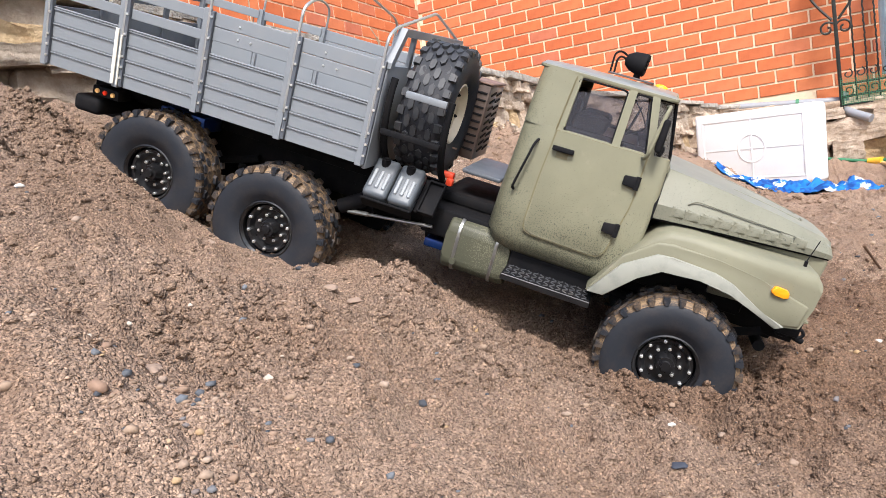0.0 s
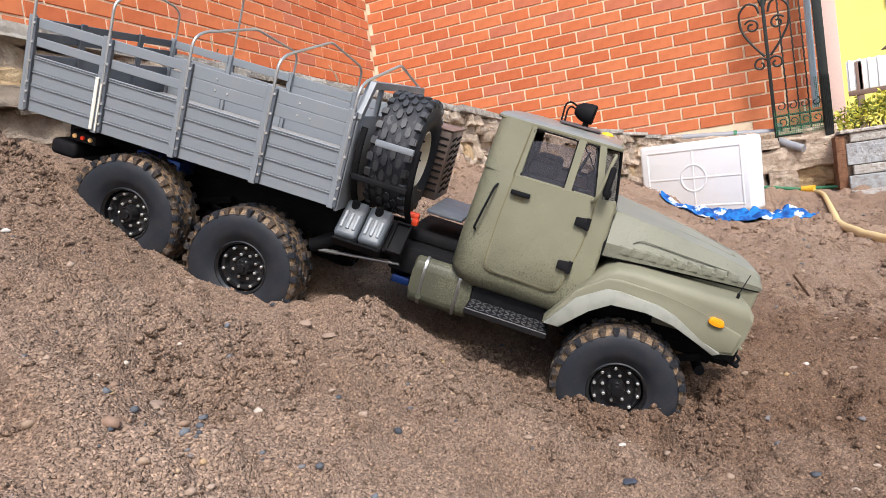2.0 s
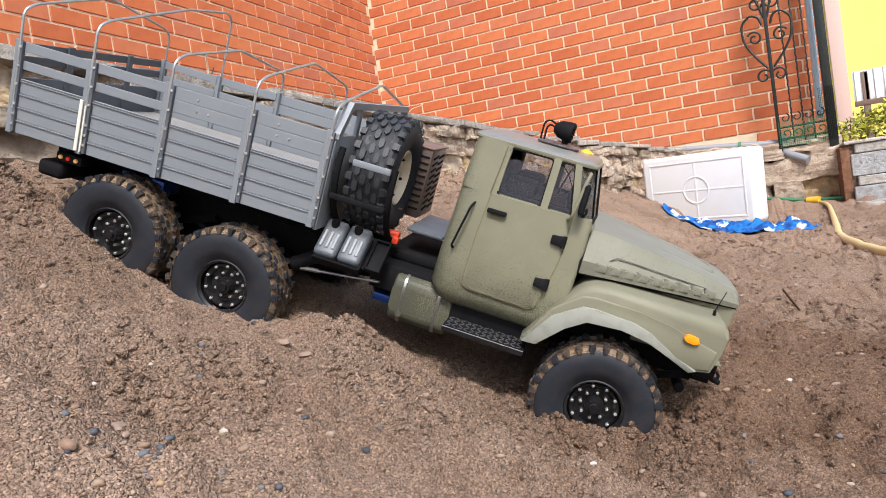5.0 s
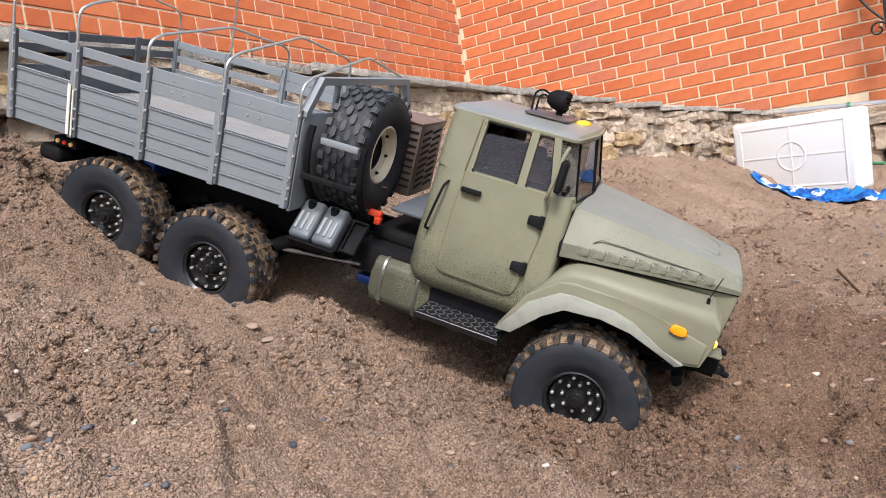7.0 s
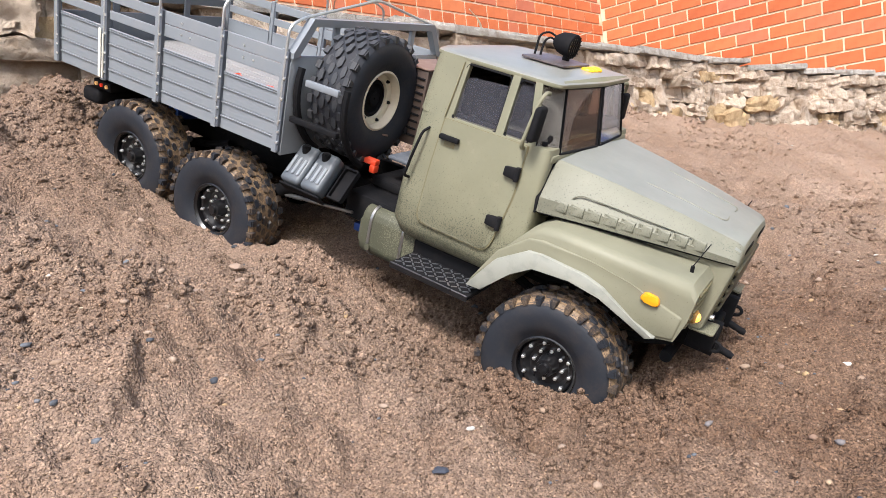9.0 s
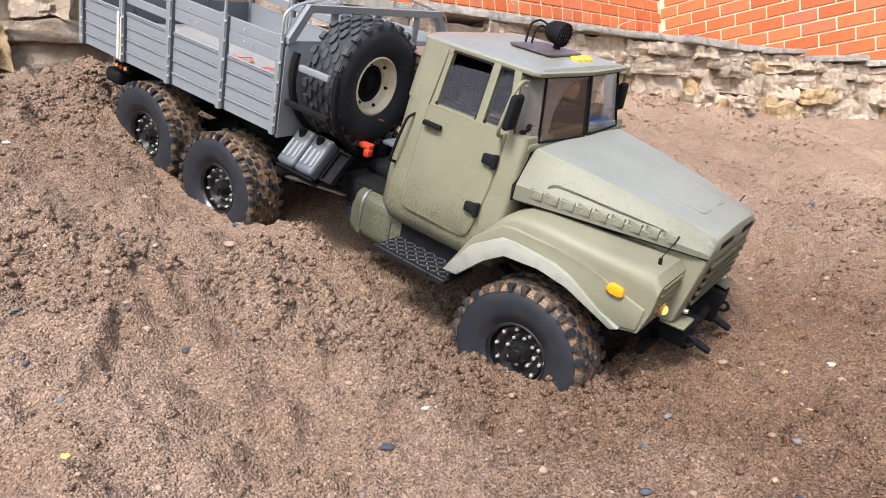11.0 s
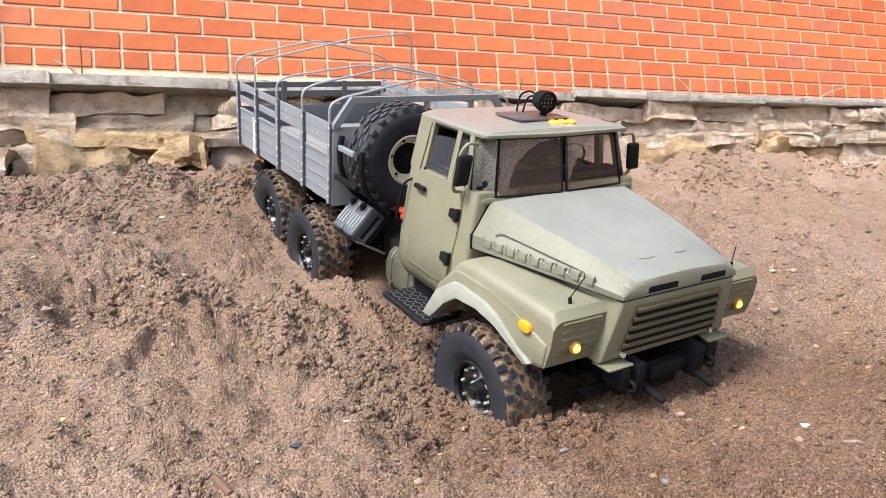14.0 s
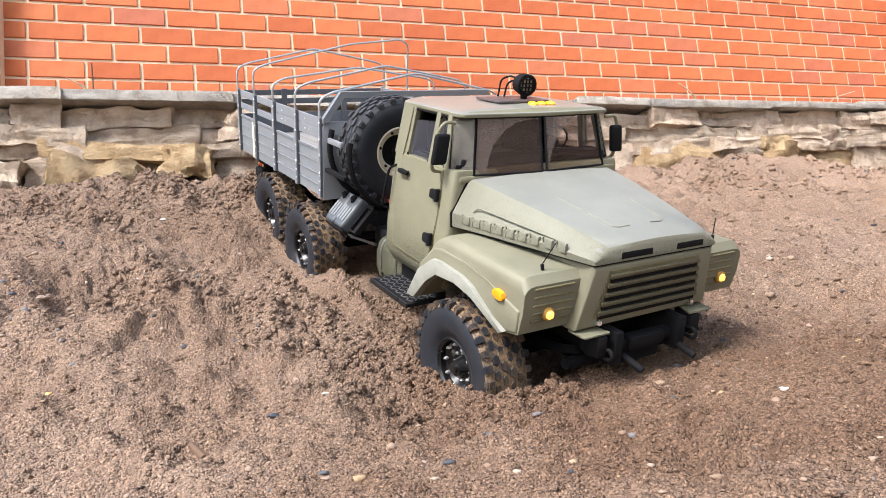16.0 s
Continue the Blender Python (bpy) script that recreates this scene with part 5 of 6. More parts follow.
part("scuttle", boxed(-0.075, -0.058, -0.096, 0.096, 0.168, 0.1765, bevel=0.003), OLIVE, cab)

# the cab's sides lean inwards towards the roof
def tumblehome(z):
    return float(np.interp(z, (0.044, 0.075, 0.1, 0.15, 0.18, 0.2345), (1.22, 1.235, 1.2, 1.153, 1.124, 1.055)))


for ob in [cab] + list(cab.children_recursive):
    if roof not in (ob, ob.parent, ob.parent.parent):
        for v in ob.data.vertices:
            v.co.y *= tumblehome(v.co.z)

# ---- bonnet ----
def hood_ring(x, top, low, half_top, half_low):
    right = [(-half_low, low), (-half_low - 0.0006, low + (top - low) * 0.3), (-half_low * 0.35 - half_top * 0.65, low + (top - low) * 0.72), (-half_top, top - 0.0032), (-half_top + 0.004, top), (-half_top * 0.45, top + 0.0018), (0, top + 0.0026)]
    pts = right + [(-y, z) for y, z in right[::-1][1:]]
    return [(x, y, z) for y, z in pts]


bm = bmesh.new()
loft(bm, [hood_ring(-0.0585, 0.171, 0.1245, 0.099, 0.1155), hood_ring(-0.056, 0.173, 0.1245, 0.099, 0.1155), hood_ring(0.0, 0.1665, 0.1275, 0.09, 0.1055), hood_ring(0.06, 0.1575, 0.1295, 0.0785, 0.0935), hood_ring(0.112, 0.1475, 0.1305, 0.069, 0.081), hood_ring(0.1175, 0.1445, 0.1305, 0.0665, 0.0785), hood_ring(0.1195, 0.1405, 0.1305, 0.065, 0.0775)])
hood = part("bonnet", bm, OLIVE_TOP_SHEEN, truck, "olive sloping bonnet, dusty, with sky sheen painted on top", smooth=32)
hood.data.materials.append(OLIVE_HOOD)
# upward faces keep the painted sky sheen, flanks and front plain olive
for face in hood.data.polygons:
    face.material_index = 1 if abs(face.normal.y) > 0.5 or face.normal.x > 0.6 else 0
bm = bmesh.new()
loft(bm, [[(-0.058, -0.114, 0.1228), (-0.058, 0.114, 0.1228), (-0.058, 0.114, 0.1243), (-0.058, -0.114, 0.1243)], [(0.118, -0.0762, 0.1286), (0.118, 0.0762, 0.1286), (0.118, 0.0762, 0.1303), (0.118, -0.0762, 0.1303)]])
part("bonnet_seam", bm, BLACK, hood)
bm = bmesh.new()
loft(bm, [hood_ring(-0.0615, 0.1735, 0.123, 0.0998, 0.1168), hood_ring(-0.0586, 0.1735, 0.123, 0.0998, 0.1168)])
part("rear_seam", bm, BLACK, hood)
for s in (-1, 1):
    for k in range(9):
        x = -0.036 + k * 0.0152
        y = float(np.interp(x, (-0.056, 0.0, 0.06, 0.112), (0.1159, 0.1059, 0.0939, 0.0814)))
        z = float(np.interp(x, (-0.056, 0.112), (0.1352, 0.1395)))
        bm = bmesh.new()
        rings = []
        for dx, out in ((-0.0068, -0.0012), (-0.0058, 0.0001), (0.003, 0.0011), (0.0046, 0.0012), (0.0054, -0.001)):
            rings.append([(dx, -0.0014, -0.0052), (dx, out * 0.4, -0.0046), (dx, out, -0.003), (dx, out, 0.003), (dx, out * 0.4, 0.0046), (dx, -0.0014, 0.0052)])
        loft(bm, rings)
        if s < 0:
            bmesh.ops.transform(bm, matrix=Matrix.Diagonal((1, -1, 1, 1)), verts=bm.verts)
        bmesh.ops.transform(bm, matrix=pose(x, s * y, z, s * 3, 0, s * -8), verts=bm.verts)
        part("louvre", bm, OLIVE_HOOD, hood, smooth=50)
        bm = boxed(-0.0079, -0.0064, -0.001, 0.0005, -0.0052, 0.0052)
        if s < 0:
            bmesh.ops.transform(bm, matrix=Matrix.Diagonal((1, -1, 1, 1)), verts=bm.verts)
        bmesh.ops.transform(bm, matrix=pose(x, s * y, z, s * 3, 0, s * -8), verts=bm.verts)
        part("louvre_gap", bm, OLIVE_HOOD, hood, smooth=0)
    # pressed strips on top
    bm = bmesh.new()
    zt = lambda x: float(np.interp(x, (-0.056, 0.0, 0.06, 0.112), (0.1752, 0.1687, 0.1597, 0.1497)))
    tube(bm, bend([(0.015, s * 0.041, zt(0.015) - 0.0007), (0.055, s * 0.036, zt(0.055) - 0.0005), (0.09, s * 0.033, zt(0.09) - 0.0002), (0.093, s * 0.027, zt(0.093)), (0.0925, s * 0.014, zt(0.0925) + 0.0003)], 0.006), 0.0007, 6)
    part("pressed_rib", bm, OLIVE_HOOD, hood)
    # bead along the flank
    bm = bmesh.new()
    tube(bm, bend([(-0.03, s * 0.1085, 0.146), (-0.024, s * 0.1062, 0.151), (0.0, s * 0.1018, 0.1495), (0.08, s * 0.0862, 0.1435)], 0.006), 0.0008, 6)
    part("flank_bead", bm, OLIVE_HOOD, hood)
part("nose_slot", boxed(0.1165, 0.1202, -0.047, -0.008, 0.1325, 0.139, bevel=0.001), BLACK, hood)
part("nose_slot", boxed(0.1165, 0.1202, 0.024, 0.06, 0.1325, 0.139, bevel=0.001), BLACK, hood)

# ---- nose with grille ----
bm = bmesh.new()
loft(bm, [[(0.02, -0.086, 0.128), (0.02, 0.086, 0.128), (0.02, 0.086, 0.062), (0.02, -0.086, 0.062)], [(0.119, -0.0775, 0.1285), (0.119, 0.0775, 0.1285), (0.112, 0.086, 0.066), (0.112, -0.086, 0.066)]])
edges = [e for e in bm.edges if abs(e.verts[0].co.x - e.verts[1].co.x) < 0.01 and e.verts[0].co.x > 0.1]
bmesh.ops.bevel(bm, geom=edges, offset=0.004, segments=3, affect="EDGES", profile=0.5)
nose = part("nose", bm, OLIVE_WING, truck, "olive nose panel round the grille")
front = lambda z: float(np.interp(z, (0.066, 0.1285), (0.112, 0.119)))
bm = prism(bmesh.new(), [(-0.058, 0.1225), (0.058, 0.1225), (0.068, 0.076), (-0.068, 0.076)], "x", 0.1135, 0.1165)
for v in bm.verts:
    v.co.x += front(v.co.z) - 0.1155
part("grille_plate", bm, OLIVE_DARK, nose, "brown-shaded grille")
for k in range(5):
    z = 0.1175 - k * 0.009
    half = float(np.interp(z, (0.076, 0.1225), (0.066, 0.057)))
    bm = boxed(-0.0008, 0.0042, -half, half, -0.0022, 0.0022, bevel=0.0012)
    o = part("grille_bar", bm, OLIVE_DARK, nose)
    o.matrix_basis = pose(front(z), 0, z)
    part("grille_gap", boxed(front(z) - 0.0005, front(z) + 0.0018, -half * 0.97, half * 0.97, z - 0.0062, z - 0.0025), BLACK, nose)
for s in (-1, 1):
    bm = prism(bmesh.new(), rounded([(0.1, s * 0.086), (0.123, s * 0.084), (0.123, s * 0.052), (0.1, s * 0.058)], 0.003, 3), "z", 0.0622, 0.0642, bevel=0.0005)
    part("bumper_bracket", bm, OLIVE, nose, "flat olive bracket")
    bm = bmesh.new()
    cyl(bm, (0.113, s * 0.061, 0.071), (0.1165, s * 0.061, 0.0715), 0.003, 0.0024, 12)
    part("screw", bm, CHROME, nose)
    part("dumb_iron", boxed(0.1, 0.124, s * 0.062 - 0.006, s * 0.062 + 0.006, 0.04, 0.061, bevel=0.002), BLACK, nose)
bm = boxed(0.102, 0.115, -0.066, 0.066, 0.036, 0.048, bevel=0.003)
box(bm, 0.092, 0.11, -0.026, 0.03, 0.018, 0.036, bevel=0.003)
box(bm, 0.112, 0.12, -0.022, 0.025, 0.036, 0.05, bevel=0.003)
cyl(bm, (0.09, -0.075, 0.022), (0.09, 0.075, 0.022), 0.006, seg=10)
part("front_beam", bm, BLACK, truck, "black front cross beam with winch")
for y in (-0.03, 0.04):
    bm = bmesh.new()
    cyl(bm, (0.12, y, 0.034), (0.14, y + 0.004, 0.028), 0.0036, seg=14)
    cyl(bm, (0.14, y + 0.004, 0.028), (0.142, y + 0.0043, 0.0274), 0.0034, 0.003, seg=14)
    part("tow_pin", bm, BLACK, truck, "black tow pin")
for y in (-0.056, 0.056):
    bm = bmesh.new()
    tube(bm, bend([(0.116, y, 0.046), (0.128, y, 0.048), (0.132, y, 0.043), (0.128, y, 0.038), (0.118, y, 0.038)], 0.003), 0.0018, 8)
    part("tow_hook", bm, BLACK, truck)

# ---- front wings ----
WING = [(-0.098, 0.04), (-0.09, 0.056), (-0.071, 0.088), (-0.05, 0.115), (-0.038, 0.1215), (-0.02, 0.1235), (0.098, 0.1225), (0.105, 0.115), (0.104, 0.09), (0.099, 0.069), (0.078, 0.064), (0.055, 0.073), (0.03, 0.083), (0.0, 0.087), (-0.036, 0.084), (-0.056, 0.07), (-0.08, 0.042)]
LIPS = [(-0.097, 0.0405), (-0.073, 0.077), (-0.044, 0.097), (-0.03, 0.0985), (0.012, 0.0965), (0.03, 0.0915), (0.064, 0.0735), (0.085, 0.0675), (0.0775, 0.0635), (0.055, 0.0725), (0.03, 0.0825), (0.0, 0.0865), (-0.036, 0.0835), (-0.056, 0.0695), (-0.08, 0.0415)]
PRESSING = [(-0.0975, 0.043), (-0.0755, 0.084), (-0.0475, 0.1075), (-0.033, 0.1105), (0.012, 0.109), (0.05, 0.104), (0.1, 0.092), (0.098, 0.07), (0.078, 0.0655), (0.055, 0.0745), (0.03, 0.0845), (0.0, 0.0885), (-0.036, 0.0855), (-0.056, 0.0715), (-0.08, 0.0435)]
for s in (-1, 1):
    bm = bmesh.new()
    rings = []
    for y, grow, drop in ((0.076, 0.0, 0.0), (0.13, 0.0, 0.0), (0.135, 0.0, 0.0008), (0.139, 0.0, 0.003), (0.1415, 0.0, 0.0075)):
        rings.append([(x, s * y, z - (drop if i in (3, 4, 5, 6, 7) else 0)) for i, (x, z) in enumerate(WING)])
    loft(bm, rings)
    wing = part("wing", bm, OLIVE_WING, truck, "olive front wing with worn edges", smooth=38)
    part("wing_pressing", prism(bmesh.new(), PRESSING, "y", s * 0.1385, s * 0.1432, bevel=0.0022, seg=3), OLIVE_WING, wing)
    part("wing_lip", prism(bmesh.new(), LIPS, "y", s * 0.139, s * 0.148, bevel=0.001), LIP, wing, "pale worn wheel-arch lip")
    for k in range(5):
        z = 0.1115 - 0.0078 * k
        xf = float(np.interp(z, (0.069, 0.09, 0.115), (0.099, 0.104, 0.105)))
        part("pressed_rib", boxed(xf - 0.0005, xf + 0.0015, min(s * 0.086, s * 0.131), max(s * 0.086, s * 0.131), z - 0.0012, z + 0.0012, bevel=0.0006, seg=1), OLIVE_DARK, wing)
    bm = bmesh.new()
    lathe(bm, [(0.001, -0.003), (0.0062, -0.003), (0.0062, 0.002), (0.005, 0.003), (0.001, 0.003)], 20, "x")
    ring = part("lamp_ring", bm, AMBER_RING, wing)
    ring.matrix_basis = Matrix.Translation((0.1045, s * 0.114, 0.0865))
    bm = bmesh.new()
    bmesh.ops.create_uvsphere(bm, u_segments=14, v_segments=8, radius=1.0, matrix=Matrix.Diagonal((0.0032, 0.0042, 0.0042, 1)))
    lens = part("headlamp", bm, HEADLIGHT, wing, "small glowing amber headlamp")
    lens.matrix_basis = Matrix.Translation((0.1075, s * 0.114, 0.0865))
    bm = prism(bmesh.new(), rounded([(0.062, 0.097), (0.065, 0.1025), (0.077, 0.1015), (0.0795, 0.096), (0.0765, 0.0935), (0.065, 0.0945)], 0.002, 3), "y", s * 0.1412, s * 0.1465, bevel=0.0012)
    part("side_marker", bm, AMBER, wing, "orange side marker lens")
    bm = bmesh.new()
    tube(bm, [(0.09, s * 0.112, 0.1225), (0.0895, s * 0.1125, 0.128)], 0.0017, 8)
    tube(bm, [(0.0895, s * 0.1125, 0.128), (0.096, s * 0.104, 0.149)], 0.0005, 6)
    part("wing_aerial", bm, BLACK, wing, "thin wire corner aerial")
    part("inner_arch", boxed(-0.06, 0.06, min(s * 0.06, s * 0.077), max(s * 0.06, s * 0.077), 0.045, 0.122, bevel=0.004), BLACK, wing)

# ---- fuel tanks and steps ----
for s in (-1, 1):
    out = rounded([(s * 0.055, -0.001), (s * 0.107, -0.001), (s * 0.107, 0.058), (s * 0.055, 0.058)], 0.0185, 6)
    bm = prism(bmesh.new(), out, "x", -0.257, -0.184, bevel=0.004, seg=3)
    tank = part("fuel_tank", bm, OLIVE, truck, "olive speckled fuel tank")
    big = rounded([(s * 0.054, -0.0022), (s * 0.1082, -0.0022), (s * 0.1082, 0.0592), (s * 0.054, 0.0592)], 0.0195, 6)
    for x in (-0.243, -0.2):
        part("strap", prism(bmesh.new(), big, "x", x - 0.0018, x + 0.0018, bevel=0.0003, seg=1), STRAP, tank, "chrome strap")
    bm = bmesh.new()
    cyl(bm, (-0.242, s * 0.105, 0.012), (-0.242, s * 0.1095, 0.012), 0.0035, seg=10)
    part("drain_plug", bm, OLIVE, tank)
    step = part("step", boxed(-0.183, -0.09, min(s * 0.102, s * 0.15), max(s * 0.102, s * 0.15), 0.0255, 0.03, bevel=0.001), BLACK, truck, "black chequer-plate step")
    bm = bmesh.new()
    for i in range(13):
        for j in range(6):
            a = 45 if (i + j) % 2 else -45
            m4 = pose(-0.178 + i * 0.0068, s * (0.1065 + j * 0.0072), 0.0302, 0, 0, a)
            bmesh.ops.create_cube(bm, size=1.0, matrix=m4 @ Matrix.Diagonal((0.0062, 0.0015, 0.001, 1)))
    part("chequer", bm, CHEQUER, step, smooth=0)
    part("step_edge", boxed(-0.183, -0.09, min(s * 0.1495, s * 0.1515), max(s * 0.1495, s * 0.1515), 0.0245, 0.0308, bevel=0.0006, seg=1), BLACK_SHINY, step)
    part("step_back", boxed(-0.183, -0.09, min(s * 0.1, s * 0.109), max(s * 0.1, s * 0.109), 0.026, 0.05, bevel=0.001), BLACK, step)


# ---- yard things ----
def stone_stuff(count, seed, spread, sizes, material, name, label, power=2.2, flat=(0.35, 0.7), clumped=False, sink=0.1):
    """Many small stones lying on the sand, as one object; clumped gathers them where the sand has broken."""
    rnd = np.random.RandomState(seed)
    base = bmesh.new()
    if count > 30000 or name.endswith("crumbs"):
        corners = [base.verts.new(v) for v in ((1, 0, 0), (0, 1, 0), (-1, 0, 0), (0, -1, 0), (0, 0, 1), (0, 0, -1))]
        for i in range(4):
            base.faces.new((corners[i], corners[(i + 1) % 4], corners[4]))
            base.faces.new((corners[(i + 1) % 4], corners[i], corners[5]))
        base.verts.index_update()
    else:
        bmesh.ops.create_icosphere(base, subdivisions=1, radius=1.0)
    bv = np.array([v.co[:] for v in base.verts])
    bf = np.array([[v.index for v in f.verts] for f in base.faces])
    base.free()
    x0, x1, y0, y1 = spread
    x, y = rnd.uniform(x0, x1, count * (5 if clumped else 1)), rnd.uniform(y0, y1, count * (5 if clumped else 1))
    if clumped:
        score = fractal(x + 40, y, 4.5, 2) + 0.6 * fractal(x, y + 3, 14, 2) + 0.3 * rnd.rand(len(x))
        for cx, cy, cr in CRUMBLED:
            score += 1.2 * np.exp(-((x - cx) ** 2 + (y - cy) ** 2) / cr**2)
        best = np.sort(np.argsort(score)[-count:])
        x, y = x[best], y[best]
    z = ground_height(x, y)
    r = sizes[0] * (sizes[1] / sizes[0]) ** (rnd.rand(count) ** power)
    s = np.stack([np.ones(count), rnd.uniform(0.6, 0.95, count), rnd.uniform(*flat, count)], -1) * r[:, None]
    a = rnd.uniform(0, 6.28, count)
    p = bv[None] * (1 + rnd.uniform(-0.34, 0.34, (count, len(bv), 1))) * s[:, None, :]
    c, d = np.cos(a)[:, None], np.sin(a)[:, None]
    p = np.stack([p[..., 0] * c - p[..., 1] * d + x[:, None], p[..., 0] * d + p[..., 1] * c + y[:, None], p[..., 2] + (z + s[:, 2] * sink)[:, None]], -1)
    f = bf[None] + (np.arange(count) * len(bv))[:, None, None]
    me = bpy.data.meshes.new(name)
    me.vertices.add(count * len(bv))
    me.vertices.foreach_set("co", p.ravel())
    n = count * len(bf)
    me.loops.add(n * 3)
    me.loops.foreach_set("vertex_index", f.ravel())
    me.polygons.add(n)
    me.polygons.foreach_set("loop_start", np.arange(n) * 3)
    me.polygons.foreach_set("use_smooth", [True] * n)
    me.update(calc_edges=True)
    me.materials.append(material)
    return tagged(new(name, me), label, "pebbles", kind="stuff")


def pebble_material():
    m = mat("pebble", (0.35, 0.28, 0.22), 0.8, 0, 0.3)
    g = Graph(m)
    c = g.ramp(g.island(), [(0.0, (0.05, 0.055, 0.065)), (0.2, (0.13, 0.14, 0.155)), (0.25, (0.24, 0.155, 0.11)), (0.55, (0.29, 0.21, 0.15)), (0.8, (0.31, 0.23, 0.175)), (0.92, (0.34, 0.26, 0.2)), (0.97, (0.36, 0.24, 0.12)), (1.0, (0.5, 0.46, 0.41))])
    g.color(g.mix(0.5, c, g.ramp(g.noise(300, 4), [(0.3, (0.6, 0.55, 0.5)), (0.7, (1.15, 1.12, 1.1))]), "MULTIPLY"))
    return m


PEBBLE = pebble_material()
stone_stuff(3000, 11, (-0.75, 0.7, 0.45, 1.75), (0.001, 0.006), PEBBLE, "gravel", "small mixed pebbles strewn in the sand")
stone_stuff(112000, 13, (-0.62, 0.44, 0.55, 1.35), (0.0006, 0.0019), GRAIN, "sand_grains", "coarse brown sand grains", 1.5, (0.6, 0.9))
stone_stuff(14000, 14, (-0.8, 0.5, 0.42, 1.5), (0.0013, 0.0055), SAND, "sand_crumbs", "small crumbs of caked sand", 2.6, (0.5, 0.9))
stone_stuff(9000, 19, (-0.82, 0.3, 0.5, 1.15), (0.0016, 0.0062), SAND, "sand_clods", "crumbling clods of damp brown sand", 1.7, (0.6, 0.95), True, 0.05)
stone_stuff(4000, 21, (-0.85, 0.6, 1.4, 3.6), (0.003, 0.0095), SAND, "far_clods", "crumbling clods of sand on the far bank", 1.8, (0.5, 0.9), True, 0.0)
stone_stuff(6000, 17, (-0.3, 1.2, 1.3, 2.3), (0.0016, 0.006), SAND, "middle_crumbs", "small crumbs of caked sand", 2.4, (0.5, 0.9))
stone_stuff(120, 18, (-0.29, -0.16, 0.575, 0.66), (0.0018, 0.005), PEBBLE, "gravel_patch", "patch of mixed grey, cream and ochre pebbles", 1.6)
stone_stuff(9000, 15, (-0.85, 1.2, 1.5, 5.0), (0.0018, 0.007), SAND, "far_crumbs", "crumbs of caked sand on the far slope", 2.0, (0.5, 0.9))
stone_stuff(9000, 16, (-0.87, -0.5, 0.3, 1.6), (0.0012, 0.0065), SAND, "slope_crumbs", "crumbs of caked sand on the slope", 2.0, (0.5, 0.9))
stone_stuff(3600, 12, (-0.87, 1.4, 1.5, 6.0), (0.002, 0.008), PEBBLE, "far_gravel", "small pebbles on the far sand")


def pebble_mesh(seed, squash):
    rnd = random.Random(seed)
    bm = bmesh.new()
    bmesh.ops.create_icosphere(bm, subdivisions=3, radius=1.0)
    o = Vector((rnd.uniform(-9, 9), rnd.uniform(-9, 9), rnd.uniform(-9, 9)))
    for v in bm.verts:
        v.co *= 1 + 0.4 * noise.noise(v.co * 1.1 + o) + 0.14 * noise.noise(v.co * 2.9 + o)
        v.co.z *= squash
        v.co.y *= 0.78
    return bm


def single_stone(x, y, size, color, label, squash=0.5, turn=0.0):
    m = plain("stone_" + label.split()[0], color, 0.75, 0, tuple(v * 0.6 for v in color), 0.4, 60)
    ob = part("pebble", pebble_mesh(int(x * 1000 + y * 77), squash), m, smooth=60)
    ob.matrix_basis = Matrix.Translation((x, y, height(x, y) - size * squash * 0.15)) @ Matrix.Rotation(turn, 4, "Z") @ Matrix.Diagonal((size, size, size, 1))
    return tagged(ob, label, "stone", group="loose stones on the sand")


TAN, CREAMY, DARK, PALE = (0.27, 0.19, 0.14), (0.36, 0.28, 0.215), (0.035, 0.04, 0.055), (0.5, 0.46, 0.41)
for k, (x, y, r, color, label) in enumerate((
    (-0.25, 0.629, 0.0105, TAN, "flat grey-tan pebble bedded in sand"), (-0.242, 0.665, 0.009, TAN, "tan flat pebble bedded in sand"), (-0.286, 0.674, 0.006, TAN, "small tan pebble lying on sand"),
    (-0.319, 0.909, 0.011, TAN, "tan pebble beside the wheel rut"), (-0.53, 0.749, 0.006, PALE, "white chip of stone on sand"), (0.0, 0.908, 0.0048, PALE, "white chip of stone on sand"),
    (0.012, 0.859, 0.0068, DARK, "blue-black angular stone on sand"), (-0.401, 0.774, 0.0105, CREAMY, "cream flat pebble lying on sand"), (-0.302, 0.933, 0.006, PALE, "white chip of stone on sand"),
    (-0.282, 0.844, 0.009, TAN, "tan pebble half sunk in sand"), (-0.278, 0.893, 0.0105, TAN, "pinkish tan pebble half sunk in sand"), (-0.231, 0.804, 0.005, DARK, "small dark stone on sand"),
    (-0.097, 0.765, 0.005, CREAMY, "cream oval pebble on sand"), (0.06, 0.931, 0.006, DARK, "dark grey stone on sand"), (0.171, 1.275, 0.0055, PALE, "pale pebble on sand"),
    (0.141, 0.883, 0.0052, TAN, "tan oval pebble on sand"), (0.183, 0.951, 0.0052, CREAMY, "cream pebble on sand"), (0.207, 1.004, 0.0042, CREAMY, "cream pebble on sand"),
    (0.135, 0.957, 0.004, CREAMY, "cream pebble on sand"), (0.237, 1.03, 0.003, DARK, "small dark stone on sand"), (-0.048, 1.599, 0.009, CREAMY, "cream stone on the far sand"),
    (0.223, 1.269, 0.0078, TAN, "tan flat pebble on sand"), (-0.245, 0.627, 0.006, CREAMY, "cream pebble beside others on sand"), (-0.072, 0.667, 0.005, (0.5, 0.33, 0.12), "yellow-brown pebble on sand"),
)):
    single_stone(x, y, r * 0.9, color, label, 0.3 + 0.03 * (k % 5), k * 1.1)


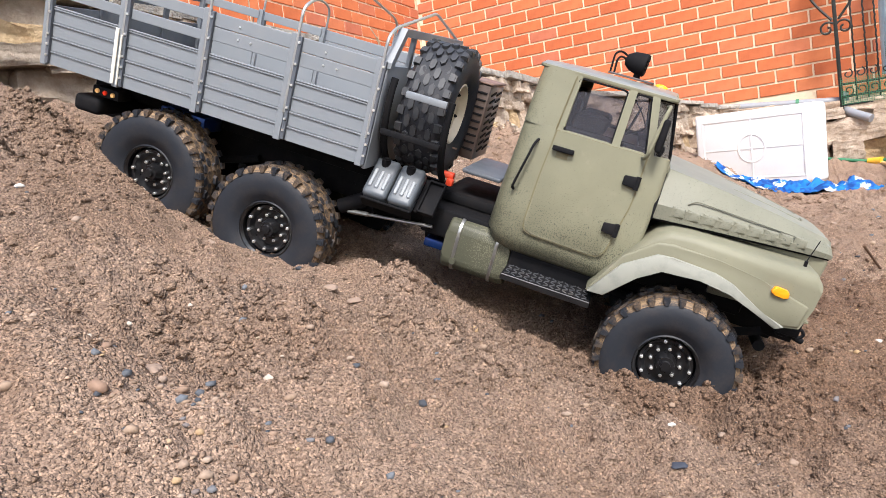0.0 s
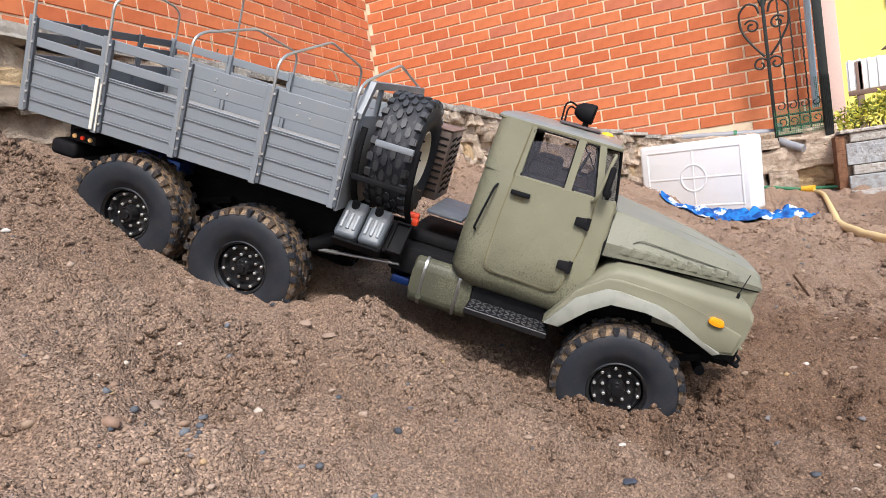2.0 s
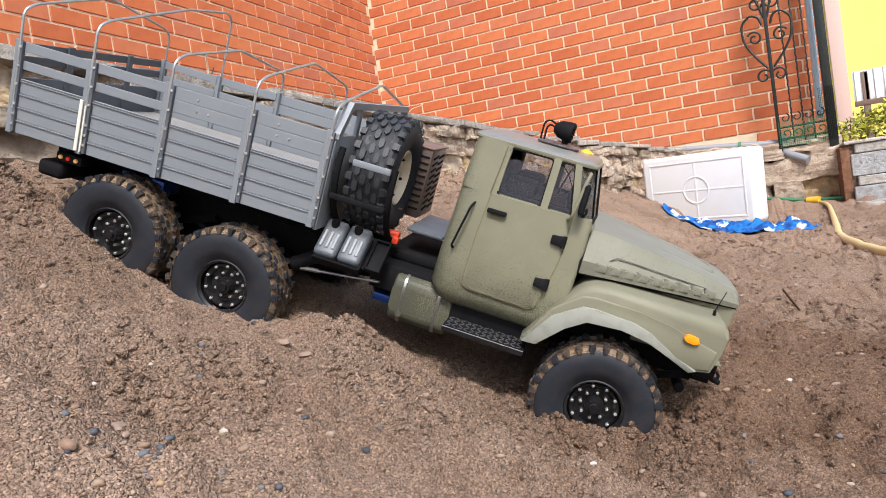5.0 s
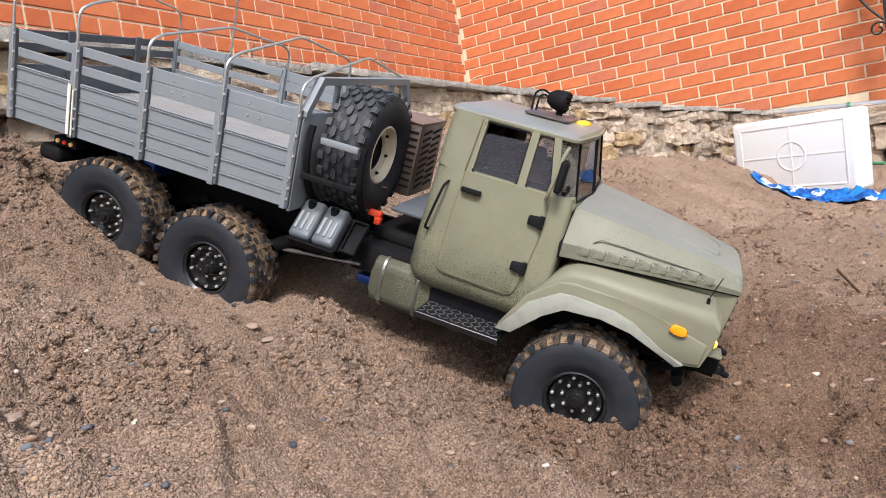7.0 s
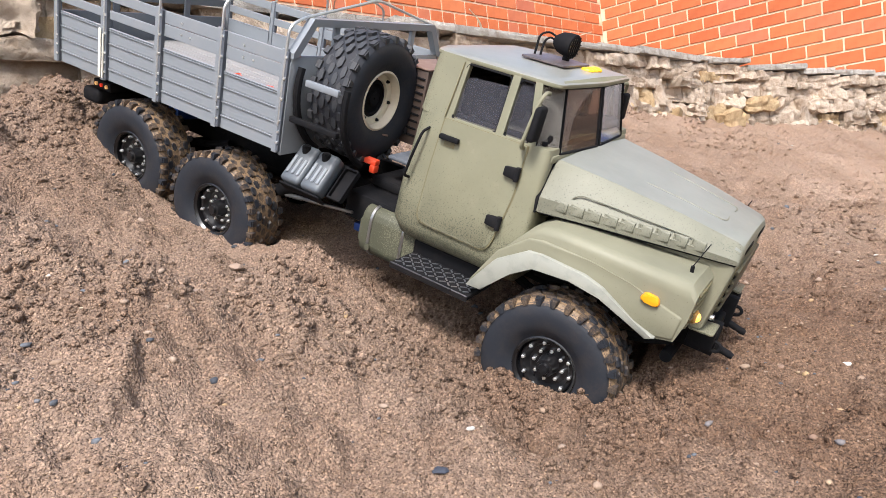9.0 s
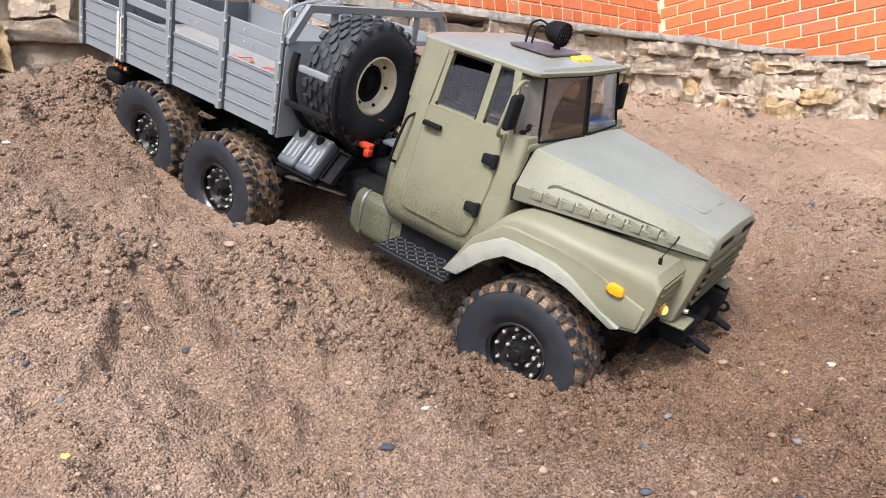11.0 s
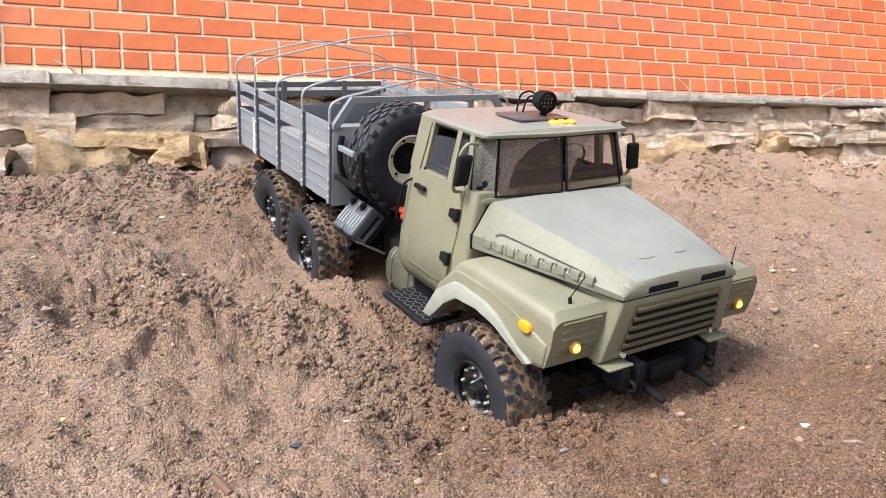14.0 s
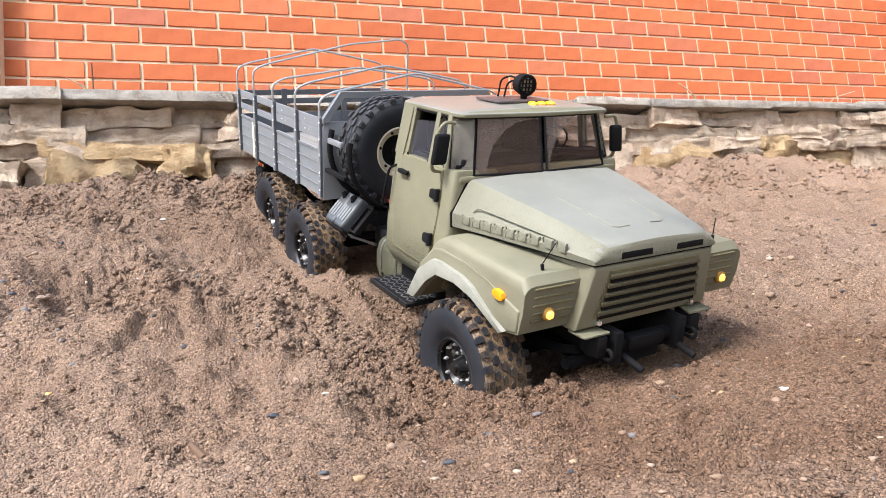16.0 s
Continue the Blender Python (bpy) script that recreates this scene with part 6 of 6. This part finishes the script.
def stick(name, points, r, material, label, category="stick"):
    bm = bmesh.new()
    tube(bm, points, r, 7)
    return tagged(part(name, bm, material), label, category)


BARK = plain("bark", (0.13, 0.075, 0.045), 0.8, 0, (0.05, 0.03, 0.02), 0.5, 120)
STRAW = plain("straw", (0.5, 0.4, 0.28), 0.8)
x, y = 0.037, 0.794
stick("twig", [(x - 0.017, y - 0.004, height(x - 0.017, y - 0.004) + 0.003), (x, y, height(x, y) + 0.004), (x + 0.017, y + 0.006, height(x + 0.017, y + 0.006) + 0.0025)], 0.0034, BARK, "short brown broken twig lying on sand", "twig")
stick("thin_stick", [(0.226, 1.74, height(0.226, 1.74) - 0.006), (0.21, 1.69, 0.06), (0.184, 1.625, 0.112)], 0.0022, BARK, "thin dark stick poking out of the sand")
for y0, tips in ((0.6, ((-0.05, 0.04), (-0.025, 0.028), (0.0, 0.075))), (2.18, ((-0.05, 0.05), (-0.08, 0.07))), (2.62, ((0.13, 0.06), (-0.02, 0.025))), (1.62, ((-0.02, 0.07), (0.0, 0.045)))):
    clump = thing("dry_weed", "dry straw-coloured weed stalks on the stone ledge", "weed", Matrix.Translation((-0.96, y0, 0.69)), group="weeds on the ledge")
    for dy, dz in tips:
        bm = bmesh.new()
        tube(bm, bend([(0, 0, -0.01), (0.01, dy * 0.4, dz * 0.7), (0.02, dy, dz)], 0.03), 0.0015, 6)
        part("stalk", bm, STRAW if dy else BARK, clump)

# pier beside the left-hand wall
brick_wall("wall_pier", "projecting brick pier at the wall's end", (XL + 0.075, -1.05, 0), 90, 1.0, lambda x: 1.39, 2.6, 0.15, 1.045, 60, (0.0, 0.995, 0.004, 0.2, 0.9, 2.65), 0.256, 0.0976)


# ---- white box lid, cloth and hose ----
def white_plastic():
    m = mat("white_plastic", (0.82, 0.82, 0.82), 0.4)
    g = Graph(m)
    f = g.ramp(g.noise(7, 6, 0.65), [(0.5, (0, 0, 0)), (0.8, (1, 1, 1))])
    g.color(g.mix(g.math("MULTIPLY", f, 0.25), (0.7, 0.7, 0.7), (0.55, 0.51, 0.46)))
    return m


WHITE = white_plastic()
lid = thing("box_lid", "white plastic box leaning upright on the sand", "plastic box", pose(-0.136, 4.569, 0.28, 0.8, 2.4, -24))
part("body", boxed(-0.3315, 0.3315, 0.0, 0.16, -0.2055, 0.2055, bevel=0.022, seg=3), WHITE, lid)
bm = bmesh.new()
for x0, x1, z0, z1 in ((-0.28, 0.28, 0.155, 0.165), (-0.28, 0.28, -0.165, -0.155), (-0.285, -0.275, -0.165, 0.165), (0.275, 0.285, -0.165, 0.165)):
    box(bm, x0, x1, -0.0025, 0.004, z0, z1, bevel=0.002)
part("rim_bead", bm, WHITE, lid)
part("cross_rib", boxed(-0.28, 0.28, -0.002, 0.004, -0.005, 0.005, bevel=0.0015), WHITE, lid)
part("cross_rib", boxed(-0.005, 0.005, -0.0024, 0.004, -0.16, 0.16, bevel=0.0015), WHITE, lid)
bm = bmesh.new()
lathe(bm, [(0.068, -0.0005), (0.072, -0.003), (0.078, -0.003), (0.082, -0.0005), (0.08, 0.004), (0.07, 0.004)], 32)
part("ring_rib", bm, WHITE, lid)


def cloth_material():
    m = mat("blue_cloth", (0.02, 0.12, 0.5), 0.85, 0, 0.2)
    g = Graph(m)
    c = g.voronoi(11)
    f = g.ramp(g.math("ADD", c, g.math("MULTIPLY", g.noise(45, 4, 0.7), 0.8)), [(0.66, (1, 1, 1)), (0.74, (0, 0, 0))])
    deep = g.mix(g.ramp(g.noise(22, 3), [(0.4, (0, 0, 0)), (0.6, (1, 1, 1))]), (0.01, 0.05, 0.2), (0.015, 0.15, 0.45))
    g.color(g.mix(g.math("MULTIPLY", f, 0.85), deep, (0.62, 0.66, 0.7)))
    g.bump(g.noise(300, 2), 0.2, 0.002)
    return m


def cloth():
    nx, ny = 90, 40
    u, v = np.meshgrid(np.linspace(-1, 1, nx), np.linspace(-1, 1, ny), indexing="ij")
    taper = 0.35 + 0.65 * (1 - np.abs(u) ** 3)
    lx, ly = 0.37 * u, (0.13 * v + 0.02 * fractal(u, v * 0, 2.5, 2)) * taper
    c, s = math.cos(radians(-14)), math.sin(radians(-14))
    x, y = 0.07 + lx * c - ly * s, 4.2 + lx * s + ly * c
    z = ground_height(x, y) + 0.012 + 0.055 * np.abs(fractal(u * 1.3 + 5, v, 2.4, 3)) * np.clip(1.25 - np.hypot(u, v), 0.1, 1)
    me = bpy.data.meshes.new("blue_cloth")
    i = np.arange(nx * ny).reshape(nx, ny)
    me.from_pydata(np.stack([x, y, z], -1).reshape(-1, 3).tolist(), [], np.stack([i[:-1, :-1], i[1:, :-1], i[1:, 1:], i[:-1, 1:]], -1).reshape(-1, 4).tolist())
    me.polygons.foreach_set("use_smooth", [True] * len(me.polygons))
    me.materials.append(cloth_material())
    ob = tagged(new("blue_cloth", me), "crumpled blue cloth with white flowers on sand", "cloth")
    thick = ob.modifiers.new("thickness", "SOLIDIFY")
    thick.thickness = 0.004


cloth()
HOSE = plain("hose", (0.62, 0.46, 0.22), 0.5)
GREEN = plain("green_plastic", (0.02, 0.16, 0.07), 0.4)
path = bend([Vector((*q, 0)) for q in ((0.6, 6.25), (0.62, 5.8), (0.51, 4.3), (0.43, 3.3), (0.44, 2.8), (0.5, 2.45), (1.0, 2.2))], 0.5, 8)
lift = np.convolve(np.pad([height(p[0], p[1]) for p in path], 6, mode="edge"), np.ones(13) / 13, "valid")
hose = part("garden_hose", tube(bmesh.new(), [(p[0], p[1], h + 0.012) for p, h in zip(path, lift)], 0.0145, 12), HOSE)
tagged(hose, "tan garden hose lying across the sand", "hose")
bm = bmesh.new()
cyl(bm, (0.6, 6.25, height(0.6, 6.25) + 0.02), (0.52, 6.3, height(0.52, 6.3) + 0.025), 0.03, 0.022, 14)
part("coupling", bm, plain("yellow_coupling", (0.75, 0.42, 0.03), 0.4), hose, "yellow hose coupling")
bm = bmesh.new()
tube(bm, [(0.2, 6.33, height(0.2, 6.33) + 0.02), (0.5, 6.3, height(0.5, 6.3) + 0.02), (0.85, 6.2, height(0.85, 6.2) + 0.015)], 0.012, 8)
tagged(part("green_rod", bm, GREEN), "thin green plastic rod by the wall foot", "rod")

# ---- pipes on the right-hand wall ----
PIPE = plain("grey_pipe", (0.24, 0.25, 0.27), 0.4, 0, (0.3, 0.25, 0.2), 0.3, 12)
pipe = part("drain_pipe", tube(bmesh.new(), [(-0.95, 6.47, 0.672), (0.39, 6.47, 0.54)], 0.026, 14), PIPE)
tagged(pipe, "long grey plastic drain pipe along the wall", "pipe")
bm = bmesh.new()
tube(bm, bend([(0.41, 6.44, 0.6), (0.41, 6.43, 0.47), (0.44, 6.38, 0.44), (0.56, 6.3, 0.375)], 0.06), 0.03, 14)
outlet = part("outlet", bm, PIPE, pipe, "bent grey outlet")
for x in (-0.5, 0.1):
    bm = bmesh.new()
    cyl(bm, (x - 0.012, 6.47, 0.63 - (x + 0.5) * 0.1), (x + 0.012, 6.47, 0.628 - (x + 0.5) * 0.1), 0.031, seg=14)
    part("pipe_clip", bm, GREEN, pipe)
bm = bmesh.new()
tube(bm, [(0.688, 6.5, 0.68), (0.72, 6.52, 3.0)], 0.025, 12)
tagged(part("down_pipe", bm, plain("pale_blue_pipe", (0.4, 0.52, 0.58), 0.35)), "pale blue down pipe beside the gate", "pipe")

# ---- wrought-iron gate ----
IRON = plain("black_iron", (0.012, 0.016, 0.015), 0.4, 0.3, (0.1, 0.08, 0.06), 0.2, 30)
gate = thing("iron_gate", "black wrought-iron gate leaf with scrolls by the wall", "gate", Matrix.Translation((0.39, 6.4, 0.5)))


def spiral(cx, cz, r0, r1, a0, a1, n=26):
    return [(cx + (r0 + (r1 - r0) * k / n) * math.cos(a0 + (a1 - a0) * k / n), 0, cz + (r0 + (r1 - r0) * k / n) * math.sin(a0 + (a1 - a0) * k / n)) for k in range(n + 1)]


for x, r, name in ((0.0, 0.013, "gate_bar"), (0.1, 0.008, "gate_bar"), (0.175, 0.008, "gate_bar"), (0.245, 0.008, "gate_bar"), (0.36, 0.03, "gate_post")):
    bm = bmesh.new()
    if r < 0.01:
        tube(bm, [(x + 0.0022 * math.cos(k * 1.6), 0.0022 * math.sin(k * 1.6), k * 0.014) for k in range(140)], r * 0.8, 5)
    else:
        box(bm, x - r, x + r, -r, r, -0.06, 2.4, bevel=0.003)
    part(name, bm, IRON, gate)
for z in (0.0, 0.06, 0.15, 1.95):
    part("gate_rail", boxed(-0.01, 0.37, -0.008, 0.008, z - 0.008, z + 0.008, bevel=0.002), IRON, gate)
for x in (0.05, 0.13, 0.21, 0.29):
    for z, s in ((0.1, 1), (0.22, -1)):
        bm = bmesh.new()
        tube(bm, spiral(x, z, 0.036, 0.008, -1.2 * s, 4.6 * s), 0.005, 6)
        part("small_scroll", bm, IRON, gate)
for side, cx in ((-1, 0.0), (1, 0.0)):
    bm = bmesh.new()
    S = lambda pts: [(cx + side * abs(px), py, pz) for px, py, pz in pts]
    tube(bm, S(bend([(0.02, 0, 0.62), (0.1, 0, 0.72), (0.17, 0, 0.84), (0.175, 0, 0.98), (0.11, 0, 1.04), (0.05, 0, 1.02), (0.03, 0, 0.95)], 0.07, 6)), 0.009, 8)
    tube(bm, [(cx + side * (0.09 + 0.0) + side * px, py, pz) for px, py, pz in spiral(0, 0.86, 0.055, 0.015, 0.5, 8.5)], 0.008, 8)
    tube(bm, [(cx + side * 0.055 + side * px, py, pz) for px, py, pz in spiral(0, 0.56, 0.055, 0.014, 2.6, -4.5)], 0.008, 8)
    tube(bm, [(cx + side * 0.06 + side * px, py, pz) for px, py, pz in spiral(0, 1.12, 0.05, 0.014, 3.4, 10.5)], 0.008, 8)
    tube(bm, S(bend([(0.01, 0, 1.0), (0.05, 0, 1.14), (0.12, 0, 1.28), (0.1, 0, 1.42), (0.02, 0, 1.5)], 0.09, 6)), 0.009, 8)
    part("scroll", bm, IRON, gate, "large iron scroll")
# dark green netting on the lower part
bm = bmesh.new()
for k in range(26):
    box(bm, 0.0 + k * 0.0145, 0.0022 + k * 0.0145, -0.02, -0.018, 0.0, 0.2)
for k in range(40):
    box(bm, 0.29 + (k % 10) * 0.011, 0.292 + (k % 10) * 0.011, -0.036, -0.034, 0.0, 0.4)
for k in range(30):
    box(bm, 0.0 if k < 14 else 0.29, 0.38, -0.0205, -0.0185, 0.002 + k * 0.0135, 0.0042 + k * 0.0135)
part("netting", bm, GREEN, gate, "dark green plastic netting", smooth=0)

# ---- block steps beyond the gate ----
BLOCK = stone_material("grey_block", (0.33, 0.35, 0.37), (0.46, 0.48, 0.5), 5)
PALE_BLOCK = stone_material("pale_block", (0.5, 0.48, 0.45), (0.66, 0.64, 0.6), 5)
RUST = stone_material("brown_side", (0.2, 0.1, 0.06), (0.32, 0.17, 0.1), 6)
steps = thing("block_planter", "raised bed edge of grey and pale concrete blocks", "planter", Matrix.Translation((0.78, 6.1, 0)), kind="structure")
part("core", boxed(0.03, 3.0, 0.03, 1.5, -0.2, 0.43), CEMENT, steps, smooth=0)
part("side", boxed(-0.03, 0.03, 0.01, 1.5, -0.2, 0.425, bevel=0.004), RUST, steps, "brown painted side")
for row, (z0, z1, w, mt) in enumerate(((-0.05, 0.135, 0.5, BLOCK), (0.14, 0.205, 0.21, PALE_BLOCK), (0.21, 0.365, 0.62, BLOCK), (0.37, 0.435, 0.23, PALE_BLOCK))):
    x = 0.032 + 0.03 * (row % 2)
    while x < 2.4:
        proud = -0.03 if row in (0, 1) else 0.0
        part("block", boxed(x, x + w - 0.008, proud, 0.06, z0, z1, bevel=0.005, seg=1), mt, steps)
        x += w
part("coping", boxed(0.0, 3.0, -0.015, 1.5, 0.438, 0.462, bevel=0.006), PALE_BLOCK, steps)
paving = part("paving_strip", boxed(0.8, 3.4, 5.55, 6.05, -0.06, 0.035, bevel=0.006), PALE_BLOCK)
tagged(paving, "pale concrete paving strip before the blocks", "paving", kind="structure")


# ---- garden beyond ----
def leaf_material():
    m = mat("hedge_leaf", (0.16, 0.2, 0.02), 0.6)
    g = Graph(m)
    g.color(g.ramp(g.island(), [(0.0, (0.06, 0.09, 0.01)), (0.4, (0.24, 0.25, 0.02)), (1.0, (0.55, 0.47, 0.04))]))
    return m


def hedge():
    rnd = np.random.RandomState(4)
    bush = thing("hedge", "sunlit yellow-green garden hedge", "hedge", Matrix.Translation((2.0, 9.2, 0.0)))
    verts, faces = [], []
    for k in range(5200):
        a, b, r = rnd.uniform(0, 6.28), rnd.uniform(-0.2, 1.5), rnd.uniform(0.75, 1.0)
        p = np.array([1.5 * r * math.cos(a) * math.cos(b) + 0.3 * rnd.randn() * 0.3, 0.55 * r * math.sin(a) * math.cos(b), 0.35 + 0.52 * r * math.sin(b) + 0.08 * math.sin(7 * math.cos(a))])
        d1, d2 = rnd.randn(3), rnd.randn(3)
        d1 /= np.linalg.norm(d1)
        d2 -= d1 * d1.dot(d2)
        d2 /= np.linalg.norm(d2)
        n = len(verts)
        verts += [p - d1 * 0.03, p + d2 * 0.014, p + d1 * 0.03, p - d2 * 0.014]
        faces.append((n, n + 1, n + 2, n + 3))
    me = bpy.data.meshes.new("leaves")
    me.from_pydata([tuple(v) for v in verts], [], faces)
    me.materials.append(leaf_material())
    leaves = new("leaves", me)
    leaves.parent = bush
    tagged(leaves, kind="stuff")
    bm = bmesh.new()
    for k in range(14):
        tube(bm, [(-1.1 + k * 0.17, 0, 0), (-1.1 + k * 0.17 + 0.05 * math.sin(k), 0.05 * math.cos(k), 0.6)], 0.012, 5)
    part("stems", bm, BARK, bush)


hedge()
YELLOW = plain("yellow_render", (0.74, 0.64, 0.16), 0.8, 0, (0.75, 0.58, 0.12), 0.3, 2)
house = thing("yellow_house", "yellow rendered neighbouring house with pale corner", "house", Matrix.Translation((1.56, 14.0, 0)))
part("wall", boxed(0, 9.0, 0, 6.0, 0, 6.0), YELLOW, house, smooth=0)
part("corner_strip", boxed(0.02, 0.24, -0.06, 0.3, 0, 6.0, bevel=0.01), plain("pale_corner", (0.6, 0.42, 0.36), 0.7), house, "pale corner pillar")
for x in (0.95, 3.4):
    w = part("window", boxed(x, x + 1.3, -0.05, 0.02, 2.55, 3.9, bevel=0.01), WHITE, house, "white framed window")
    part("pane", boxed(x + 0.1, x + 1.2, -0.06, -0.04, 2.65, 3.8), SIDE_GLASS, w)
part("roof", prism(bmesh.new(), [(-0.6, 5.9), (9.6, 5.9), (9.0, 6.3), (0.0, 6.3)], "y", -0.6, 6.6), BROWN, house)
fence = thing("garden_fence", "white lattice garden fence with dark lower rail", "fence", Matrix.Translation((1.55, 11.5, 0.0)))
LATTICE = plain("white_lattice", (0.8, 0.8, 0.78), 0.5)
part("panel", boxed(0, 7.0, 0.0, 0.03, 1.12, 1.52, bevel=0.004), LATTICE, fence)
for k in range(60):
    part("slat", boxed(0.02 + k * 0.115, 0.06 + k * 0.115, -0.02, -0.001, 1.12, 1.53, bevel=0.003, seg=1), LATTICE, fence)
part("rail", boxed(0, 7.0, -0.03, 0.04, 1.05, 1.115, bevel=0.004), BROWN, fence)
for k in range(5):
    part("post", boxed(0.1 + k * 1.6, 0.18 + k * 1.6, -0.02, 0.06, -0.1, 1.5, bevel=0.004), BROWN, fence)
feeder = thing("bird_house", "small brown roofed bird house on a post", "bird house", Matrix.Translation((1.98, 10.5, 0)))
part("post", boxed(-0.02, 0.02, -0.02, 0.02, -0.1, 1.4, bevel=0.003), BARK, feeder)
part("house", boxed(-0.09, 0.09, -0.09, 0.09, 1.4, 1.5, bevel=0.004), LATTICE, feeder)
part("roof", prism(bmesh.new(), [(-0.16, 1.49), (0.0, 1.62), (0.16, 1.49)], "y", -0.14, 0.14), BROWN, feeder)
part("mast", boxed(-0.05, -0.025, -0.01, 0.01, 1.55, 2.1), BARK, feeder)
